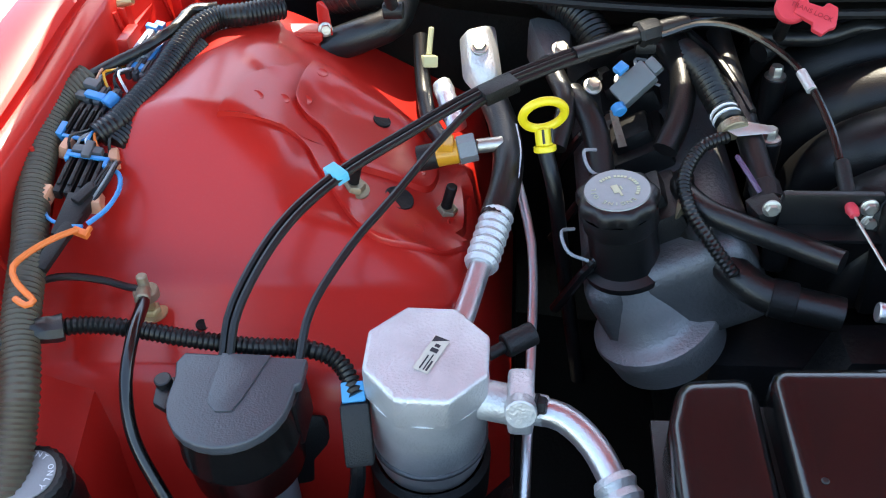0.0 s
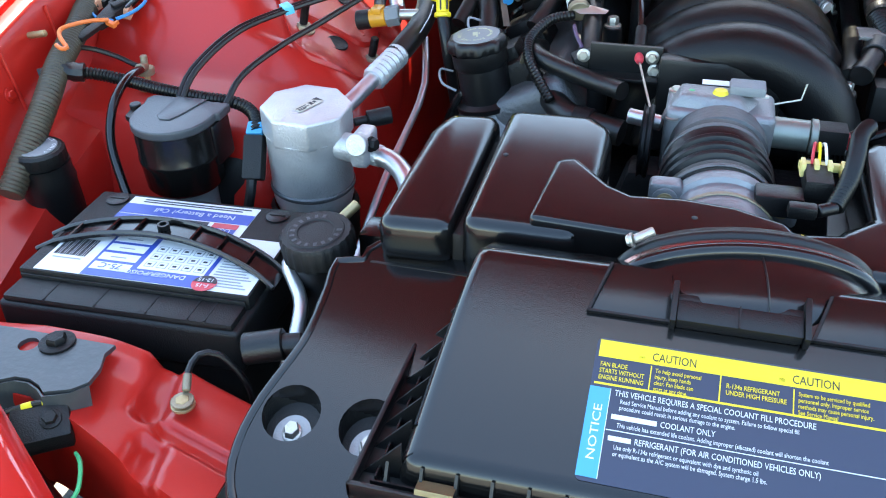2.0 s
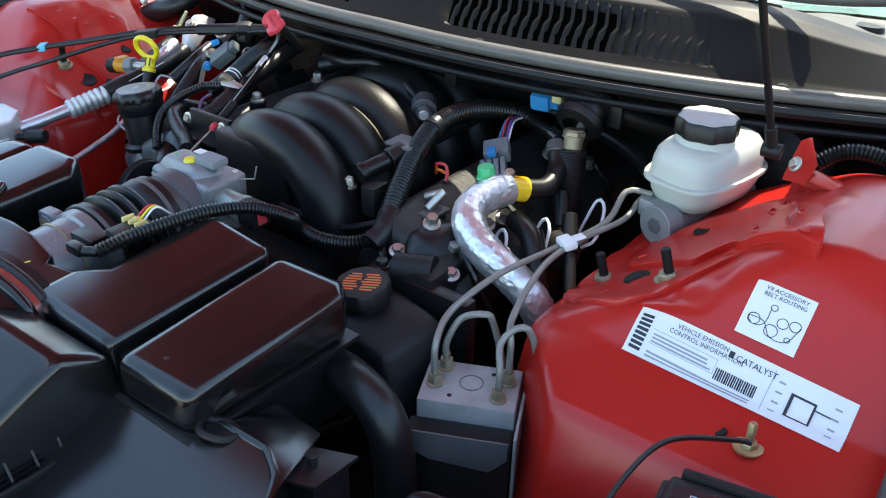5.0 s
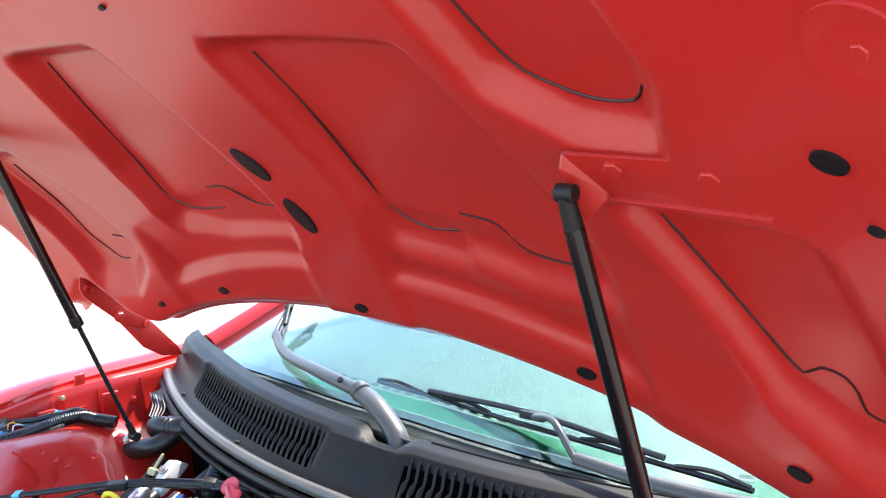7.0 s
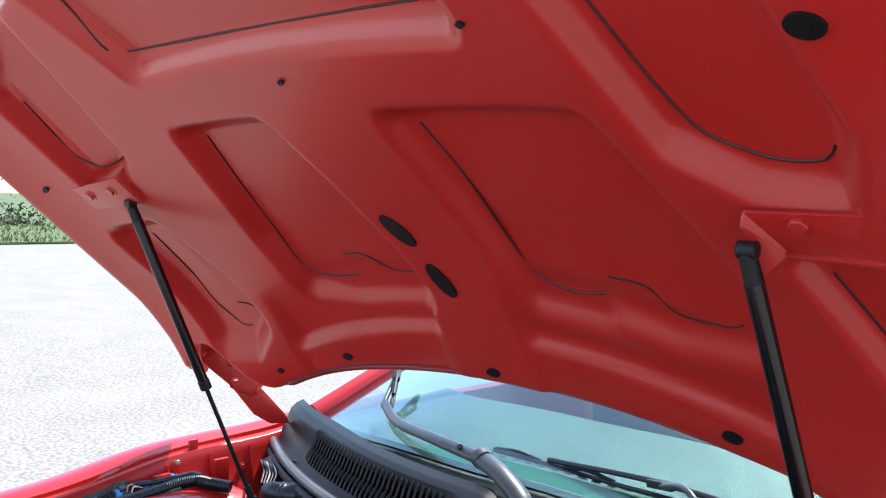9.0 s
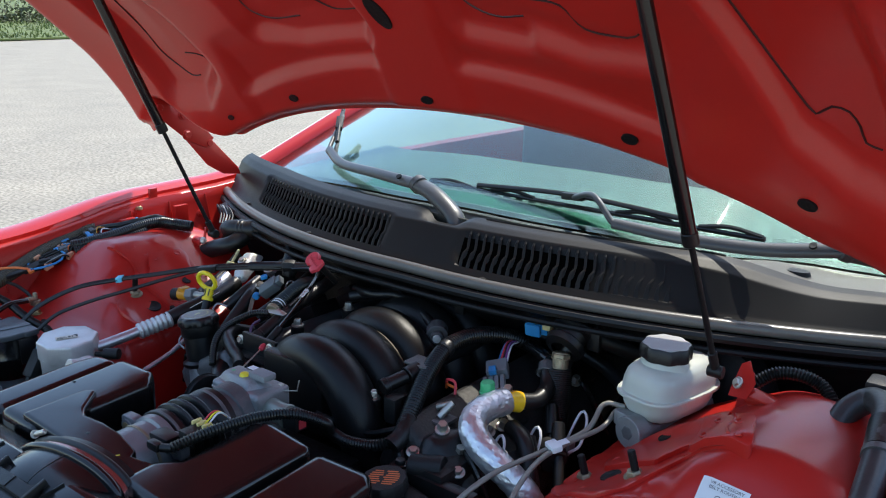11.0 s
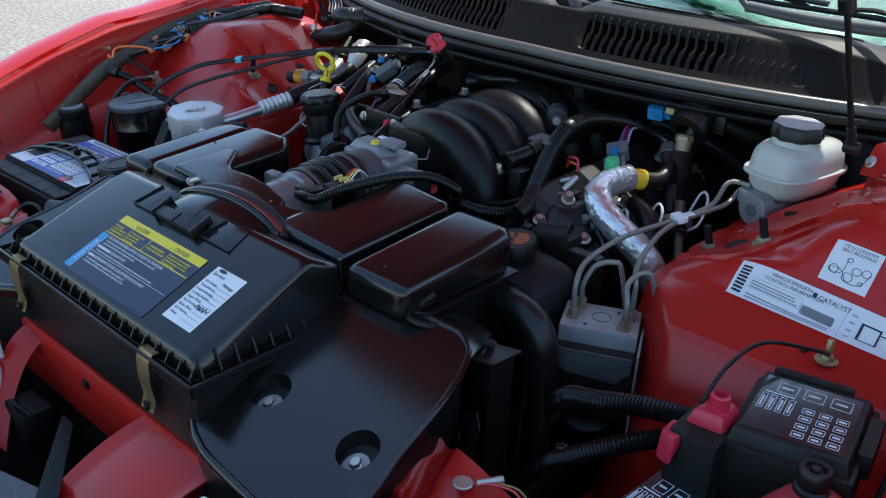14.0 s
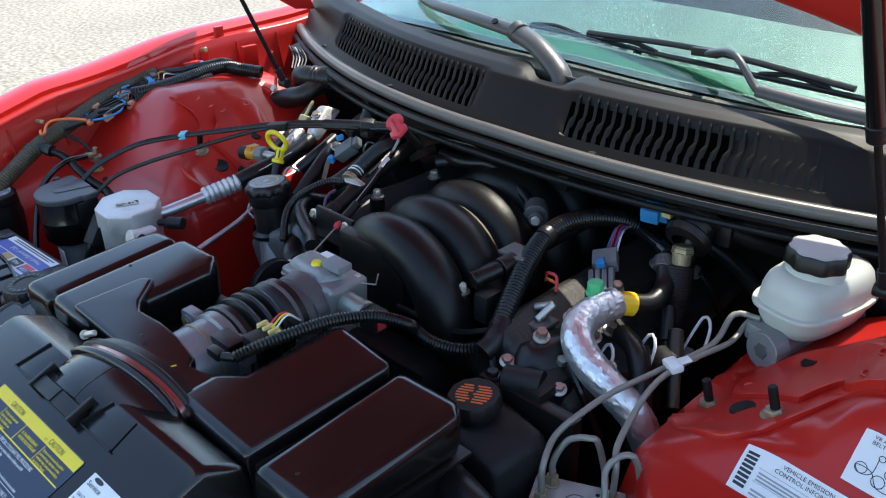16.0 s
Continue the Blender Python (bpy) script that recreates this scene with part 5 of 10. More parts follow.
    put("name_bar", bars([(0.016, 0.044, 0.0312, 0.0336), (0.016, 0.030, 0.0207, 0.0230)]), WHITE_INK)
    words("print", "NOTICE", 0.0075, m @ pose(0.0095, 0.010, 0.0007, 0, 0, 90), WHITE_INK, cl)
    for row in ((0.028, 0.032, 0.0635, 0.0655), (0.114, 0.118, 0.0635, 0.0655), (0.150, 0.172, 0.0015, 0.0025)):
        put("printed_sign", bars([row]), INK)
    # the service sticker
    m = lid_pose(0.097, -0.0715) @ Matrix.Diagonal((1.02, 0.97, 1, 1))
    sv = part("service_sticker", move(sheet(0.053, 0.086, 0.001), m), PAPER, t, "white service sticker, filled in by hand")
    words("print", "Service", 0.0075, m @ pose(0.003, 0.0735, 0.0005), INK, sv)
    words("print", "Mileage", 0.0065, m @ pose(0.029, 0.066, 0.0005), INK, sv)
    for k, s in enumerate(("Oil Change", "Transmission", "Power Steering", "Cooling System", "Engine Flush", "Fuel Service", "Brake Flush", "A/C Service", "Other")):
        words("print", s, 0.0049, m @ pose(0.003, 0.0615 - 0.0066 * k, 0.0005), INK, sv)
    part("sticker_rules", move(bars([(0.026, 0.050, 0.0605 - 0.0066 * k, 0.0608 - 0.0066 * k) for k in range(9)]), m @ pose(0, 0, 0.0004)), INK, sv, smooth=0)
    part("emblem", move(lathe([(0.0, 0), (0.005, 0), (0.005, 0.0002), (0, 0.0002)], 16), m @ pose(0.013, 0.0825, 0.0004) @ Matrix.Diagonal((1.4, 0.5, 1, 1))), INK, sv)
    scrawl = [(0.027, 0.027), (0.030, 0.033), (0.032, 0.026), (0.034, 0.032), (0.036, 0.026), (0.038, 0.033), (0.041, 0.026), (0.043, 0.033), (0.046, 0.028), (0.049, 0.032)]
    part("handwriting", tube([m @ Vector((x, y, 0.0006)) for x, y in scrawl], 0.0006, 5, 0.002), INK_BLUE, sv)
    return t


build_airbox()


def build_duct():
    t = thing("air_duct", "oval black rubber duct with worm clamp band tinted red", "air duct")
    turn = Matrix.Translation((-0.009, 0.086, 0.780)) @ pose(0, 0, 0, 0, 0, 8)

    def oval(a, k, y):
        """A point of the duct's oval section, k times its full size."""
        return turn @ Vector((-0.091 * k * math.cos(a), y, 0.0385 * k * math.sin(a)))

    def bulge(a, v):
        return oval(a, 0.97 * math.sqrt(max(0.0, 1 - (0.985 * v) ** 2)) ** 0.5, -0.058 * v)

    part("bulge", grid(bulge, span(-0.7, math.pi + 0.7, 54), span(0, 1, 18), 0.002), BLACK_SATIN, t, "smooth oval bulge of the duct", smooth=70)
    part("bulge_seam", tube([bulge(math.pi * 0.52, v) for v in span(0.05, 0.95, 12)], 0.0008, 5, 0.01), BLACK, t)

    def hoop(k, y, r):
        return tube([oval(a, k, y) for a in span(-0.25, math.pi + 0.25, 34)], r, 12, 0.01)

    def band(k, ya, yb):
        return grid(lambda a, y: oval(a, k, y), span(-0.25, math.pi + 0.25, 44), (ya, ya + 0.0012, yb - 0.0012, yb), 0.0012)

    part("rolled_rim", hoop(0.985, 0.002, 0.0060), BLACK_SATIN, t)
    # the band's metal is tinted with the red it reflects
    part("clamp_band", band(1.03, 0.0075, 0.0145), RED_GLINT_BAND, t, "shiny worm clamp band, red reflection tinted in")
    part("rubber_bead", hoop(0.985, 0.0195, 0.0055), RUBBER, t)
    part("sleeve", band(0.95, 0.004, 0.036), RUBBER, t)
    part("clamp_screw", join(cyl((-0.092, 0.094, 0.811), (-0.078, 0.100, 0.817), 0.0036, 10), bolt((-0.092, 0.094, 0.811), 0.0045, 0.005, (-1, 0, -0.4), 1.2)), STEEL, t)


build_duct()


def build_resonator():
    t = thing("intake_resonator", "black four-chambered intake resonator, lightly dusty", "intake resonator")
    top = lambda x, y: 0.794 + 0.075 * (y - 0.11)

    def chamber(poly, dz=0.0, z0=0.748):
        part("chamber", prism(poly, z0, 0, 0.016, 4, top=lambda x, y: top(x, y) + dz), BLACK_SATIN, t)

    chamber([(-0.300, 0.108), (-0.236, 0.112), (-0.236, 0.302), (-0.288, 0.298), (-0.298, 0.26)], -0.003)
    chamber([(-0.229, 0.112), (-0.135, 0.112), (-0.128, 0.215), (-0.128, 0.285), (-0.150, 0.305), (-0.229, 0.303)], 0.004)
    chamber([(0.055, 0.112), (0.185, 0.108), (0.190, 0.300), (0.095, 0.312), (0.080, 0.290), (0.082, 0.185), (0.055, 0.165)], 0.002)
    chamber([(0.198, 0.104), (0.292, 0.106), (0.297, 0.285), (0.286, 0.305), (0.198, 0.302)], -0.002)
    # the crosspiece, with its sharp step at the left chamber
    part("crosspiece", prism([(-0.175, 0.118), (0.075, 0.118), (0.095, 0.163), (0.080, 0.164), (0.054, 0.160), (0.026, 0.152), (0.020, 0.163), (-0.02, 0.168), (-0.06, 0.170), (-0.100, 0.166), (-0.118, 0.176), (-0.152, 0.214), (-0.168, 0.206)], 0.735, 0, 0.010, 4, top=lambda x, y: top(x, y) + 0.011 - 0.0105 * step01(-0.04, 0.05, x)), BLACK_SATIN, t)
    for xa, xb in ((-0.238, -0.228), (0.184, 0.199)):
        part("groove_web", box(xa, xb, 0.12, 0.295, 0.746, 0.778, 0.002), BLACK_MATT, t)
    part("seam_flange", prism([(-0.305, 0.104), (0.296, 0.100), (0.301, 0.303), (0.07, 0.31), (0.06, 0.19), (-0.12, 0.19), (-0.13, 0.306), (-0.300, 0.303)], 0.745, 0.750, 0.001), BLACK, t)
    for xa, xb in ((-0.292, -0.14), (0.09, 0.29)):
        part("lower_shell", box(xa, xb, 0.118, 0.295, 0.66, 0.747, 0.01), BLACK, t)
    part("chalk_mark", move(box(-0.008, 0.008, -0.001, 0.001, 0, 0.0004, 0), pose(0.025, 0.128, top(0, 0.128) + 0.0122, 0, 0, 70)), YELLOW, t)
    for x, y in ((-0.214, 0.215), (-0.05, 0.14), (0.24, 0.13)):
        part("moulded_dot", move(lathe([(0.0025, 0), (0.0018, 0.0008), (0, 0.001)], 10), pose(x, y, top(x, y) + (0.0125 if x == -0.05 else 0.0042 if x < 0 else -0.0018))), BLACK, t)


build_resonator()


ALU_METER = mat("dark_alloy", (0.24, 0.243, 0.25), 0.36, 0.5, vary=0.25, scale=25, bump=0.06, fine=320)


def build_airmeter():
    t = thing("air_flow_meter", "grey cast air flow meter on the intake duct", "air flow meter")
    ax = axis((-0.024, 0.146, 0.757), (-0.036, 0.40, 0.766)) @ Matrix.Diagonal((0.99, 0.99, 0.52, 1))
    part("barrel", move(lathe([(0.034, 0), (0.043, 0.0), (0.045, 0.01), (0.045, 0.13), (0.049, 0.135), (0.049, 0.158), (0.044, 0.162)], 36), ax), ALU_METER, t)
    part("bright_band", move(lathe([(0.0455, 0.090), (0.0464, 0.091), (0.0464, 0.098), (0.0455, 0.099)], 36), ax), ZINC, t)
    for s in (-1, 1):
        part("flange_ear", join(move(box(-0.014, 0.014, -0.016, 0.016, 0.128, 0.160, 0.006, 3), ax @ pose(s * 0.048, 0.022, 0)), move(cyl((0, 0, 0.124), (0, 0, 0.162), 0.011, 14), ax @ pose(s * 0.048, 0.024, 0))), ALU_METER, t)
        part("screw", move(bolt((s * 0.048, 0.024, 0.124), 0.006, 0.004, (0, 0, -1), 1.2), ax), BRASSY, t)
    part("sensor_housing", box(-0.004, 0.034, 0.196, 0.220, 0.785, 0.804, 0.003), BLACK, t)
    # connector with pale yellow lock and coloured leads
    part("plug", box(0.034, 0.056, 0.214, 0.256, 0.796, 0.812, 0.002), BLACK_MATT, t)
    part("yellow_lock", join(box(0.030, 0.068, 0.246, 0.251, 0.806, 0.813, 0.001), *[box(0.031 + 0.0105 * k, 0.035 + 0.0105 * k, 0.236, 0.250, 0.804, 0.816, 0.001) for k in range(4)]), mat("pale_yellow_plastic", (0.72, 0.6, 0.22), 0.45), t)
    for k, c in enumerate((TAG, YELLOW, PAPER)):
        part("lead", tube([(0.040 + 0.006 * k, 0.246, 0.812), (0.042 + 0.004 * k, 0.266, 0.822), (0.048, 0.285, 0.806)], 0.0013, 6, 0.004), c, t)
    part("temperature_plug", join(box(0.020, 0.042, 0.176, 0.188, 0.797, 0.808, 0.003), cyl((0.042, 0.182, 0.803), (0.056, 0.190, 0.804), 0.0055, 10)), BLACK, t)
    part("plug_lead", tube([(0.055, 0.189, 0.804), (0.067, 0.222, 0.812), (0.076, 0.265, 0.814), (0.084, 0.308, 0.812), (0.098, 0.355, 0.802), (0.105, 0.40, 0.775), (0.085, 0.43, 0.745)], 0.0070, 10, corr=0.0042), LOOM, t, "black corrugated loom")

    b = thing("rubber_bellows", "black ribbed rubber bellows with bright clamps", "bellows")
    ax2 = axis((-0.029, 0.228, 0.760), (-0.035, 0.33, 0.764)) @ Matrix.Diagonal((0.95, 0.95, 1.05, 1))
    prof = [(0.045, 0.0), (0.052, 0.002), (0.052, 0.015)]
    for k in range(3):
        z = 0.024 + k * 0.0145
        prof += [(0.046, z - 0.003), (0.0535, z), (0.055, z + 0.003), (0.0535, z + 0.006), (0.046, z + 0.009)]
    prof += [(0.051, 0.068), (0.051, 0.09), (0.046, 0.093)]
    part("sleeve", move(lathe(prof, 44), ax2), BLACK, b)
    part("clamp", move(lathe([(0.0525, 0.003), (0.0533, 0.0035), (0.0533, 0.0075), (0.0525, 0.008)], 40), ax2), ALU_DULL, b)
    part("clamp", move(lathe([(0.0512, 0.076), (0.0520, 0.0765), (0.0520, 0.081), (0.0512, 0.0815)], 40), ax2), ALU_DULL, b)
    for z in (0.0085, 0.0795):
        part("worm_screw", move(join(cyl((-0.012, 0.0, 0), (0.014, 0.0, 0), 0.005, 10), box(-0.008, 0.008, -0.006, 0.004, -0.006, 0.006, 0.001)), ax2 @ pose(-0.035, -0.044, z, 0, 0, 40)), STEEL, b)


build_airmeter()


def build_throttle():
    t = thing("throttle_body", "grey cast aluminium throttle body", "throttle body", at=(0.012, -0.050, -0.005))
    part("casting", join(box(-0.098, 0.006, 0.405, 0.468, 0.735, 0.806, 0.008, 3), hull([(-0.105, 0.41, 0.79), (-0.02, 0.405, 0.80), (0.0, 0.45, 0.80), (-0.09, 0.465, 0.80), (-0.085, 0.42, 0.818), (-0.03, 0.418, 0.818), (-0.03, 0.445, 0.818), (-0.085, 0.448, 0.818)], 0.004)), ALU_CAST, t)
    part("bore", move(lathe([(0.038, 0), (0.044, 0), (0.044, 0.038), (0.047, 0.040), (0.047, 0.062), (0.040, 0.062)], 32), axis((-0.041, 0.348, 0.763), (-0.044, 0.41, 0.769))), ALU_DULL, t)
    part("idle_valve", join(cyl((0.0, 0.43, 0.782), (0.040, 0.427, 0.782), 0.0155, 20), cyl((0.040, 0.427, 0.782), (0.047, 0.427, 0.782), 0.0175, 20)), mat("silver_green_can", (0.3, 0.33, 0.29), 0.4, 0.6, vary=0.2), t)
    part("valve_plug", box(0.046, 0.074, 0.414, 0.44, 0.770, 0.795, 0.003), BLACK_MATT, t)
    part("red_lock", box(0.0745, 0.0765, 0.419, 0.432, 0.775, 0.788, 0.0005), TAG, t)
    part("top_sensor", box(-0.04, -0.006, 0.428, 0.452, 0.816, 0.826, 0.003), GREY_PL, t)
    part("paint_dab", move(lathe([(0.008, 0), (0.006, 0.004), (0, 0.005)], 12), pose(-0.048, 0.428, 0.8175)), YELLOW, t)
    part("green_dab", move(lathe([(0.005, 0), (0.0, 0.0012)], 10), pose(-0.075, 0.43, 0.8175)), GREEN, t)
    part("data_tag", box(-0.066, -0.04, 0.447, 0.459, 0.8182, 0.8187, 0), PAPER, t)
    for p in ((-0.09, 0.41, 0.795), (-0.02, 0.41, 0.795), (-0.09, 0.455, 0.805), (-0.004, 0.458, 0.802)):
        part("bolt", bolt(p, 0.005, 0.005), STEEL, t)
    part("coolant_pipe", cyl((-0.10, 0.44, 0.775), (-0.135, 0.445, 0.778), 0.008, 12), ALU_PIPE, t)
    part("cable_cam", move(lathe([(0, 0), (0.036, 0), (0.037, 0.003), (0.034, 0.005), (0.034, 0.008), (0.037, 0.010), (0, 0.011)], 28), axis((-0.108, 0.405, 0.77), (-0.120, 0.405, 0.77))), DARK, t)
    # bracket that carries the throttle cable
    part("cable_bracket", join(box(-0.19, -0.11, 0.54, 0.547, 0.785, 0.818, 0.002), box(-0.19, -0.11, 0.52, 0.547, 0.783, 0.787, 0.001)), BLACK, t, "black folded cable bracket")
    for p in ((-0.121, 0.539, 0.807), (-0.117, 0.539, 0.792), (-0.197, 0.543, 0.802)):
        part("bracket_bolt", bolt(p, 0.0055, 0.006, (0, -1, 0.1), 1.4), STEEL, t)
    part("spring_wire", tube([(0.005, 0.455, 0.80), (0.03, 0.458, 0.806), (0.033, 0.46, 0.822)], 0.001, 5, 0.01, straight=True), STEEL, t)


build_throttle()


# ---- engine ----
RUNNER = mat("moulded_black_nylon", (0.0065, 0.0065, 0.0068), 0.36, vary=0.3, scale=9, bump=0.03, fine=700, dust=0.01, spec=0.27)


# tan base colour stands in for sunlight on a single rib
SUNLIT_RIB = mat("sunlit_nylon_rib", (0.17, 0.15, 0.11), 0.5, vary=0.3, scale=20, bump=0.05, fine=500, dust=0.1)


def build_manifold():
    t = thing("intake_manifold", "black plastic intake manifold with arched runners", "intake manifold")
    part("plenum", hull([(-0.13, 0.475, 0.69), (0.09, 0.475, 0.69), (-0.13, 0.90, 0.70), (0.09, 0.90, 0.70), (-0.10, 0.48, 0.78), (0.05, 0.48, 0.78), (-0.10, 0.89, 0.80), (0.05, 0.89, 0.80)], 0.02, 3), BLACK, t)
    for k in range(5):
        y = 0.502 + 0.078 * k
        dz = 0.002 * k
        p = [(-0.124, y + 0.03, 0.695), (-0.102, y + 0.02, 0.757 + dz), (-0.060, y + 0.008, 0.795 + dz), (-0.004, y, 0.807 + dz), (0.048, y - 0.006, 0.788 + dz), (0.080, y - 0.008, 0.744), (0.092, y - 0.006, 0.695), (0.094, y, 0.64)]
        part("runner", tube(p, 0.0385, 24, 0.012, flat=0.93), RUNNER, t)
        part("runner_seam", tube([(x, yy + 0.0375, z + (0.009 if k == 1 else 0.002)) for x, yy, z in p[1:]], 0.0068 if k == 1 else 0.0042, 8, 0.012), SUNLIT_RIB if k == 1 else BLACK, t)
    for p in ((0.098, 0.508, 0.776), (-0.165, 0.60, 0.80), (-0.168, 0.505, 0.795), (-0.14, 0.70, 0.81), (0.095, 0.74, 0.79)):
        part("bolt_boss", cyl((p[0], p[1], p[2] - 0.07), (p[0], p[1], p[2] - 0.004), 0.012, 14), BLACK, t)
        part("manifold_bolt", bolt((p[0], p[1], p[2] - 0.004), 0.007, 0.012, (0, 0, 1), 1.5), STEEL, t)
    part("front_flange", box(-0.10, 0.03, 0.466, 0.49, 0.70, 0.81, 0.006), BLACK, t)


build_manifold()


def build_fuel_rail():
    t = thing("fuel_rail", "black fuel rails with crossover pipe", "fuel rail")
    part("left_rail", tube([(-0.183, 0.530, 0.792), (-0.189, 0.592, 0.812), (-0.195, 0.66, 0.83), (-0.199, 0.72, 0.845)], 0.0115, 14, 0.02), BLACK, t)
    part("rail_end", cyl((-0.181, 0.514, 0.787), (-0.183, 0.532, 0.793), 0.0132, 14), BLACK_MATT, t)
    part("rail_clamp", hull([(-0.213, 0.574, 0.822), (-0.201, 0.587, 0.825), (-0.168, 0.581, 0.822), (-0.172, 0.573, 0.819), (-0.203, 0.568, 0.819), (-0.19, 0.58, 0.8265), (-0.19, 0.578, 0.818)], 0.0012), STEEL, t, "bright steel rail clamp catching sun")
    part("crossover", tube([(-0.16, 0.74, 0.83), (-0.10, 0.72, 0.838), (-0.05, 0.735, 0.842), (0.02, 0.715, 0.832), (0.064, 0.695, 0.820)], 0.0085, 12, 0.01), BLACK, t)
    part("damper", join(cyl((0.060, 0.706, 0.816), (0.076, 0.686, 0.813), 0.018, 20), cyl((0.076, 0.686, 0.813), (0.082, 0.678, 0.812), 0.011, 16)), ALU_DULL, t, "round silver fuel damper")
    part("damper_face", cyl((0.0815, 0.6785, 0.812), (0.084, 0.675, 0.8118), 0.007, 16), ALU, t)
    part("right_rail", tube([(0.10, 0.52, 0.785), (0.11, 0.60, 0.79), (0.12, 0.80, 0.80)], 0.011, 12, 0.03), BLACK, t)
    part("blue_hose_mark", cyl((-0.055, 0.80, 0.838), (-0.03, 0.82, 0.842), 0.0135, 14), BLUE, t)
    part("rear_hose", tube([(-0.155, 0.72, 0.822), (-0.10, 0.765, 0.832), (-0.03, 0.82, 0.842), (0.03, 0.86, 0.845)], 0.011, 12, 0.02), RUBBER, t)


build_fuel_rail()


# grimy alloy, darkened further to carry the hood's shade on the right cover
ALU_GRIMY_SHADED = mat("grimy_shaded_aluminium", (0.035, 0.034, 0.033), 0.55, 0.5, vary=0.5, scale=22, bump=0.15, fine=220, dust=0.05)


def build_engine():
    t = thing("engine_block", "grimy aluminium engine under the manifold", "engine")
    part("block", box(-0.22, 0.20, 0.46, 0.95, 0.35, 0.64, 0.02), DARK, t)
    for s in (-1, 1):
        x = CX + s * 0.235
        part("rocker_cover", move(box(-0.075, 0.075, 0.47, 0.95, -0.05, 0.05, 0.02, 3), pose(x, 0, 0.70, 0, s * 28, 0)), ALU_GRIMY_SHADED if s > 0 else ALU_DULL, t, "grimy cast aluminium rocker cover, right one darkened as shade")
        for k in range(4):
            part("ignition_coil", move(join(box(-0.03, 0.03, -0.035, 0.035, 0, 0.035, 0.006), box(-0.02, 0.02, -0.02, 0.02, 0.03, 0.05, 0.005)), pose(x + s * 0.015, 0.54 + 0.105 * k, 0.72 - s * 0.018, 0, s * 28, 0)), BLACK_MATT, t)
            part("coil_bolt", bolt((x + s * 0.045, 0.50 + 0.105 * k, 0.742), 0.007, 0.014, (s * 0.4, -0.2, 1), 1.4), STEEL, t)
        for k in range(4):
            y = 0.52 + 0.105 * k
            part("plug_wire", tube([(x + s * 0.03, y, 0.75), (x + s * 0.075, y - 0.03, 0.74), (x + s * 0.11, y - 0.02, 0.67)], 0.005, 8, 0.01), BLACK_SATIN, t)
    part("front_cover", hull([(-0.2, 0.40, 0.42), (0.2, 0.40, 0.42), (-0.2, 0.46, 0.42), (0.2, 0.46, 0.42), (-0.12, 0.41, 0.70), (0.12, 0.41, 0.70), (-0.12, 0.46, 0.70), (0.12, 0.46, 0.70)], 0.01), DARK, t)
    part("alternator", move(lathe([(0, 0), (0.05, 0), (0.065, 0.01), (0.066, 0.05), (0.055, 0.065), (0, 0.07)], 28), axis((0.215, 0.36, 0.62), (0.215, 0.46, 0.62))), ALU_DULL, t)
    part("pump_pulley", move(lathe([(0, 0), (0.06, 0), (0.064, 0.004), (0.058, 0.012), (0.064, 0.02), (0.06, 0.024), (0, 0.024)], 30), axis((-0.02, 0.33, 0.60), (-0.02, 0.35, 0.60))), DARK, t)
    part("drive_belt", tube([(-0.09, 0.34, 0.60), (-0.02, 0.34, 0.67), (0.15, 0.34, 0.66), (0.27, 0.34, 0.62), (0.1, 0.34, 0.5), (-0.09, 0.34, 0.60)], 0.006, 8, 0.02), RUBBER, t)
    # oil filler neck with its cast foot
    part("filler_foot", move(lathe([(0.056, -0.03), (0.060, -0.004), (0.062, 0.002), (0.061, 0.008), (0.056, 0.011), (0.050, 0.012), (0.044, 0.018), (0.040, 0.034), (0.035, 0.055), (0.033, 0.07)], 40), axis((-0.262, 0.498, 0.655), (-0.294, 0.502, 0.722))), ALU_CAST, t, "cast alloy foot of the filler neck")
    part("filler_neck", move(lathe([(0.038, 0), (0.0385, 0.006), (0.031, 0.010), (0.030, 0.05), (0.033, 0.054), (0.033, 0.07)], 28), axis((-0.297, 0.502, 0.722), (-0.311, 0.502, 0.80))), BLACK, t)


build_engine()


CAP_INK = mat("faded_yellow_ink", (0.5, 0.5, 0.33), 0.5)


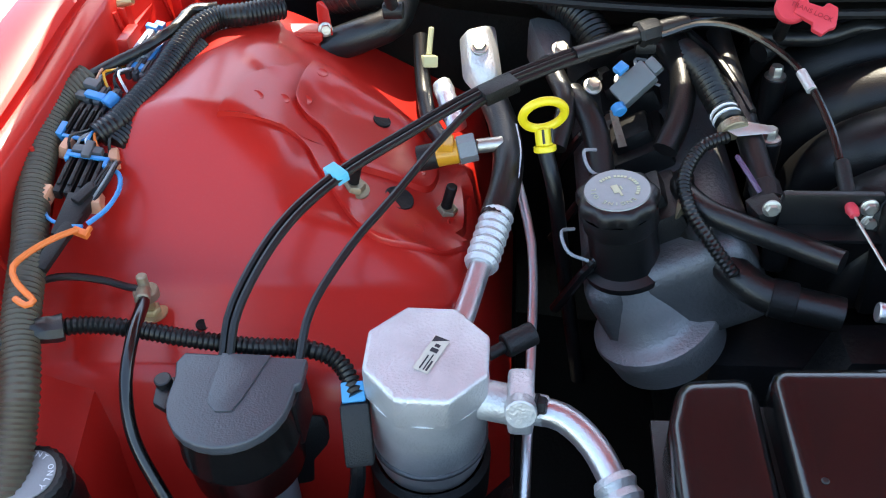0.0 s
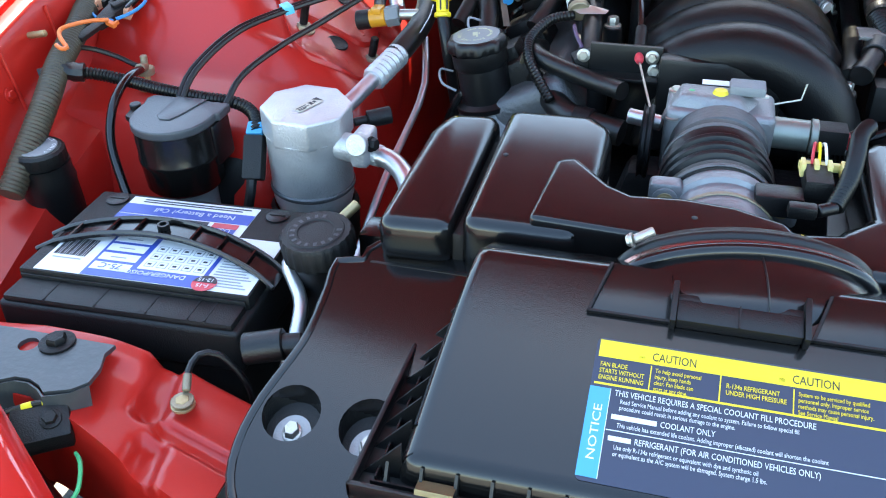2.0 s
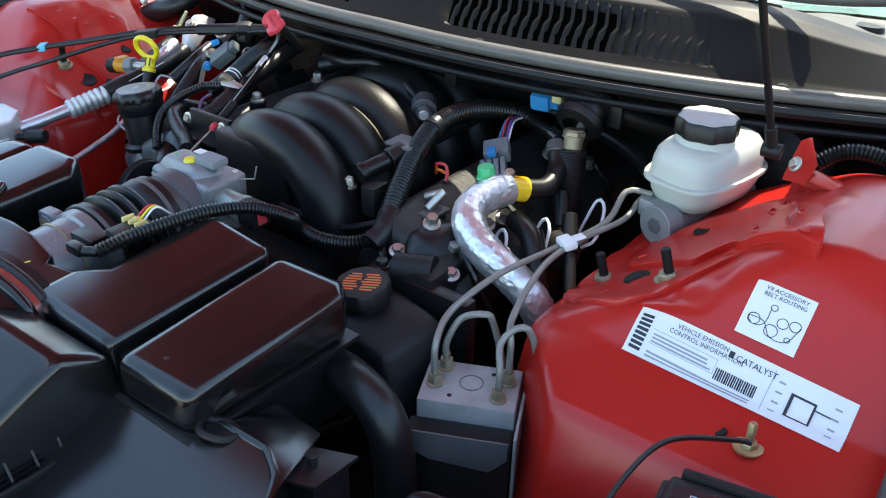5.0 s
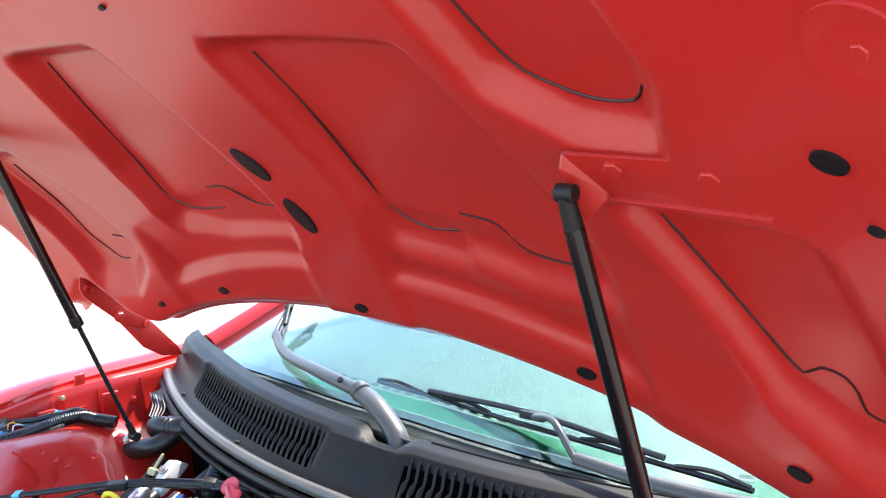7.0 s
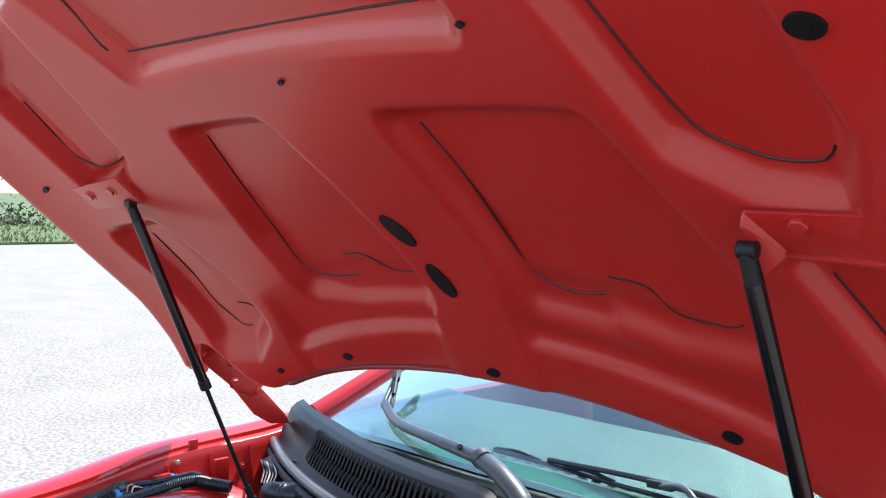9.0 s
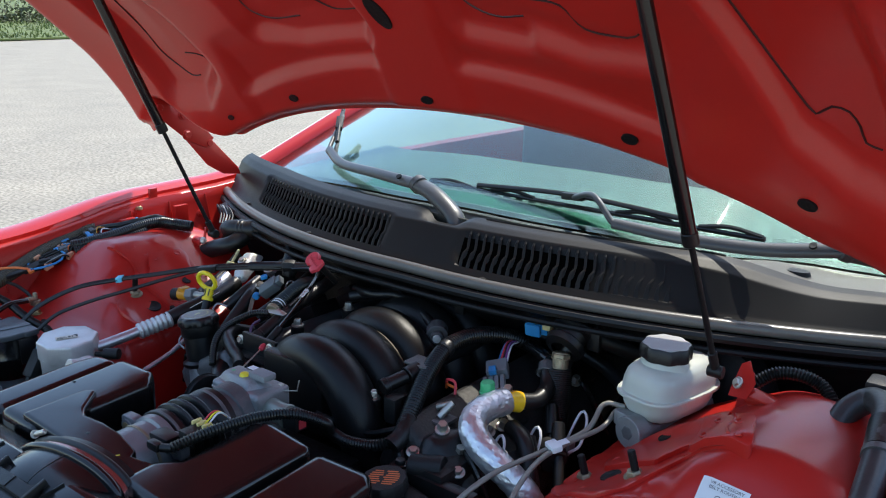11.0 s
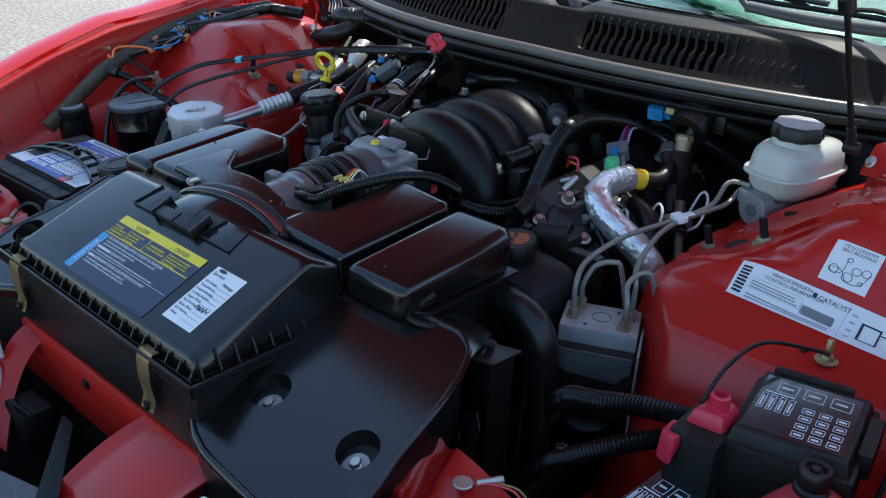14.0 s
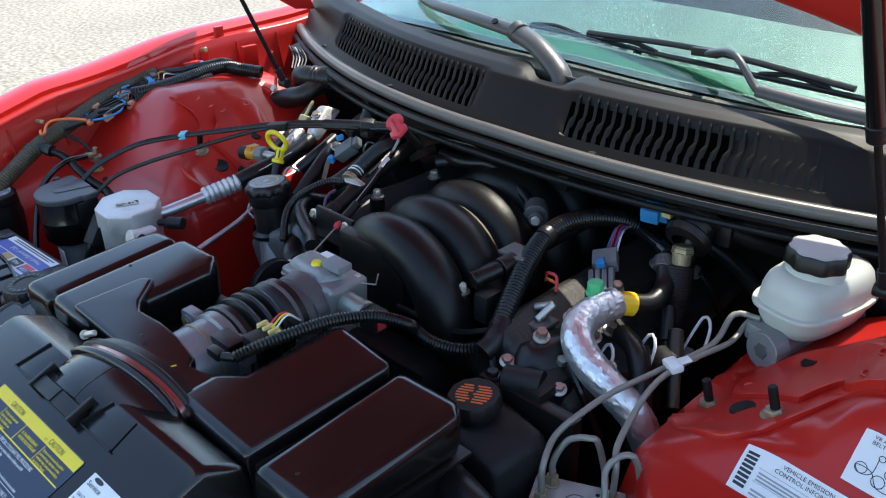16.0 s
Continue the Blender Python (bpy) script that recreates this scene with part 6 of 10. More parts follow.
def build_oil_cap():
    t = thing("oil_filler_cap", "black ribbed oil filler cap with printed ring", "oil cap")
    m = axis((-0.3105, 0.502, 0.791), (-0.318, 0.500, 0.86))
    part("grip", move(lathe([(0.032, 0.0), (0.0345, 0.003), (0.0345, 0.011), (0.0325, 0.0145), (0.0295, 0.0165), (0, 0.0165)], 72, 9, 0.045), m), BLACK, t)
    # pale grey puts the sky's reflection into the colour of the black top
    part("disc", move(lathe([(0.0282, 0.0165), (0.0276, 0.0178), (0, 0.0178)], 40), m), mat("sky_reflection_grey", (0.20, 0.21, 0.215), 0.28, vary=0.12), t)
    face = m @ pose(0, 0, 0.0182)
    for k, c in enumerate("ENGINE OIL"):
        a = 25 - 15 * k
        if c != " ":
            words("print", c, 0.0062, face @ pose(0.0178 * math.cos(radians(a)), 0.0178 * math.sin(radians(a)), 0, 0, 0, a - 90), CAP_INK, t, "CENTER")
    part("symbol", move(bars([(-0.006, 0.005, -0.004, 0.002), (0.005, 0.010, 0.0, 0.002), (-0.003, 0.002, 0.003, 0.0045)]), face), CAP_INK, t, smooth=0)
    for k in range(16):
        a = radians(50 + 9.5 * k + 6 * (k // 4))
        part("print_bar", move(bars([(-0.0011, 0.0011, -0.0015, 0.0015)]), face @ pose(0.0178 * math.cos(a), 0.0178 * math.sin(a), 0, 0, 0, math.degrees(a) - 90)), CAP_INK, t, smooth=0)


build_oil_cap()


def build_dipstick():
    t = thing("oil_dipstick", "yellow ring-handled dipstick in a black tube", "dipstick")
    c = Vector((-0.374, 0.570, 0.840))
    flat = Vector((0.0, -0.3, 0.95)).normalized()
    side = flat.cross(Vector((0.2, -0.93, -0.3))).normalized()
    up = Vector((-0.12, 0.42, 0.9)).normalized()
    pts = [c + (side * math.cos(a) * 0.0190 + flat * math.sin(a) * 0.0175) for a in span(0, 2 * math.pi, 25)]
    part("ring", tube(pts, 0.0042, 10, 0.004), YELLOW, t)
    low = c - flat * 0.0175
    part("grip", join(cyl(low, low - up * 0.016, 0.008, 14), cyl(low - up * 0.016, low - up * 0.022, 0.0105, 14)), YELLOW, t)
    for s in (-1, 1):
        part("grip_slot", cyl(low - up * 0.002 + side * s * 0.004 + (Vector((0.4, -0.7, 0.55)) * 0.0085), low - up * 0.015 + side * s * 0.004 + (Vector((0.4, -0.7, 0.55)) * 0.0085), 0.0012, 6), INK, t)
    part("tube", tube([low - up * 0.02, low - up * 0.06 + Vector((0.005, 0, 0)), Vector((-0.35, 0.55, 0.68)), Vector((-0.33, 0.52, 0.55))], 0.0075, 10, 0.01), BLACK, t)


build_dipstick()


# ---- left side of the bay ----
def build_accumulator():
    t = thing("accumulator", "cast aluminium refrigerant accumulator with octagonal top", "accumulator")
    c = Vector((-0.462, 0.341, 0.0))
    lean = pose(c.x, c.y, 0.775, 2.5, 2, 0)
    oct_ = [(0.0505 * math.cos(radians(22.5 + 45 * k)), 0.0505 * math.sin(radians(22.5 + 45 * k))) for k in range(8)]
    part("octagon_top", move(prism(oct_, -0.034, 0.0, 0.004, 3), lean), ALU, t)
    part("can", move(lathe([(0.0, -0.13), (0.036, -0.13), (0.043, -0.122), (0.046, -0.11), (0.047, -0.034), (0.0475, -0.03), (0, -0.03)], 40), lean), ALU, t)
    part("weld_bead", move(lathe([(0.0465, -0.1), (0.0482, -0.098), (0.0482, -0.095), (0.0465, -0.093)], 40), lean), ALU_DULL, t)
    part("rubber_mount", move(lathe([(0, -0.17), (0.05, -0.17), (0.051, -0.125), (0.046, -0.12)], 32), lean), BLACK_MATT, t)
    m = lean @ pose(0.004, -0.003, 0.0008, 0, 0, 66)
    lab = part("paper_label", move(sheet(0.036, 0.0125, 0.0008), m @ pose(-0.018, -0.006, 0)), mat("yellowed_label", (0.55, 0.52, 0.42), 0.5, vary=0.08), t, "small yellowed paper label")
    part("print_bars", move(bars([(-0.016, -0.002, 0.001, 0.0022), (-0.016, 0.0, -0.002, -0.001), (-0.016, -0.006, -0.0045, -0.003), (0.002, 0.006, -0.003, 0.003), (0.0075, 0.0105, -0.002, 0.002)]), m @ pose(0, 0, 0.0004)), INK, lab, smooth=0)
    part("print_corner", move(prism([(0.0175, -0.0058), (0.0175, 0.006), (0.011, 0.006)], 0, 0.0002), m @ pose(0, 0, 0.0004)), INK, lab, smooth=0)
    # outlet pipe, crimped sleeve and hose to the bulkhead block
    part("outlet_pipe", tube([(-0.448, 0.372, 0.745), (-0.437, 0.41, 0.752), (-0.424, 0.468, 0.763)], 0.0095, 16, 0.01), ALU_PIPE, t)
    part("crimp", tube([(-0.427, 0.455, 0.760), (-0.420, 0.485, 0.766), (-0.413, 0.515, 0.772)], 0.0142, 18, corr=0.0085, amp=0.08), ALU, t, "crimped aluminium hose sleeve")
    part("suction_hose", tube([(-0.416, 0.508, 0.770), (-0.408, 0.54, 0.780), (-0.405, 0.58, 0.787), (-0.411, 0.63, 0.793), (-0.424, 0.675, 0.80)], 0.0145, 16, 0.01), RUBBER, t)
    part("hose_print", tube([(-0.3955, 0.545, 0.789), (-0.3935, 0.58, 0.797), (-0.398, 0.615, 0.802)], 0.0009, 5, 0.01), WHITE_INK, t)
    part("bulkhead_block", hull([(-0.455, 0.70, 0.80), (-0.41, 0.69, 0.80), (-0.46, 0.74, 0.83), (-0.42, 0.75, 0.84), (-0.445, 0.69, 0.825), (-0.42, 0.685, 0.825), (-0.45, 0.72, 0.85), (-0.43, 0.725, 0.852), (-0.43, 0.67, 0.79)], 0.006, 3), ALU, t)
    part("block_bolt", bolt((-0.436, 0.703, 0.838), 0.007, 0.006, (0, -0.5, 1), 1.3), STEEL, t)
    # side union towards the compressor line
    part("union", join(cyl((-0.425, 0.332, 0.735), (-0.398, 0.328, 0.733), 0.0155, 20), cyl((-0.40, 0.328, 0.733), (-0.372, 0.325, 0.73), 0.012, 18)), ALU, t)
    part("union_block", join(box(-0.402, -0.382, 0.306, 0.345, 0.722, 0.758, 0.006, 3), cyl((-0.392, 0.315, 0.748), (-0.392, 0.302, 0.752), 0.012, 16)), ALU, t)
    part("union_bolt", bolt((-0.381, 0.316, 0.748), 0.007, 0.008, (1, -0.2, 0.1), 1.2), DARK, t)
    part("line", tube([(-0.385, 0.326, 0.731), (-0.36, 0.320, 0.729), (-0.338, 0.300, 0.722), (-0.322, 0.270, 0.712)], 0.011, 16, 0.008), ALU_PIPE, t)
    part("line_crimp", tube([(-0.326, 0.278, 0.714), (-0.317, 0.258, 0.707), (-0.309, 0.238, 0.70)], 0.0155, 18, corr=0.011, amp=0.08), ALU, t)
    part("service_valve", join(cyl((-0.418, 0.365, 0.747), (-0.405, 0.374, 0.748), 0.005, 10), cyl((-0.405, 0.374, 0.748), (-0.382, 0.388, 0.750), 0.010, 14)), BLACK_MATT, t, "black ribbed service port cap")
    part("lower_line", tube([(-0.398, 0.575, 0.772), (-0.386, 0.535, 0.745), (-0.381, 0.49, 0.722), (-0.385, 0.36, 0.68), (-0.39, 0.25, 0.62)], 0.0045, 12, 0.02), ALU_PIPE, t)


build_accumulator()


SERVO_GREY = mat("dark_grey_plastic", (0.05, 0.056, 0.062), 0.3, vary=0.15, scale=20, bump=0.04, fine=600)


def build_servo():
    t = thing("cruise_servo", "black cruise control canister with three cables", "cruise control servo")
    c = (-0.604, 0.302)
    poly = [(0.046 * math.cos(radians(a)), 0.046 * math.sin(radians(a))) for a in range(180, 361, 15)] + [(0.046, 0.012), (0.050, 0.014), (0.050, 0.038), (-0.046, 0.038), (-0.050, 0.028), (-0.046, 0.014)]
    lean = pose(c[0], c[1], 0.766, 3, 0, -2)
    part("lid", move(prism(poly, -0.010, 0.0, 0.004, 3), lean), SERVO_GREY, t, "dark grey lid")
    part("canister", move(lathe([(0, -0.085), (0.040, -0.085), (0.044, -0.08), (0.045, -0.05), (0.0462, -0.048), (0.0462, -0.044), (0.045, -0.042), (0.045, -0.01), (0, -0.01)], 40), lean), BLACK_SATIN, t)
    part("cable_shelf", move(box(-0.044, 0.048, 0.0, 0.036, -0.06, -0.01, 0.005), lean), BLACK, t)
    part("lid_tongue", move(prism([(-0.016, 0.038), (-0.014, -0.008), (-0.006, -0.016), (0.006, -0.015), (0.011, -0.004), (0.022, 0.038)], 0.0, 0.0014, 0.0006), lean), SERVO_GREY, t)
    part("motor", move(lathe([(0, -0.15), (0.03, -0.15), (0.032, -0.08), (0, -0.08)], 28), lean), GREY_PL, t)
    part("motor_label", move(box(0.004, 0.024, -0.0335, -0.0315, -0.13, -0.095, 0), lean), PAPER, t)
    part("ear", move(join(prism([(-0.046, 0.02), (-0.062, 0.016), (-0.058, -0.006), (-0.046, -0.012)], -0.013, -0.006, 0.002), cyl((-0.055, 0.012, -0.014), (-0.055, 0.012, 0.0), 0.0065, 14)), lean), BLACK, t)
    part("bracket", hull([(-0.62, 0.31, 0.63), (-0.54, 0.33, 0.63), (-0.62, 0.37, 0.66), (-0.54, 0.37, 0.66), (-0.58, 0.34, 0.70), (-0.55, 0.34, 0.70)], 0.004), BLACK_MATT, t)


build_servo()


def build_cables():
    t = thing("control_cables", "three thin black control cables across the tower", "cables")
    a = [(-0.620, 0.338, 0.762), (-0.616, 0.375, 0.788), (-0.592, 0.435, 0.813), (-0.557, 0.495, 0.822), (-0.50, 0.55, 0.833), (-0.43, 0.604, 0.848), (-0.36, 0.645, 0.858), (-0.288, 0.685, 0.862)]
    for k, d in enumerate((0.0, 0.0075)):
        part("cable", tube([(x + d * 0.9, y - d * 0.5, z) for x, y, z in a], 0.0034, 8, 0.01), BLACK, t)
    b = [(-0.560, 0.338, 0.762), (-0.554, 0.375, 0.785), (-0.53, 0.43, 0.802), (-0.50, 0.48, 0.815), (-0.462, 0.545, 0.832), (-0.425, 0.592, 0.844), (-0.355, 0.636, 0.854), (-0.285, 0.672, 0.86)]
    part("cable", tube(b, 0.0036, 8, 0.01), BLACK, t)
    part("tape_flag", move(box(-0.011, 0.011, -0.006, 0.006, -0.004, 0.005, 0.001), axis((-0.551, 0.502, 0.823), (-0.50, 0.55, 0.833)) @ pose(0, 0, 0, 90, 0, 0)), SKYBLUE, t, "light blue tape flag")
    part("clip", move(box(-0.018, 0.018, -0.010, 0.010, -0.007, 0.006, 0.002), pose(-0.415, 0.604, 0.847, 0, -8, 32)), BLACK_MATT, t)
    part("sheath", tube([(-0.345, 0.648, 0.857), (-0.28, 0.68, 0.863), (-0.235, 0.70, 0.865)], 0.0085, 12, 0.02), BLACK, t)
    part("collar", join(move(lathe([(0.010, 0), (0.0125, 0.003), (0.0125, 0.02), (0.010, 0.024)], 16, 8, 0.05), axis((-0.285, 0.678, 0.862), (-0.24, 0.70, 0.865))), box(-0.285, -0.265, 0.672, 0.69, 0.845, 0.856, 0.003)), BLACK_MATT, t)
    part("onward_cable", tube([(-0.24, 0.70, 0.865), (-0.16, 0.73, 0.862), (-0.05, 0.76, 0.855), (0.08, 0.775, 0.852), (0.25, 0.80, 0.848), (0.45, 0.86, 0.845)], 0.0055, 10, 0.02), BLACK_SATIN, t)
    part("throttle_cable", tube([(-0.262, 0.678, 0.862), (-0.222, 0.690, 0.868), (-0.185, 0.668, 0.87), (-0.150, 0.615, 0.862), (-0.132, 0.56, 0.84), (-0.125, 0.508, 0.812)], 0.0034, 8, 0.008), BLACK_SATIN, t)
    part("bright_ferrule", tube([(-0.148, 0.608, 0.861), (-0.142, 0.588, 0.854)], 0.0046, 10, 0.01), ALU, t)
    part("cable_end_sleeve", cyl((-0.126, 0.526, 0.822), (-0.124, 0.496, 0.805), 0.0065, 12), BLACK_MATT, t)
    part("red_bead", move(lathe([(0, -0.008), (0.004, -0.006), (0.0055, 0), (0.004, 0.006), (0, 0.008)], 14), axis((-0.123, 0.486, 0.801), (-0.112, 0.43, 0.785))), TAG, t, "small red cable bead")
    part("bare_wire", cyl((-0.123, 0.484, 0.800), (-0.098, 0.39, 0.775), 0.0013, 6), STEEL, t)


build_cables()


def build_red_tag():
    t = thing("red_tag", "red plastic connector lock with moulded words", "connector lock")
    m = pose(-0.148, 0.628, 0.907, 38, 14, -26)
    lever = [(-0.010, -0.0065), (0.008, -0.0085), (0.010, -0.014), (0.020, -0.015), (0.023, -0.008), (0.027, -0.004), (0.024, 0.006), (0.021, 0.013), (0.012, 0.014), (0.009, 0.008), (-0.010, 0.0065)]
    part("lever", move(prism(lever, -0.001, 0.006, 0.0015), m), TAG, t)
    part("dial", move(lathe([(0, -0.006), (0.013, -0.006), (0.0145, -0.004), (0.0145, 0.001), (0.013, 0.003), (0, 0.003)], 30), m @ pose(-0.0135, 0, 0)), TAG, t)
    words("moulded_words", "TRANS LOCK", 0.0062, m @ pose(0.003, -0.002, 0.0062), mat("dark_red_ink", (0.3, 0.01, 0.02), 0.5), t, "CENTER")
    part("stalk", cyl(m @ Vector((-0.0135, 0, -0.004)), m @ Vector((-0.0135, 0.004, -0.07)), 0.006, 12), BLACK, t)


build_red_tag()


def build_battery():
    t = thing("car_battery", "black car battery with blue and white label", "battery")
    m = pose(-0.529, 0.134, -0.004, 0, 0, 2.5)
    part("case", move(join(box(-0.112, 0.112, -0.088, 0.090, 0.52, 0.655, 0.006), box(-0.118, 0.118, -0.092, 0.094, 0.655, 0.700, 0.006, 3)), m), BLACK_MATT, t)
    part("top_deck", move(box(-0.115, 0.115, -0.058, 0.090, 0.698, 0.714, 0.003), m), BLACK_MATT, t)
    for x in (-0.07, -0.02, 0.03, 0.07):
        part("lid_groove", move(box(x - 0.0008, x + 0.0008, -0.089, -0.060, 0.7063, 0.7069, 0), m), DARK, t)
    part("lid_step", move(box(-0.112, 0.112, -0.0605, -0.0585, 0.70, 0.7095, 0.0006), m), BLACK_MATT, t)
    part("front_lid", move(box(-0.112, 0.112, -0.090, -0.0595, 0.698, 0.7065, 0.004), m), BLACK_MATT, t)
    part("lid_notch", move(box(0.085, 0.087, -0.089, -0.060, 0.7063, 0.7068, 0), m), DARK, t)
    for x in (-0.09, 0.088):
        part("vent_plug", move(join(lathe([(0.012, 0), (0.012, 0.0015), (0.0105, 0.002), (0, 0.002)], 20), box(-0.008, 0.008, -0.001, 0.001, 0.002, 0.0028, 0)), m @ pose(x, 0.075, 0.714)), BLACK, t)
    lab = part("label_sheet", move(join(box(-0.100, 0.113, -0.056, 0.030, 0.7140, 0.7145, 0), box(-0.075, 0.066, 0.030, 0.084, 0.7140, 0.7145, 0)), m), PAPER, t, "white and blue printed battery label")
    top = m @ pose(0, 0, 0.7147)

    def ink(rows, material, dz=0.0):
        for group in ([[r] for r in rows] if len(rows) < 5 else [rows]):
            part("print", move(bars(group), top @ pose(0, 0, dz)), material, lab, smooth=0)

    def turned(text, size, x, y, material):
        # the label is read from the windscreen side
        words("print", text, size, top @ pose(x, y, 0.0007, 0, 0, 180), material, lab, "CENTER")

    # upper strip
    ink([(-0.075, 0.066, 0.052, 0.070), (-0.075, -0.030, 0.034, 0.0505)], BLUE_LABEL)
    ink([(-0.060, 0.058, 0.0785, 0.0805), (-0.060, 0.05, 0.0745, 0.0763)], INK)
    turned("Need a Battery? Call", 0.0105, 0.004, 0.065, WHITE_INK)
    ink([(-0.028, -0.006, 0.034, 0.050)], mat("photo_print", (0.5, 0.33, 0.12), 0.5, vary=0.4, scale=200), 0.0001)
    ink([(0.0, 0.026, 0.034, 0.050)], INK, 0.0001)
    ink([(0.031, 0.058, 0.042, 0.0505)], TAG, 0.0001)
    ink([(0.031, 0.058, 0.033, 0.0415)], BLUE_LABEL, 0.0001)
    turned("FREE", 0.009, 0.013, 0.045, WHITE_INK)
    turned("USA", 0.010, 0.0445, 0.041, WHITE_INK)
    # lower field: bar code, figures, a panel of small signs and a block of small print
    ink([(-0.052, 0.066, -0.056, 0.028)], BLUE_LABEL)
    ink([(-0.096 + 0.0021 * k, -0.0948 + 0.0021 * k + 0.0006 * (k % 3 == 0), -0.030, -0.002) for k in range(16)], INK)
    ink([(-0.094, -0.064, -0.0355, -0.034), (-0.09, -0.07, 0.004, 0.0055)], GREY_INK)
    ink([(-0.049, -0.010, -0.046 + 0.0155 * k, -0.0345 + 0.0155 * k) for k in range(4)] + [(-0.004, 0.062, -0.038, 0.024)], PAPER, 0.0002)
    turned("75-C", 0.0115, -0.030, -0.036, BLUE_LABEL)
    ink([(-0.038, -0.022, -0.026 + 0.0155 * k, -0.0245 + 0.0155 * k) for k in range(3)], GREY_INK, 0.0004)
    turned("DANGER/POISON", 0.0085, 0.014, -0.0415, WHITE_INK)
    ink([(0.000 + 0.0125 * i, 0.0095 + 0.0125 * i, -0.034 + 0.0125 * j, -0.025 + 0.0125 * j) for i in range(5) for j in range(3)], GREY_INK, 0.0004)
    ink([(0.0008 + 0.0125 * i, 0.0087 + 0.0125 * i, -0.0332 + 0.0125 * j, -0.0258 + 0.0125 * j) for i in range(5) for j in range(3)], PAPER, 0.0006)
    ink([(0.0025 + 0.0125 * i, 0.0065 + 0.0125 * i, -0.031 + 0.0125 * j, -0.0285 + 0.0125 * j) for i in range(5) for j in range(3)], INK, 0.0008)
    ink([(0.070, 0.108 - 0.004 * (k % 3), -0.050 + 0.0042 * k, -0.0485 + 0.0042 * k) for k in range(14)], GREY_INK, 0.0002)
    disc = m @ pose(0.068, -0.048, 0.7151)
    part("round_sticker", move(lathe([(0, 0), (0.0115, 0), (0.0115, 0.0004), (0, 0.0004)], 24), disc), TAG, t)
    part("sticker_half", move(prism([(0.0113 * math.cos(radians(a)), 0.0113 * math.sin(radians(a))) for a in range(5, 176, 17)], 0.0004, 0.0007), disc), INK, t)
    words("sticker_print", "12-15", 0.0068, disc @ pose(0, 0.0068, 0.0009, 0, 0, 180), WHITE_INK, t, "CENTER")
    words("sticker_print", "F-15", 0.0068, disc @ pose(0, -0.0018, 0.0009, 0, 0, 180), WHITE_INK, t, "CENTER")

    # the ladder-like carrying strap bows across the label
    def strap(k, s):
        x = -0.122 + 0.25 * k
        return m @ Vector((x, 0.014 - 1.8 * (x + 0.015) ** 2 + 0.0135 * s, 0.708 + 0.018 * math.sin(math.pi * k) ** 0.6))

    st = part("carry_strap", grid(strap, span(0, 1, 34), span(-1, 1, 3), 0.0025), BLACK_SATIN, t, "glossy black carrying strap")
    for s in (-1, 1):
        part("strap_edge", tube([strap(k, s) + Vector((0, 0, 0.002)) for k in span(0, 1, 16)], 0.0024, 8, 0.02), BLACK_SATIN, st)
    for k in (0.12, 0.27, 0.38, 0.62, 0.74, 0.87):
        a, b = strap(k, -1), strap(k, 1)
        part("strap_rib", tube([a + Vector((0, 0, 0.002)), b + Vector((0, 0, 0.002))], 0.0017, 6, 0.01), BLACK_SATIN, st)
    part("strap_ring", move(lathe([(0.0035, 0), (0.0035, 0.005), (0.0058, 0.005), (0.0058, 0)], 18), Matrix.Translation(strap(0.48, 0)) @ pose(0, 0, 0.0008)), BLACK, st)
    return t


build_battery()


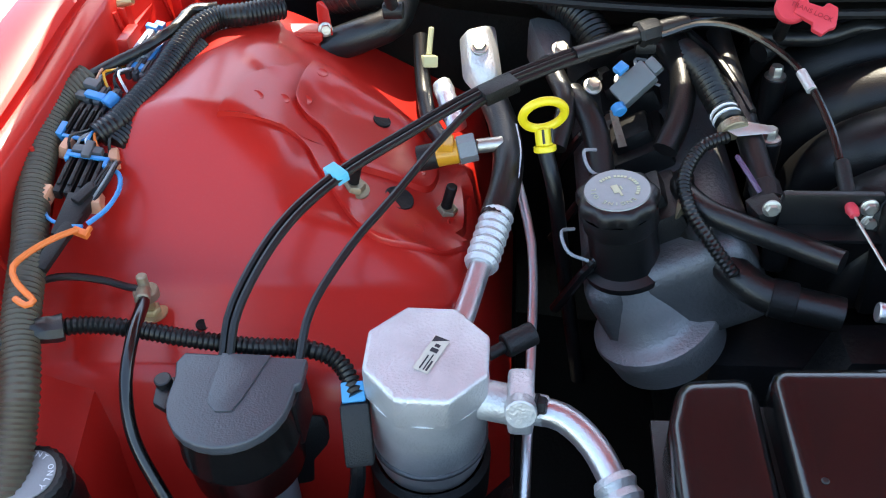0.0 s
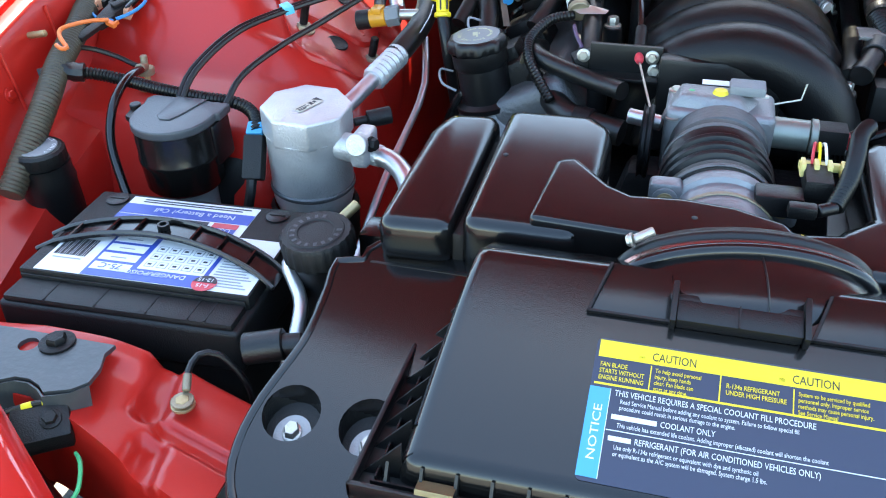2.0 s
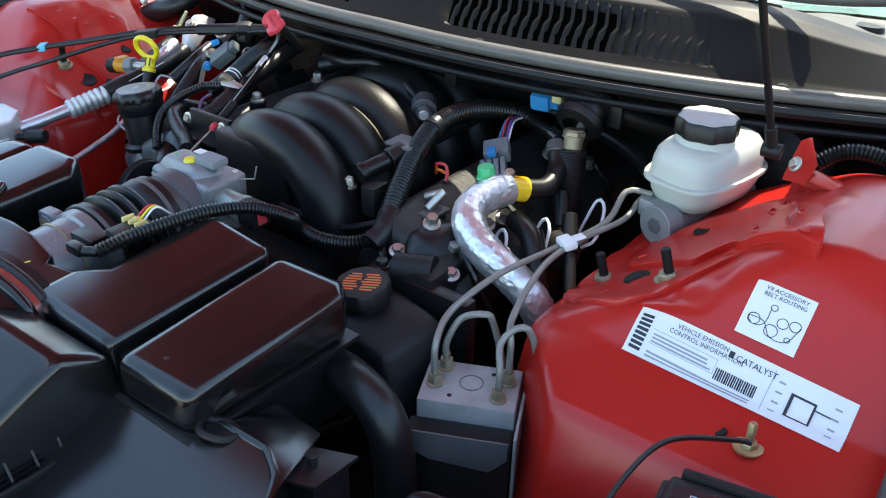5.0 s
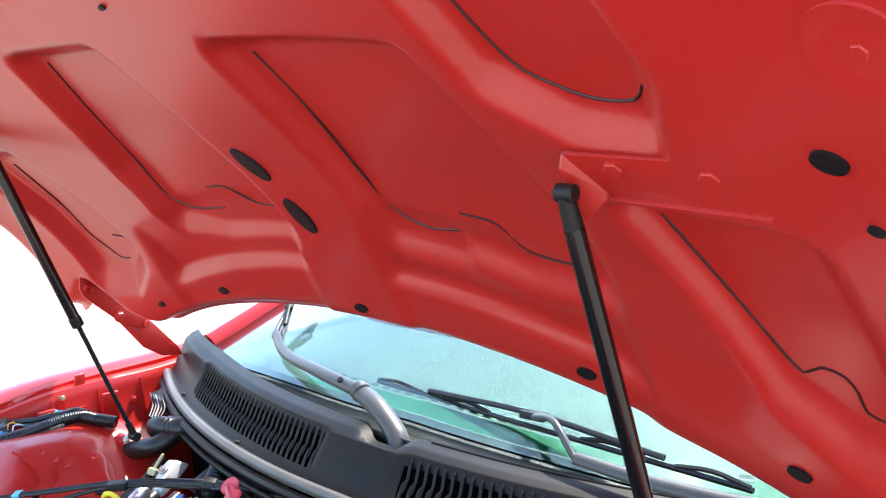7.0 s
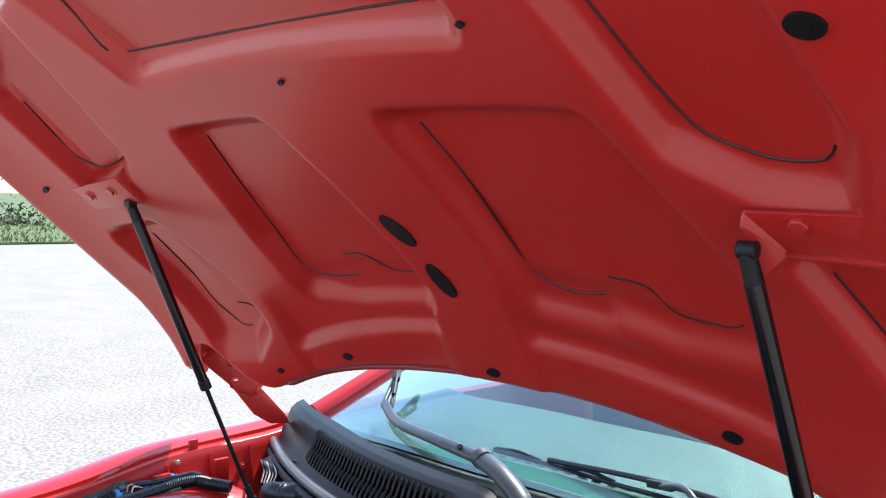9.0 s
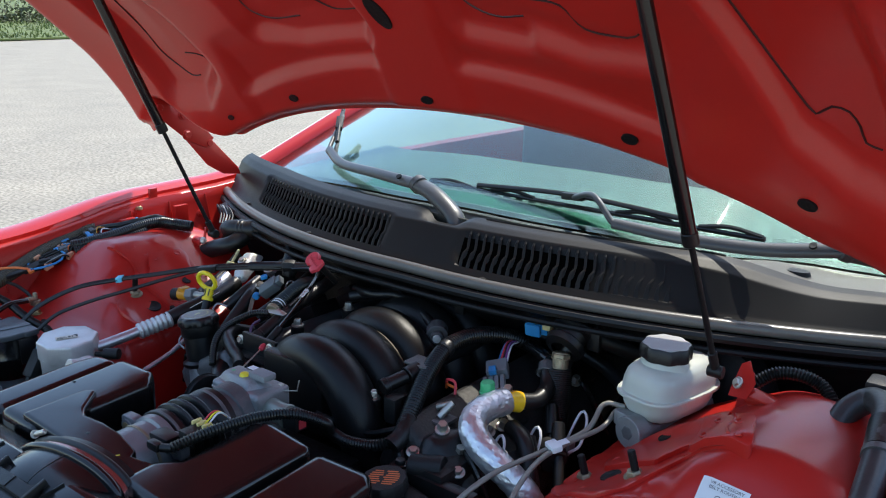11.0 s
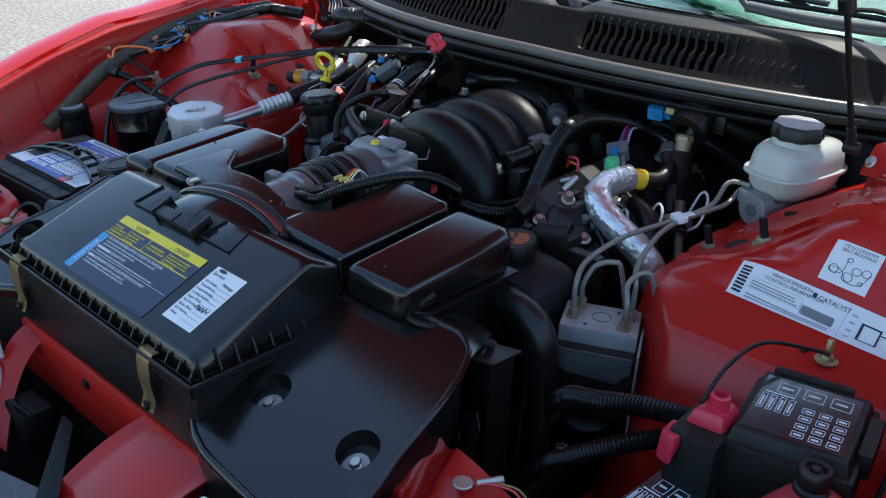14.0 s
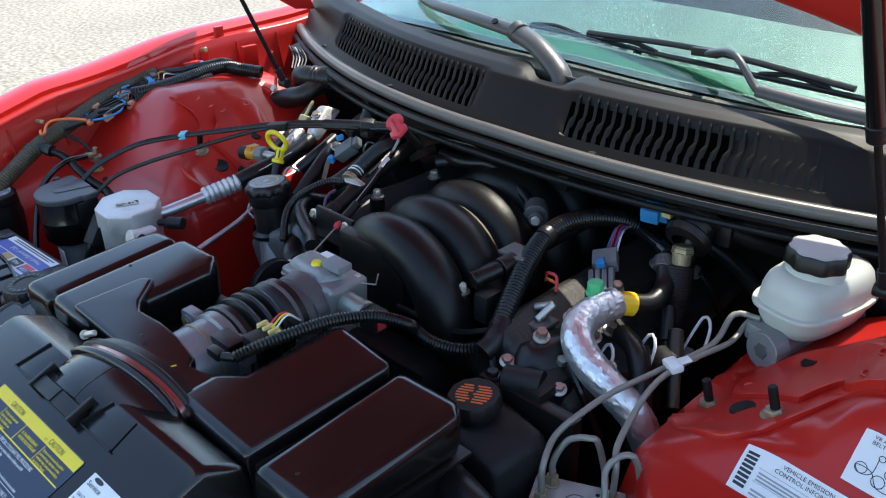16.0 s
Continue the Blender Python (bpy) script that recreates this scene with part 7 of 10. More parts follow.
def build_bottle_caps():
    t = thing("coolant_bottle", "black coolant bottle neck with ribbed cap", "coolant bottle")
    m = pose(-0.745, 0.248, 0.735, 4, 0, 20)
    part("cap", move(lathe([(0.026, -0.018), (0.0275, -0.016), (0.0275, -0.003), (0.025, 0.0), (0, 0.0)], 48, 24, 0.02), m), BLACK_MATT, t)
    part("cap_disc", move(lathe([(0.021, 0), (0.021, 0.0012), (0, 0.0012)], 28), m), GREY_PL, t)
    for k, c in enumerate("COOLANT ONLY"):
        a = 150 - 18 * k
        if c != " ":
            words("print", c, 0.006, m @ pose(0.0155 * math.cos(radians(a)), 0.0155 * math.sin(radians(a)), 0.0015, 0, 0, a - 90), WHITE_INK, t, "CENTER")
    part("neck", move(lathe([(0.032, -0.16), (0.03, -0.05), (0.031, -0.04), (0.029, -0.03), (0.029, -0.018), (0.0, -0.018)], 30), m), BLACK, t)
    p = thing("coolant_filler", "large black ribbed coolant filler beside the battery", "coolant filler")
    m = pose(-0.367, 0.136, 0.7515, 5, -3, 0)
    part("cap", move(lathe([(0.031, -0.024), (0.033, -0.022), (0.033, -0.004), (0.031, 0.0), (0, 0.0)], 96, 24, 0.018), m), BLACK_MATT, p)
    part("raised_ring", move(lathe([(0.026, 0), (0.025, 0.001), (0.017, 0.001), (0.016, 0)], 36), m), BLACK_MATT, p)
    part("print_ring", move(join(*[move(box(-0.0015, 0.0015, 0.019, 0.0235, 0.001, 0.0013, 0), pose(0, 0, 0, 0, 0, 20 * k)) for k in range(15)]), m), SERVO_GREY, p, smooth=0)
    part("neck", move(lathe([(0.036, -0.10), (0.031, -0.068), (0.0265, -0.06), (0.0265, -0.024)], 30), m), BLACK, p)
    part("overflow_nipple", move(cyl((0.008, 0.036, -0.012), (0.02, 0.052, -0.004), 0.005, 10), m), BRASSY, p)
    part("bright_pipe", tube([(-0.388, 0.146, 0.712), (-0.397, 0.133, 0.713), (-0.386, 0.118, 0.709), (-0.372, 0.10, 0.700), (-0.366, 0.078, 0.690), (-0.366, 0.055, 0.672), (-0.372, 0.03, 0.63)], 0.0066, 12, 0.008), ALU_PIPE, p, "bent bright aluminium pipe")
    part("dark_hose_end", join(cyl((-0.392, 0.030, 0.697), (-0.360, 0.040, 0.701), 0.0135, 22), cyl((-0.362, 0.039, 0.70), (-0.346, 0.044, 0.70), 0.010, 14)), RUBBER, p)
    part("washer_fitting", cyl((-0.40, -0.005, 0.64), (-0.40, -0.01, 0.665), 0.014, 16), BLACK_MATT, p)
    part("side_clamp", join(box(-0.34, -0.30, 0.165, 0.20, 0.70, 0.735, 0.004), bolt((-0.318, 0.185, 0.735), 0.006, 0.006)), BLACK_SATIN, p)


build_bottle_caps()


# ---- right side of the bay ----
def build_master_cylinder():
    t = thing("brake_master_cylinder", "grey cast master cylinder with milky reservoir", "brake master cylinder")
    c = Vector((0.464, 0.735, 0.0))
    # a rounded oblong outline
    body = []
    for k in range(28):
        a = 2 * math.pi * k / 28
        ca, sa = math.cos(a), math.sin(a)
        body.append((0.048 * math.copysign(abs(ca) ** 0.62, ca), -0.006 + 0.075 * math.copysign(abs(sa) ** 0.62, sa)))
    m = pose(c.x, c.y, 0, 0, 0, -13)
    low_m = pose(c.x, c.y, -0.010, 0, 0, -13)
    res = part("reservoir", move(join(hull([(x * 0.62, y * 0.72, 0.797) for x, y in body] + [(x * 0.78, y * 0.84, 0.803) for x, y in body] + [(x * 0.89, y * 0.92, 0.816) for x, y in body] + [(x * 0.94, y * 0.95, 0.832) for x, y in body]), hull([(x * 0.96, y * 0.97, 0.835) for x, y in body] + [(x * 0.93, y * 0.95, 0.852) for x, y in body] + [(x * 0.86, y * 0.91, 0.864) for x, y in body] + [(x * 0.74, y * 0.84, 0.871) for x, y in body] + [(x * 0.60, y * 0.70, 0.874) for x, y in body])), low_m), WHITE_PL, t, "milky white fluid reservoir")
    part("seam", move(prism([(x * 1.06, y * 1.05) for x, y in body], 0.8305, 0.8365, 0.0025), low_m), WHITE_PL, res)
    part("level_words", move(bars([(-0.03, -0.006, -0.0605, -0.0600), (-0.03, -0.012, -0.064, -0.0635)]), low_m @ pose(0, -0.003, 0.858, 75, 0, 0)), GREY_INK, res, smooth=0)
    part("filler_neck", move(lathe([(0.036, 0.868), (0.032, 0.876), (0.0315, 0.888)], 28), low_m @ pose(0.001, -0.022, 0)), WHITE_PL, res)
    capm = m @ pose(0.001, -0.022, -0.022)
    part("cap", move(lathe([(0.032, 0.893), (0.035, 0.895), (0.035, 0.910), (0.0325, 0.914), (0, 0.914)], 72, 8, 0.045), capm), BLACK, t, "black scalloped reservoir cap")
    part("cap_top", move(lathe([(0.0320, 0.9142), (0.0302, 0.9158), (0.012, 0.9162), (0.0, 0.9158)], 72, 8, 0.045), capm), mat("chalky_grey_plastic", (0.36, 0.36, 0.36), 0.55, vary=0.15, scale=40), t, "sun-bleached grey top")
    part("cylinder", move(join(cyl((0.0, 0.08, 0.775), (-0.002, -0.07, 0.775), 0.021, 24), box(-0.03, 0.02, -0.045, 0.06, 0.775, 0.79, 0.004)), m), ALU_CAST, t)
    part("end_boss", move(join(cyl((0.002, -0.068, 0.776), (0.0, -0.092, 0.776), 0.023, 24), box(-0.032, 0.0, -0.085, -0.055, 0.776, 0.798, 0.004)), m), ALU_CAST, t)
    part("end_recess", move(cyl((0.0, -0.091, 0.776), (-0.0002, -0.0935, 0.776), 0.010, 6), m), ALU_DULL, t)
    b = thing("brake_booster", "black vacuum booster behind the master cylinder", "brake booster")
    part("drum", move(lathe([(0, 0), (0.06, 0.0), (0.10, 0.02), (0.105, 0.05), (0.08, 0.09), (0, 0.09)], 36), axis((0.475, 0.825, 0.76), (0.485, 0.93, 0.76))), DARK, b)
    part("vacuum_hose", tube([(0.40, 0.84, 0.81), (0.35, 0.80, 0.83), (0.30, 0.755, 0.85), (0.285, 0.735, 0.80)], 0.013, 12, 0.01), RUBBER, b)


build_master_cylinder()


def build_abs():
    t = thing("brake_control_unit", "silver aluminium brake control block with steel lines", "brake control unit")
    m = plane_pose((0.387, 0.371, 0.690), (0.431, 0.392, 0.690), (0.36, 0.42, 0.690))
    part("block", move(box(-0.049, 0.049, -0.034, 0.034, -0.10, 0.0, 0.003), m), ALU_BLOCK, t)
    part("recess", move(lathe([(0, -0.003), (0.010, -0.002), (0.0115, 0.0006), (0.0125, 0.0004), (0.0125, -0.001)], 24), m @ pose(0, 0.002, 0)), ALU_DULL, t)
    for x, y in ((-0.018, -0.022), (0.02, 0.02), (0.03, -0.024), (-0.04, 0.0)):
        part("drilled_hole", move(lathe([(0, 0), (0.0025, 0), (0.0025, 0.0004), (0, 0.0004)], 10), m @ pose(x, y, 0)), DARK, t)
    part("control_module", move(box(-0.055, 0.05, -0.062, -0.034, -0.11, -0.02, 0.005), m), BLACK_MATT, t)
    part("front_bracket", move(hull([(x, y, z) for x, z in ((-0.052, -0.014), (0.047, -0.014), (0.047, -0.034), (0.030, -0.052), (-0.030, -0.046), (-0.052, -0.034)) for y in (-0.0655, -0.0635)]), m), ALU_DULL, t, "dull alloy bracket with a cut corner")
    part("side_plate", move(hull([(x, y, z) for y, z in ((-0.060, -0.012), (0.030, -0.012), (0.030, -0.10), (-0.05, -0.15), (-0.060, -0.15)) for x in (0.0515, 0.0545)]), m), ALU_BLOCK, t, "bright alloy side plate")
    part("motor", move(cyl((0.0, -0.03, -0.11), (0, 0.03, -0.2), 0.04, 24), m), BLACK_MATT, t)
    nuts = [(-0.036, -0.006), (-0.030, 0.022), (0.030, -0.018), (0.036, 0.010)]
    for x, y in nuts:
        q = m @ Vector((x, y, 0))
        part("flare_nut", join(bolt(q, 0.0075, 0.012, (0, 0, 1), 1.2), cyl(q + Vector((0, 0, 0.012)), q + Vector((0, 0, 0.02)), 0.004, 10)), ZINC, t)
    A = [m @ Vector((x, y, 0.012)) for x, y in nuts]
    runs = [
        [A[0], A[0] + Vector((0, 0, 0.035)), Vector((0.345, 0.385, 0.748)), Vector((0.352, 0.42, 0.762)), Vector((0.358, 0.47, 0.766)), Vector((0.372, 0.545, 0.765)), Vector((0.395, 0.62, 0.775)), Vector((0.398, 0.66, 0.80)), Vector((0.425, 0.672, 0.80))],
        [A[3], A[3] + Vector((0, 0, 0.04)), Vector((0.405, 0.41, 0.752)), Vector((0.395, 0.455, 0.766)), Vector((0.383, 0.52, 0.767)), Vector((0.388, 0.58, 0.768)), Vector((0.408, 0.64, 0.775)), Vector((0.412, 0.68, 0.79)), Vector((0.435, 0.69, 0.79))],
        [A[1], A[1] + Vector((0, 0, 0.02)), A[1] + Vector((0.008, 0.012, 0.045)), A[1] + Vector((0.03, 0.02, 0.055)), A[1] + Vector((0.036, 0.03, 0.04)), A[1] + Vector((0.04, 0.06, -0.06))],
        [A[2], A[2] + Vector((0, 0, 0.025)), A[2] + Vector((-0.012, 0.018, 0.04)), A[2] + Vector((-0.004, 0.035, 0.052)), A[2] + Vector((0.008, 0.045, 0.04)), A[2] + Vector((0.01, 0.07, -0.06))],
    ]
    for r in runs:
        part("brake_line", tube(r, 0.0036, 10, 0.006), mat("grey_coated_line", (0.25, 0.24, 0.21), 0.45, 0.4) if "grey_coated_line" not in bpy.data.materials else bpy.data.materials["grey_coated_line"], t, "grey coated steel brake line")
    part("line_clip", move(join(box(-0.008, 0.008, -0.012, 0.012, -0.003, 0.006, 0.003), box(0.006, 0.022, -0.006, 0.006, 0.003, 0.0042, 0.0005)), pose(0.382, 0.555, 0.77, 0, -8, 60)), PAPER, t, "white plastic line clip")
    part("loom", tube([(0.39, 0.27, 0.60), (0.433, 0.236, 0.660), (0.479, 0.230, 0.680), (0.53, 0.238, 0.694), (0.575, 0.243, 0.700), (0.60, 0.235, 0.70)], 0.0115, 14, corr=0.0042, amp=0.09), LOOM, t)
    part("loom", tube([(0.41, 0.20, 0.54), (0.445, 0.188, 0.596), (0.471, 0.186, 0.622), (0.522, 0.20, 0.660), (0.565, 0.225, 0.678), (0.60, 0.23, 0.68)], 0.0105, 14, corr=0.0042, amp=0.09), LOOM, t)
    part("end_spring", tube([(0.412 + 0.006 * math.cos(a), 0.27 + 0.006 * math.sin(a), 0.54 + 0.0008 * a) for a in span(0, 26, 60)], 0.001, 5, 0.01, straight=True), STEEL, t)


build_abs()


def build_foil_hose():
    t = thing("foil_hose", "hose wrapped in crinkled silver foil", "heater hose")
    p = [(0.266, 0.606, 0.783), (0.262, 0.580, 0.785), (0.262, 0.548, 0.784), (0.271, 0.522, 0.779), (0.291, 0.506, 0.768), (0.318, 0.502, 0.752), (0.346, 0.507, 0.733), (0.368, 0.515, 0.708), (0.382, 0.526, 0.67)]
    part("foil_wrap", tube(p, 0.0200, 40, 0.002, noise_amp=0.07), FOIL, t, smooth=22)
    part("yellow_sleeve", tube([(0.262, 0.592, 0.786), (0.272, 0.615, 0.782), (0.279, 0.628, 0.778)], 0.0155, 18, 0.01), GOLD_FILM, t, "shiny amber warning sleeve")
    sm = plane_pose((0.264, 0.599, 0.8015), (0.2735, 0.6165, 0.7985), (0.255, 0.606, 0.8035))
    words("sleeve_print", "FUEL", 0.0085, sm @ pose(0.002, -0.003, 0.0002), INK, t)
    part("rubber_tail", tube([(0.276, 0.624, 0.78), (0.292, 0.655, 0.775), (0.288, 0.69, 0.785), (0.272, 0.715, 0.805), (0.268, 0.735, 0.80)], 0.0125, 14, 0.008), RUBBER, t)
    part("tail_clamp", cyl((0.276, 0.704, 0.797), (0.270, 0.718, 0.806), 0.0145, 16), ALU_DULL, t)
    part("green_cap", move(lathe([(0.0115, 0), (0.0125, 0.003), (0.0108, 0.005), (0.0108, 0.015), (0.009, 0.018), (0, 0.018)], 24, 8, 0.03), axis((0.249, 0.588, 0.797), (0.247, 0.585, 0.86))), GREEN, t, "green plastic valve cap")
    part("cap_base", move(lathe([(0.0125, -0.014), (0.0135, 0.0), (0, 0.0)], 20), axis((0.249, 0.588, 0.797), (0.247, 0.585, 0.86))), BLACK_MATT, t)


build_foil_hose()


def build_ps_reservoir():
    t = thing("power_steering_reservoir", "black power steering reservoir with printed cap", "power steering reservoir")
    part("tank", hull([(0.205, 0.335, 0.60), (0.33, 0.325, 0.60), (0.21, 0.43, 0.60), (0.32, 0.42, 0.60), (0.205, 0.345, 0.715), (0.30, 0.335, 0.70), (0.21, 0.425, 0.73), (0.325, 0.405, 0.725)], 0.01, 3), BLACK_MATT, t)
    m = axis((0.234, 0.384, 0.722), (0.230, 0.376, 0.80))
    part("neck", move(lathe([(0.026, -0.02), (0.025, 0.008)], 28), m), BLACK, t)
    part("cap", move(lathe([(0.028, 0.006), (0.031, 0.008), (0.031, 0.02), (0.029, 0.024), (0, 0.024)], 60, 12, 0.02), m), BLACK_MATT, t, "black cap with orange print")
    rnd = random.Random(9)
    rows = []
    for k in range(7):
        y = 0.014 - 0.0047 * k
        half = math.sqrt(max(0, 0.021 ** 2 - y * y))
        rows += [(-half, -0.002 - rnd.uniform(0, 0.005), y - 0.0012, y + 0.0012), (rnd.uniform(-0.001, 0.004), half, y - 0.0012, y + 0.0012)]
    part("cap_print", move(bars(rows), m @ pose(0, 0, 0.0242, 0, 0, 50)), ORANGE_INK, t, smooth=0)
    part("bracket", join(box(0.20, 0.34, 0.425, 0.445, 0.60, 0.735, 0.004), bolt((0.215, 0.435, 0.735), 0.008, 0.008)), BLACK, t)


build_ps_reservoir()


def build_fuse_box(m, w, d, label, seed):
    t = thing("fuse_box", label, "fuse box", "fuse boxes")
    t.matrix_basis = m
    part("base", box(-0.004, w + 0.004, -0.004, d + 0.004, -0.09, -0.014, 0.004), BLACK_MATT, t)
    part("cover", hull([(0, 0, -0.016), (w, 0, -0.016), (w, d, -0.016), (0, d, -0.016), (0.005, 0.005, 0), (w - 0.005, 0.005, 0), (w - 0.005, d - 0.005, 0), (0.005, d - 0.005, 0)], 0.003), BLACK_MATT, t)
    part("hinge_rib", box(w * 0.1, w * 0.8, d - 0.004, d + 0.004, -0.02, 0.004, 0.003), BLACK_MATT, t)
    part("latch", box(w - 0.002, w + 0.012, d * 0.25, d * 0.8, -0.03, -0.004, 0.003), BLACK_MATT, t)
    rnd = random.Random(seed)
    lab = part("diagram_label", move(sheet(w * 0.82, d * 0.8, 0.001), pose(w * 0.08, d * 0.09, 0.0003)), mat("glossy_dark_label", (0.018, 0.02, 0.022), 0.16, vary=0.2, bump=0.006, spec=0.8), t, "dark printed fuse diagram")

    def frame_rows(x, y, a, b, th=0.0007):
        return [(x, x + a, y, y + th), (x, x + a, y + b - th, y + b), (x, x + th, y, y + b), (x + a - th, x + a, y, y + b)]

    rows = []
    ox, oy, W, D = w * 0.1, d * 0.11, w * 0.78, d * 0.76
    for i in range(3):
        rows += frame_rows(ox + W * (0.14 + 0.29 * i), oy + D * 0.74, W * 0.22, D * 0.2)
        rows.append((ox + W * (0.18 + 0.29 * i), ox + W * (0.31 + 0.29 * i), oy + D * 0.83, oy + D * 0.86))
    for i in range(4):
        rows += frame_rows(ox + W * (0.02 + 0.10 * i), oy + D * 0.36, W * 0.065, D * 0.3)
        rows.append((ox + W * (0.04 + 0.10 * i), ox + W * (0.06 + 0.10 * i), oy + D * 0.4, oy + D * 0.6))
    for i in range(3):
        for j in range(4):
            rows += frame_rows(ox + W * (0.48 + 0.18 * i), oy + D * (0.04 + 0.15 * j), W * 0.13, D * 0.1)
            rows.append((ox + W * (0.505 + 0.18 * i), ox + W * (0.585 + 0.18 * i), oy + D * (0.075 + 0.15 * j), oy + D * (0.105 + 0.15 * j)))
    rows.append((ox + W * 0.04, ox + W * 0.36, oy + D * 0.69, oy + D * 0.71))
    part("diagram_print", move(bars(rows), pose(0, 0, 0.0007)), WHITE_INK, lab, smooth=0)
    return t


build_fuse_box(plane_pose((0.634, 0.195, 0.748), (0.744, 0.212, 0.752), (0.63, 0.32, 0.748)), 0.112, 0.128, "black fuse box with printed diagram under the fender", 5)
build_fuse_box(plane_pose((0.566, 0.066, 0.674), (0.644, 0.058, 0.676), (0.556, 0.19, 0.674)), 0.080, 0.128, "smaller black fuse box behind the headlamp", 8)


def build_terminal():
    t = thing("terminal_cover", "red plastic battery terminal cover on black post", "terminal cover")
    part("cover", join(hull([(0.594, 0.19, 0.735), (0.632, 0.195, 0.735), (0.60, 0.235, 0.735), (0.635, 0.235, 0.735), (0.60, 0.195, 0.752), (0.628, 0.20, 0.752), (0.605, 0.23, 0.752), (0.628, 0.23, 0.752)], 0.004), move(lathe([(0.0095, 0), (0.0095, 0.016), (0.007, 0.018), (0.006, 0.012), (0, 0.012)], 18), pose(0.617, 0.212, 0.75))), REDCAP, t)
    part("flap", hull([(0.582, 0.165, 0.70), (0.60, 0.16, 0.70), (0.584, 0.19, 0.735), (0.604, 0.185, 0.735), (0.582, 0.17, 0.73), (0.60, 0.165, 0.73)], 0.003), REDCAP, t)
    part("post", box(0.588, 0.638, 0.172, 0.24, 0.60, 0.736, 0.005), BLACK_MATT, t)
    part("cable", tube([(0.60, 0.21, 0.75), (0.60, 0.26, 0.77), (0.61, 0.32, 0.775), (0.645, 0.375, 0.757), (0.657, 0.386, 0.752)], 0.0024, 8, 0.008), BLACK, t)


build_terminal()


def build_washer_bottle():
    t = thing("washer_bottle", "dull red washer bottle with black cap", "washer bottle")
    low = [(0.671, 0.150), (0.682, 0.105), (0.72, 0.088), (0.775, 0.10), (0.812, 0.15), (0.805, 0.215), (0.755, 0.235), (0.695, 0.215)]
    top = [(0.704, 0.180), (0.708, 0.170), (0.718, 0.166), (0.732, 0.168), (0.742, 0.180), (0.740, 0.194), (0.728, 0.202), (0.712, 0.198)]
    mixed = lambda w: [(x * (1 - w) + a * w, y * (1 - w) + b * w) for (x, y), (a, b) in zip(low, top)]
    levels = ((0.0, 0.48), (0.06, 0.60), (0.14, 0.66), (0.22, 0.69), (0.42, 0.712), (0.8, 0.724), (1.0, 0.732))
    part("tank", hull([(x, y, z) for w, z in levels for x, y in mixed(w)], 0.006, 2), RED_SIDE, t, smooth=60)
    part("crease", tube([(0.731, 0.172, 0.730), (0.745, 0.168, 0.723), (0.756, 0.176, 0.717), (0.766, 0.196, 0.712)], 0.005, 8, 0.01), RED_SIDE, t)
    part("crease", tube([(0.722, 0.160, 0.727), (0.744, 0.154, 0.716), (0.764, 0.165, 0.708)], 0.004, 8, 0.01), RED_SIDE, t)
    part("tank_hole", cyl((0.703, 0.165, 0.716), (0.7008, 0.1615, 0.7195), 0.0042, 12), INK, t)
    m = pose(0.7225, 0.184, 0.731)
    part("cap", move(lathe([(0.0155, 0), (0.0155, 0.005), (0.013, 0.007), (0.0135, 0.014), (0.0152, 0.016), (0.0152, 0.024), (0.0135, 0.0265), (0.0095, 0.0262), (0.0085, 0.023), (0.005, 0.0235), (0.0042, 0.026), (0, 0.026)], 40, 20, 0.012), m), BLACK, t)


build_washer_bottle()


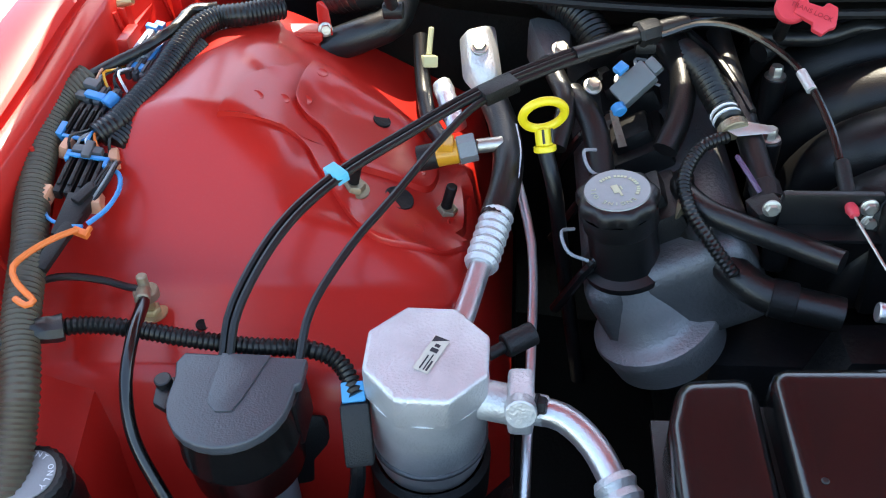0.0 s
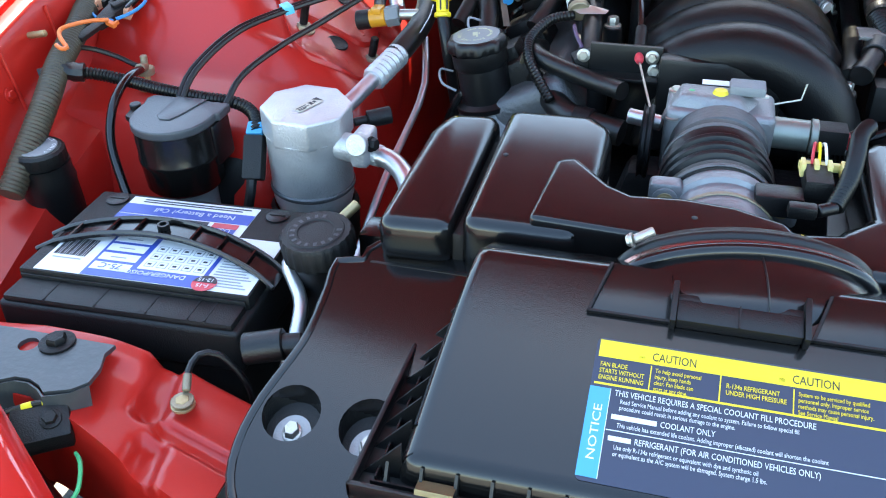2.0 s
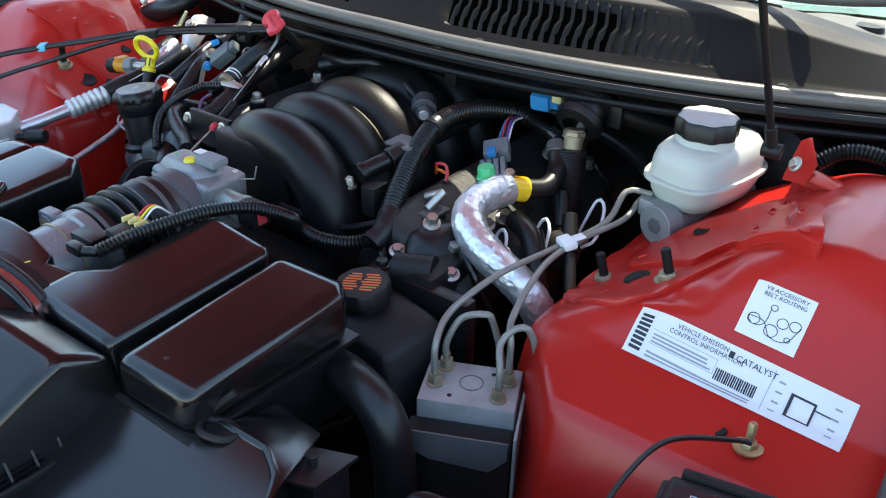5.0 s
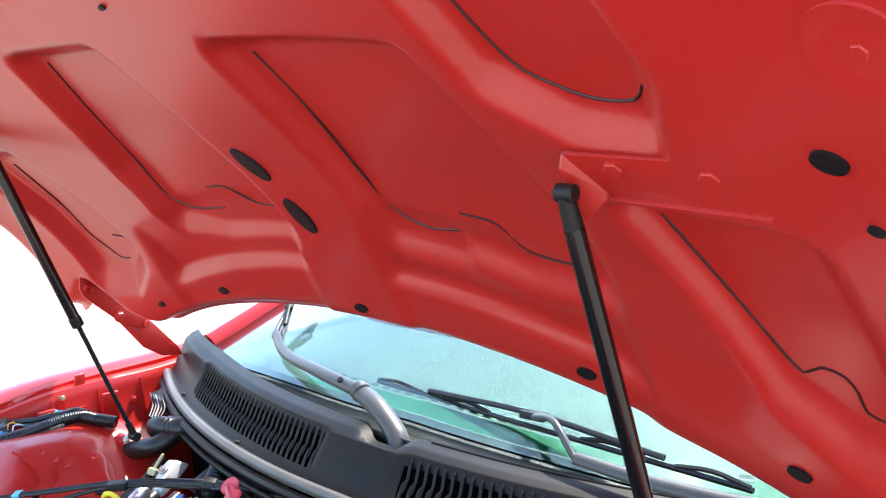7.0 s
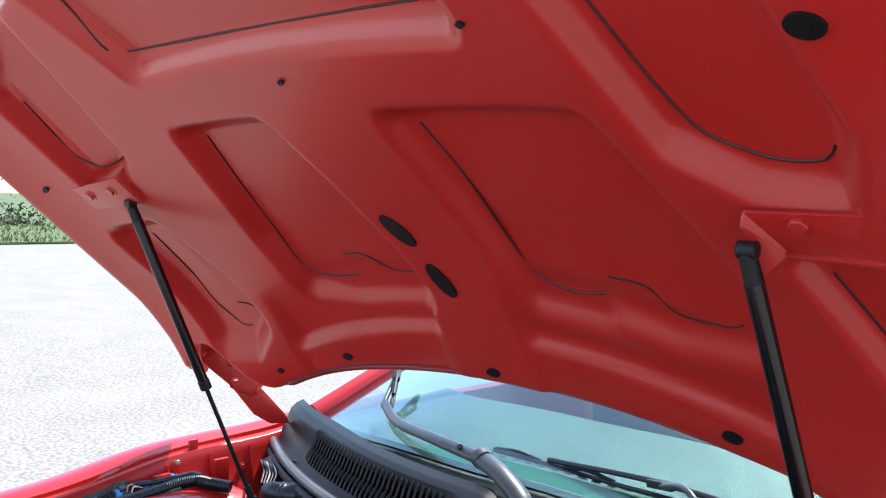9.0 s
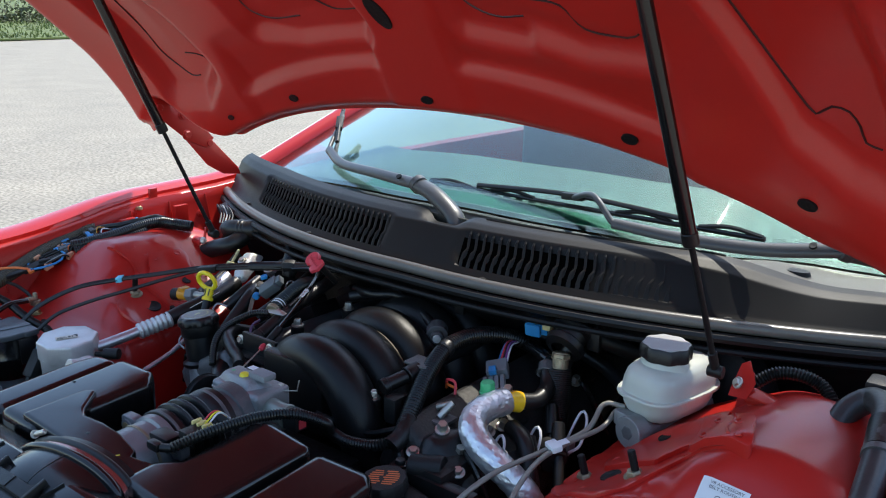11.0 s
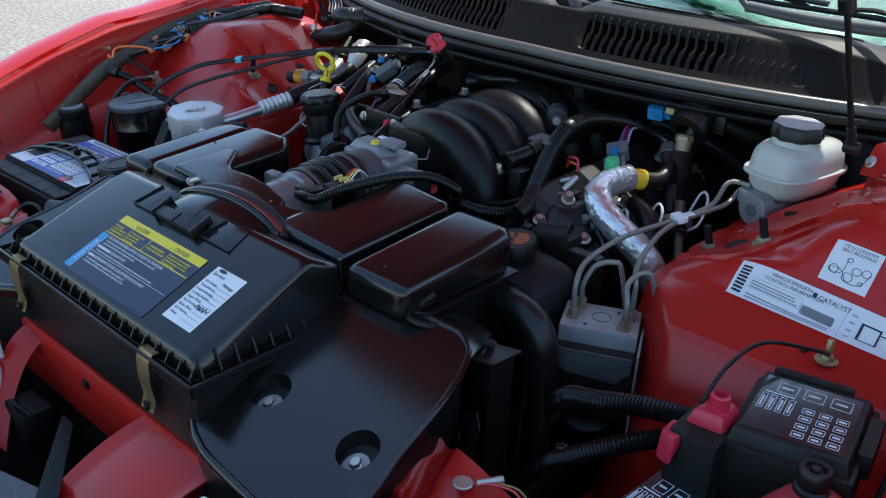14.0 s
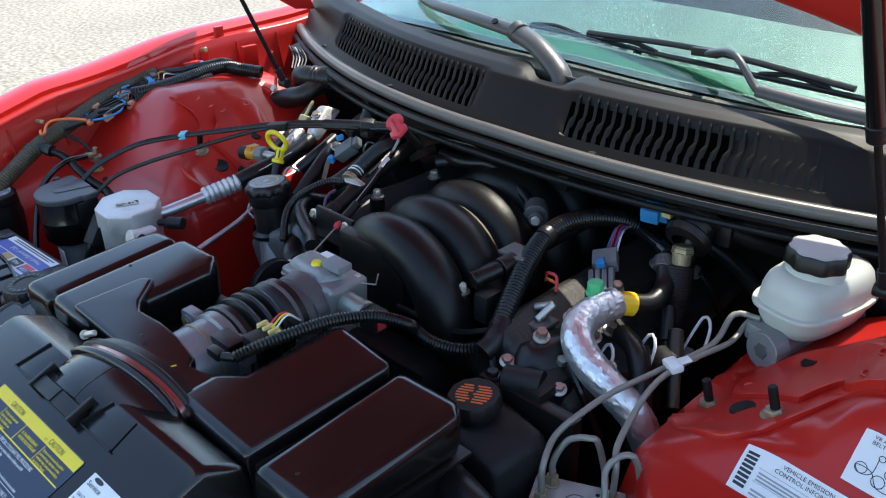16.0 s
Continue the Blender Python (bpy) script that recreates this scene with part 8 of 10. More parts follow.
def build_hoses():
    t = thing("radiator_hose", "thick black radiator hose bending down", "radiator hose")
    part("hose", tube([(0.265, 0.30, 0.69), (0.29, 0.285, 0.712), (0.325, 0.272, 0.72), (0.355, 0.265, 0.715), (0.373, 0.262, 0.69), (0.376, 0.265, 0.64), (0.372, 0.268, 0.56), (0.36, 0.28, 0.48)], 0.0205, 20, 0.008), RUBBER, t)
    part("clamp", cyl((0.262, 0.303, 0.686), (0.272, 0.296, 0.698), 0.024, 20), DARK, t)
    h = thing("heater_hose", "ribbed black heater hose with brass fitting", "heater hose", at=(0.008, -0.022, 0.012))
    part("hose", tube([(0.286, 0.735, 0.795), (0.292, 0.725, 0.75), (0.30, 0.70, 0.70), (0.305, 0.66, 0.64), (0.30, 0.62, 0.58)], 0.0185, 20, corr=0.003, amp=0.025), RUBBER, h)
    part("fitting", join(cyl((0.285, 0.737, 0.795), (0.283, 0.742, 0.82), 0.0125, 18), bolt((0.284, 0.739, 0.810), 0.0145, 0.009, (-0.05, 0.2, 1), 1.0)), ZINC, h)
    part("grommet", move(lathe([(0.018, 0), (0.03, 0.004), (0.032, 0.014), (0.024, 0.02), (0.026, 0.03), (0.034, 0.034), (0.034, 0.045)], 30), axis((0.283, 0.742, 0.822), (0.285, 0.80, 0.86))), BLACK, h)
    e = thing("vent_hose", "smooth black hose along the inner fender", "hose")
    part("hose", tube([(0.690, 0.695, 0.835), (0.698, 0.728, 0.860), (0.720, 0.742, 0.876), (0.742, 0.705, 0.884), (0.755, 0.65, 0.880), (0.760, 0.60, 0.866), (0.768, 0.45, 0.797), (0.774, 0.30, 0.724), (0.779, 0.20, 0.674)], 0.0162, 20, 0.008), mat("grey_black_rubber", (0.035, 0.035, 0.036), 0.34, vary=0.2, scale=20, bump=0.03), e)
    part("joint", tube([(0.752, 0.665, 0.882), (0.759, 0.612, 0.870)], 0.0182, 20, 0.01), RUBBER, e)
    part("clamp_ring", tube([(0.759, 0.612, 0.870), (0.760, 0.604, 0.867)], 0.0188, 20, 0.004), ALU_DULL, e)
    part("joint", tube([(0.766, 0.475, 0.809), (0.767, 0.463, 0.803)], 0.0172, 20, 0.01), RUBBER, e)
    l = thing("side_loom", "corrugated black loom behind the strut tower", "cable loom")
    part("loom", tube([(0.56, 0.74, 0.84), (0.60, 0.76, 0.872), (0.65, 0.77, 0.868), (0.68, 0.75, 0.84), (0.685, 0.72, 0.80)], 0.0085, 12, corr=0.0042), LOOM, l)
    part("plug", box(0.70, 0.76, 0.79, 0.83, 0.83, 0.88, 0.006), BLACK_MATT, l)


build_hoses()


def build_main_loom():
    t = thing("engine_loom", "thick corrugated black wiring loom over the engine", "cable loom")
    part("trunk", tube([(0.20, 0.80, 0.79), (0.165, 0.765, 0.812), (0.14, 0.70, 0.826), (0.133, 0.64, 0.822), (0.146, 0.58, 0.806), (0.168, 0.52, 0.782), (0.185, 0.475, 0.757)], 0.0128, 16, corr=0.0048, amp=0.055), LOOM, t)
    part("sleeve_band", tube([(0.134, 0.640, 0.823), (0.135, 0.625, 0.820)], 0.0140, 16, 0.01), RUBBER, t)
    part("tape_joint", tube([(0.178, 0.495, 0.768), (0.186, 0.472, 0.755), (0.184, 0.452, 0.745)], 0.0140, 12, 0.005, noise_amp=0.12), RUBBER, t)
    part("branch", tube([(0.184, 0.462, 0.748), (0.155, 0.442, 0.74), (0.11, 0.435, 0.735), (0.06, 0.45, 0.73)], 0.0085, 12, corr=0.0042), LOOM, t)
    part("branch", tube([(0.176, 0.49, 0.757), (0.12, 0.475, 0.735), (0.07, 0.47, 0.735), (0.03, 0.455, 0.745)], 0.0045, 8, 0.01), BLACK, t)
    part("branch", tube([(0.187, 0.465, 0.745), (0.205, 0.45, 0.72), (0.205, 0.44, 0.69)], 0.0055, 8, 0.01), BLACK, t)
    v = thing("purge_valve", "small black valve with hose stub on a steel bracket", "valve")
    part("stub", join(cyl((0.112, 0.52, 0.792), (0.125, 0.552, 0.80), 0.011, 16), cyl((0.110, 0.514, 0.79), (0.113, 0.523, 0.7925), 0.0128, 16), cyl((0.125, 0.552, 0.80), (0.130, 0.575, 0.805), 0.014, 16)), BLACK, v)
    part("bracket", box(0.108, 0.15, 0.565, 0.60, 0.812, 0.816, 0.001), ALU_DULL, v)
    part("valve_plug", box(0.125, 0.147, 0.50, 0.53, 0.745, 0.785, 0.003), BLACK_MATT, v)
    c = thing("connector_cluster", "pale grey connectors with blue locks and loose wires", "connectors")
    part("grey_plug", move(box(-0.017, 0.017, -0.014, 0.014, -0.01, 0.012, 0.003), pose(0.196, 0.69, 0.785, 20, -15, 30)), GREY_PL, c)
    part("grey_plug", move(join(*[box(-0.016 + 0.009 * k, -0.009 + 0.009 * k, -0.03, 0.012, -0.006, 0.008, 0.002) for k in range(4)]), pose(0.21, 0.66, 0.775, 25, -15, 30)), GREY_PL, c)
    part("blue_lock", move(box(-0.006, 0.006, -0.007, 0.006, 0.0, 0.01, 0.002), pose(0.203, 0.668, 0.79, 20, -15, 30)), BLUE, c)
    for k, cm in enumerate((BLUE, TAG, INK, mat("purple_wire", (0.2, 0.05, 0.25), 0.5), PAPER)):
        part("wire", tube([(0.188 + 0.004 * k, 0.70, 0.79), (0.178 + 0.003 * k, 0.735, 0.81 + 0.003 * (k % 2)), (0.17 + 0.003 * k, 0.77, 0.805)], 0.0016, 6, 0.006), cm, c)
    part("blue_plug", move(join(box(-0.013, 0.013, -0.012, 0.012, -0.011, 0.011, 0.003), box(0.012, 0.024, -0.007, 0.007, -0.008, 0.008, 0.002)), pose(0.222, 0.752, 0.846, 15, 0, 10)), BLUE, c)
    part("tan_lock", box(0.240, 0.254, 0.744, 0.762, 0.848, 0.858, 0.002), mat("cream_plastic", (0.6, 0.52, 0.25), 0.5), c)
    part("sensor_barrel", join(cyl((0.205, 0.76, 0.81), (0.25, 0.74, 0.808), 0.009, 14), cyl((0.25, 0.74, 0.808), (0.268, 0.733, 0.805), 0.013, 14)), BLACK_SATIN, c)
    part("red_wire", tube([(0.15, 0.62, 0.77), (0.165, 0.60, 0.79), (0.18, 0.60, 0.79), (0.188, 0.59, 0.775)], 0.0022, 6, 0.005), TAG, c)
    part("orange_wire", tube([(0.152, 0.615, 0.768), (0.17, 0.595, 0.785), (0.186, 0.597, 0.782)], 0.0022, 6, 0.005), ORANGE, c)
    for p in ((0.30, 0.60, 0.735), (0.335, 0.67, 0.745), (0.275, 0.545, 0.735)):
        x, y, z = p
        part("looped_wire", tube([(x, y, z - 0.03), (x + 0.012, y + 0.02, z + 0.015), (x + 0.028, y + 0.01, z + 0.012), (x + 0.03, y - 0.01, z - 0.02), (x + 0.015, y - 0.015, z - 0.035)], 0.0021, 6, 0.005), PAPER, c)
        part("loop_plug", box(x - 0.008, x + 0.012, y - 0.01, y + 0.01, z - 0.045, z - 0.028, 0.002), GREY_PL, c)


build_main_loom()


# ---- labels on the strut tower ----
def build_tower_labels():
    def on(u, y):
        return Vector((CX + u, y, tower_z(u, y)))

    def wrap(bm, o, ax, ay, lift):
        """Lays flat print on the tower: x runs along ax, y along ay, both in plan."""
        for v in bm.verts:
            px, py = o[0] + ax[0] * v.co.x + ay[0] * v.co.y, o[1] + ax[1] * v.co.x + ay[1] * v.co.y
            v.co = Vector((px, py, tower_z(px - CX, py) + lift + v.co.z))
        return bm

    def fine_sheet(w, h, n, k, r=0.0):
        return grid(lambda u, v: (u, v, 0), span(0, w, n), span(0, h, k))

    # the emissions label
    o, ax, ay = (0.512, 0.438), (0.985, -0.06), (0.02, 0.72)
    W, H = 0.208, 0.050
    em = part("emissions_label", wrap(fine_sheet(W, H, 40, 12), o, ax, ay, 0.0012), PAPER, tower_right, "white emission control label")

    def ink(rows, material=INK):
        fine = bmesh.new()
        for x0, x1, y0, y1 in rows:
            n = max(2, int((x1 - x0) / 0.008) + 1)
            b = grid(lambda u, v: (u, v, 0), span(x0, x1, n), [y0, y1])
            me = bpy.data.meshes.new("tmp")
            b.to_mesh(me)
            b.free()
            fine.from_mesh(me)
            bpy.data.meshes.remove(me)
        part("print", wrap(fine, o, ax, ay, 0.0017), material, em, smooth=0)

    rnd = random.Random(11)
    ink([(0.004, 0.016, 0.006 + 0.0048 * k, 0.0092 + 0.0048 * k) for k in range(8)], INK)
    rows = []
    for k in range(3):
        rows.append((0.022, 0.022 + rnd.uniform(0.05, 0.062), 0.026 - 0.0035 * k, 0.0278 - 0.0035 * k))
    for k in range(2):
        rows.append((0.022, 0.13 - rnd.uniform(0, 0.01), 0.0085 - 0.0038 * k, 0.0105 - 0.0038 * k))
    ink(rows, GREY_INK)
    ink([(0.088 + 0.0021 * k, 0.0092 + 0.08 + 0.0021 * k + 0.0002 * (k % 3), 0.014, 0.025) for k in range(19)])
    ink([(0.093, 0.098, 0.038, 0.044)])
    ink([(0.020, 0.086, 0.0175, 0.018), (0.020, 0.086, 0.031, 0.0315), (0.086, 0.0865, 0.0175, 0.0315), (0.136, 0.1365, 0.004, 0.046)], GREY_INK)
    ink([(0.155, 0.158, 0.012, 0.034), (0.158, 0.178, 0.032, 0.034), (0.176, 0.178, 0.012, 0.034), (0.158, 0.178, 0.012, 0.0138), (0.178, 0.192, 0.028, 0.0293)])
    ink([(0.142 + dx, 0.148 + dx, 0.010 + 0.009 * k, 0.0118 + 0.009 * k) for k in range(4) for dx in (0, 0.05)], GREY_INK)
    for body, x, y, s in (("VEHICLE EMISSION", 0.040, 0.0415, 0.0062), ("CONTROL INFORMATION", 0.034, 0.0350, 0.0062), ("CATALYST", 0.100, 0.0375, 0.0082)):
        ob = words("print", body, s, Matrix.Identity(4), INK, em)
        for v in ob.data.vertices:
            lx, ly = v.co.x + x, v.co.y + y
            px, py = o[0] + ax[0] * lx + ay[0] * ly, o[1] + ax[1] * lx + ay[1] * ly
            v.co = Vector((px, py, tower_z(px - CX, py) + 0.0018))
    # the belt routing label
    o2, ax2, ay2 = (0.600, 0.4775), (0.988, -0.06), (0.03, 0.66)
    bl = part("belt_label", wrap(fine_sheet(0.056, 0.058, 12, 14), o2, ax2, ay2, 0.0012), PAPER, tower_right, "white belt routing label")
    o, ax, ay = o2, ax2, ay2
    for body, x, y, s in (("V8 ACCESSORY", 0.010, 0.0505, 0.0058), ("BELT ROUTING", 0.010, 0.0445, 0.0058)):
        ob = words("print", body, s, Matrix.Identity(4), INK, bl)
        for v in ob.data.vertices:
            lx, ly = v.co.x + x, v.co.y + y
            px, py = o[0] + ax[0] * lx + ay[0] * ly, o[1] + ax[1] * lx + ay[1] * ly
            v.co = Vector((px, py, tower_z(px - CX, py) + 0.0018))

    def loop(pts):
        part("belt_drawing", tube([Vector((o2[0] + ax2[0] * x + ay2[0] * y, o2[1] + ax2[1] * x + ay2[1] * y, 0)) + Vector((0, 0, tower_z(o2[0] + ax2[0] * x + ay2[0] * y - CX, o2[1] + ax2[1] * x + ay2[1] * y) + 0.0014)) for x, y in pts], 0.0004, 5, 0.003), INK, bl)

    for cx, cy, r in ((0.011, 0.019, 0.0055), (0.029, 0.014, 0.006), (0.036, 0.025, 0.005), (0.047, 0.027, 0.005), (0.024, 0.036, 0.003), (0.045, 0.012, 0.0025)):
        loop([(cx + r * math.cos(a), cy + r * math.sin(a)) for a in span(0, 2 * math.pi, 13)])
    loop([(0.022, 0.035), (0.021, 0.018), (0.011, 0.0135), (0.006, 0.02), (0.02, 0.02), (0.03, 0.008), (0.045, 0.010), (0.052, 0.028)])
    # a welded patch with a sealer bead and four half-moon weld marks
    patch = [(0.556, 0.664), (0.592, 0.645), (0.632, 0.622), (0.645, 0.582), (0.655, 0.542), (0.615, 0.556), (0.575, 0.572), (0.566, 0.618)]
    part("welded_patch", drape(1, patch, 0.0165), RED_IN, tower_right, smooth=28)
    for u, y in ((0.590, 0.634), (0.626, 0.600), (0.592, 0.580), (0.640, 0.558)):
        c = on(u, y) + Vector((0, 0, 0.0160))
        part("weld_mark", tube([c + Vector((0.008 * math.cos(a), 0.008 * math.sin(a), 0.006 * math.cos(a) * 0.56)) for a in span(2.2, 5.0, 7)], 0.0016, 6, 0.004), RED_IN, tower_right)
    part("sealer_bead", tube([on(u, y) + Vector((0, 0, 0.0165)) for u, y in ((0.603, 0.638), (0.612, 0.612), (0.612, 0.590), (0.623, 0.560))], 0.0024, 8, 0.006), RED_IN, tower_right)


build_tower_labels()


# ---- headlamp and nose ----
LAMP1, LAMP2 = (0.0, 0.143, 0.628, 0.716), (0.0, 0.127, 0.640, 0.728)
GLOSS_BLACK = mat("glossy_black_plastic", (0.008, 0.008, 0.008), 0.16, vary=0.3, scale=10, bump=0.004, fine=300)
WARM_LENS = mat("warm_lens", (1.0, 0.92, 0.72), 0.06, vary=0.02, bump=0, trans=0.9)
def build_headlamp():
    t = thing("pop_up_headlamp", "raised pop-up headlamp under a glossy red cover", "headlamp")
    front = [(0.338, -0.365), (0.352, -0.386), (0.40, -0.377), (0.476, -0.343), (0.596, -0.277), (0.694, -0.209), (0.758, -0.142), (0.815, -0.055)]
    back = [(0.805, -0.052), (0.74, -0.085), (0.673, -0.107), (0.541, -0.176), (0.433, -0.257), (0.36, -0.325)]
    mid = Vector((0.57, -0.22, 0))

    def cover(u, v):
        """u along the cover, v from its front edge to its back edge; a shallow crown with a rolled rim."""
        f = np.interp(u, np.linspace(0, 1, len(front)), [p[0] for p in front]), np.interp(u, np.linspace(0, 1, len(front)), [p[1] for p in front])
        bk = back[::-1]
        g = np.interp(u, np.linspace(0, 1, len(bk)), [p[0] for p in bk]), np.interp(u, np.linspace(0, 1, len(bk)), [p[1] for p in bk])
        x, y = f[0] + (g[0] - f[0]) * v, f[1] + (g[1] - f[1]) * v
        crown = 0.015 * math.sin(math.pi * min(1, max(0, 0.12 + 0.76 * v))) * math.sin(math.pi * (0.08 + 0.86 * u)) ** 0.6
        return (x, y, 0.739 + crown + 0.006 * math.sin(math.pi * u) + 0.004 * step01(0.8, 1.0, u))

    part("cover", grid(cover, span(0, 1, 44), span(0, 1, 18), -0.0), RED, t, "glossy red headlamp cover with raised lettering shapes")
    rim = [Vector(cover(u, 0)) - Vector((0, 0, 0.006)) for u in span(0, 1, 30)]
    part("cover_lip", tube(rim, 0.0072, 12, 0.02), RED, t)
    part("cover_back_lip", tube([Vector(cover(u, 1)) - Vector((0, 0, 0.003)) for u in span(0, 1, 30)], 0.0042, 10, 0.02), RED, t)
    part("lip_shadow_strip", tube([Vector(cover(u, 0.03)) - Vector((0, 0, 0.017)) for u in span(0, 1, 30)], 0.006, 10, 0.02), GLOSS_BLACK, t, "black plastic strip under the cover's lip")
    # the maker's name is left as plain raised strokes
    for k in range(7):
        u = 0.45 + 0.036 * k
        for du, v0, v1 in ((-0.009, 0.09, 0.22), (0.008, 0.09, 0.22)):
            part("raised_stroke", tube([Vector(cover(u + du, v0)), Vector(cover(u + du * 0.9, (v0 + v1) / 2)), Vector(cover(u + du, v1))], 0.0006, 6, 0.006), RED, t)
        part("raised_stroke", tube([Vector(cover(u - 0.009, 0.22)), Vector(cover(u, 0.23)), Vector(cover(u + 0.008, 0.22))], 0.0006, 6, 0.006), RED, t)
    d = Vector((0.218, 0.134, 0)).normalized()
    n = Vector((0.134, -0.218, 0)).normalized()
    o = Vector((0.476, -0.341, 0)) - n * 0.10
    a0, a1 = -0.035, 0.345
    outer = [(a0, 0.725), (a0, 0.60), (0.05, 0.545), (0.30, 0.545), (a1, 0.64), (a1, 0.735)]

    def corner_loop(x0, x1, z0, z1, r=0.012):
        pts = []
        for cx, cz, s in ((x1 - r, z1 - r, 0), (x0 + r, z1 - r, 90), (x0 + r, z0 + r, 180), (x1 - r, z0 + r, 270)):
            pts += [(cx + r * math.cos(radians(s + k * 30)), cz + r * math.sin(radians(s + k * 30))) for k in range(4)]
        return pts

    to = Matrix.Translation(o) @ Matrix((d, Vector((0, 0, 1)), n)).transposed().to_4x4()
    part("bezel", move(plate(outer, [], -0.012, 0.0), to), BLACK_SATIN, t, "black plastic headlamp surround")
    part("housing", move(join(box(a0 + 0.04, a1 - 0.06, 0.56, 0.70, -0.05, -0.01, 0.01), box(a0, a0 + 0.02, 0.58, 0.71, -0.03, 0.03, 0.005)), to), BLACK, t)
    part("side_cheek", move(hull([(0.30, 0.545, -0.01), (a1 + 0.01, 0.64, 0.035), (a1 + 0.01, 0.72, 0.035), (0.385, 0.72, -0.01), (0.385, 0.66, -0.02), (0.36, 0.56, -0.04)], 0.006), to), BLACK_SATIN, t)
    # the smooth black valley below and between the lamps
    upper = [(0.40, -0.285, 0.618), (0.43, -0.294, 0.616), (0.572, -0.288, 0.616), (0.592, -0.255, 0.625), (0.612, -0.208, 0.628), (0.74, -0.178, 0.628), (0.80, -0.10, 0.64)]
    lower = [(0.40, -0.33, 0.47), (0.45, -0.345, 0.45), (0.58, -0.345, 0.44), (0.63, -0.31, 0.44), (0.67, -0.27, 0.45), (0.78, -0.225, 0.48), (0.845, -0.14, 0.54)]
    hi, lo = spline(upper, 0.012), spline(lower, 0.012)

    def valley(u, v):
        a, b = hi[round(u * (len(hi) - 1))], lo[round(u * (len(lo) - 1))]
        p = a * (1 - v) + b * v
        return (p.x, p.y, p.z - 0.03 * math.sin(math.pi * v))

    part("valley", grid(valley, span(0, 1, 40), span(0, 1, 12), 0.003), GLOSS_BLACK, t, "smooth black valley reflecting the lit lamp")
    lamp = [(Vector((0.428, -0.290, 0)), LAMP1, Vector((0.998, 0.06, 0)).normalized()), (Vector((0.615, -0.208, 0)), LAMP2, Vector((0.98, 0.196, 0)).normalized())]
    for k, (base, (x0, x1, z0, z1), d2) in enumerate(lamp):
        lit = k == 1
        face = Matrix((d2, Vector((0, 0, 1)), Vector((d2.y, -d2.x, 0)))).transposed().to_4x4()
        tl = Matrix.Translation(base) @ face

        def bowl(u, v):
            r = math.hypot(u, v)
            return ((x0 + x1) / 2 + u * (x1 - x0) / 2, (z0 + z1) / 2 + v * (z1 - z0) / 2, -0.006 - 0.035 * max(0, 1 - 0.5 * r * r))

        lp = part("lamp_unit", move(grid(bowl, span(-1, 1, 18), span(-1, 1, 18), 0.001), tl), WARM_REFL if lit else CHROME, t, "lit amber-yellow sealed beam" if lit else "clear unlit sealed beam")
        part("lamp_shell", move(join(box(x0 - 0.006, x0 - 0.001, z0 - 0.006, z1 + 0.006, -0.09, 0.002, 0.001), box(x1 + 0.001, x1 + 0.006, z0 - 0.006, z1 + 0.006, -0.09, 0.002, 0.001), box(x0 - 0.006, x1 + 0.006, z1 + 0.001, z1 + 0.006, -0.07, 0.002, 0.001), box(x0 - 0.006, x1 + 0.006, z0 - 0.006, z0 - 0.001, -0.07, 0.002, 0.001)), tl), BLACK_SATIN, lp)
        part("bulb", move(lathe([(0, 0), (0.006, 0.002), (0.007, 0.012), (0.003, 0.018), (0, 0.019)], 14), tl @ pose((x0 + x1) / 2, (z0 + z1) / 2 + 0.012, -0.038)), LIT if lit else CHROME, lp)

        def lens(u, v):
            x, z = (x0 + x1) / 2 + u * (x1 - x0) / 2, (z0 + z1) / 2 + v * (z1 - z0) / 2
            f = 1 - 0.05 * (u * v) ** 4
            flute = 0.0006 * math.cos(u * 120) * (1 if abs(v + 0.1) > 0.35 or abs(u) > 0.55 else 0.3)
            return (x * f + (1 - f) * (x0 + x1) / 2, z * f + (1 - f) * (z0 + z1) / 2, 0.003 + 0.006 * (1 - u ** 4) * (1 - v ** 4) + flute)

        glass = part("fluted_lens", move(grid(lens, span(-1, 1, 190), span(-1, 1, 18), 0.002), tl), LENS_GLASS if not lit else WARM_LENS, lp)
        glass.visible_shadow = False
        loop = [tl @ Vector((x, z, 0.002)) for x, z in corner_loop(x0, x1, z0, z1)]
        part("lens_rim", tube([*loop, loop[0]], 0.0032, 8, 0.004, straight=True), CHROME if not lit else WARM_REFL, lp)
    part("amber_marker", move(box(-0.006, 0.046, 0.688, 0.722, -0.004, 0.004, 0.003), Matrix.Translation((0.578, -0.246, 0)) @ Matrix((Vector((0.8, 0.6, 0)), Vector((0, 0, 1)), Vector((0.6, -0.8, 0)))).transposed().to_4x4()), AMBER_LENS, t, "dark amber marker lens")
    part("outer_cheek", hull([(0.745, -0.186, 0.728), (0.745, -0.186, 0.60), (0.80, -0.085, 0.728), (0.825, -0.115, 0.61), (0.79, -0.205, 0.545), (0.745, -0.225, 0.545), (0.75, -0.12, 0.60)], 0.006), BLACK_SATIN, t)
    for a, z in ((-0.02, 0.70), (0.305, 0.65), (0.33, 0.61)):
        part("bezel_screw", move(bolt((a, z, 0.0), 0.004, 0.003, (0, 0, 1), 1.4), to), DARK, t)


build_headlamp()


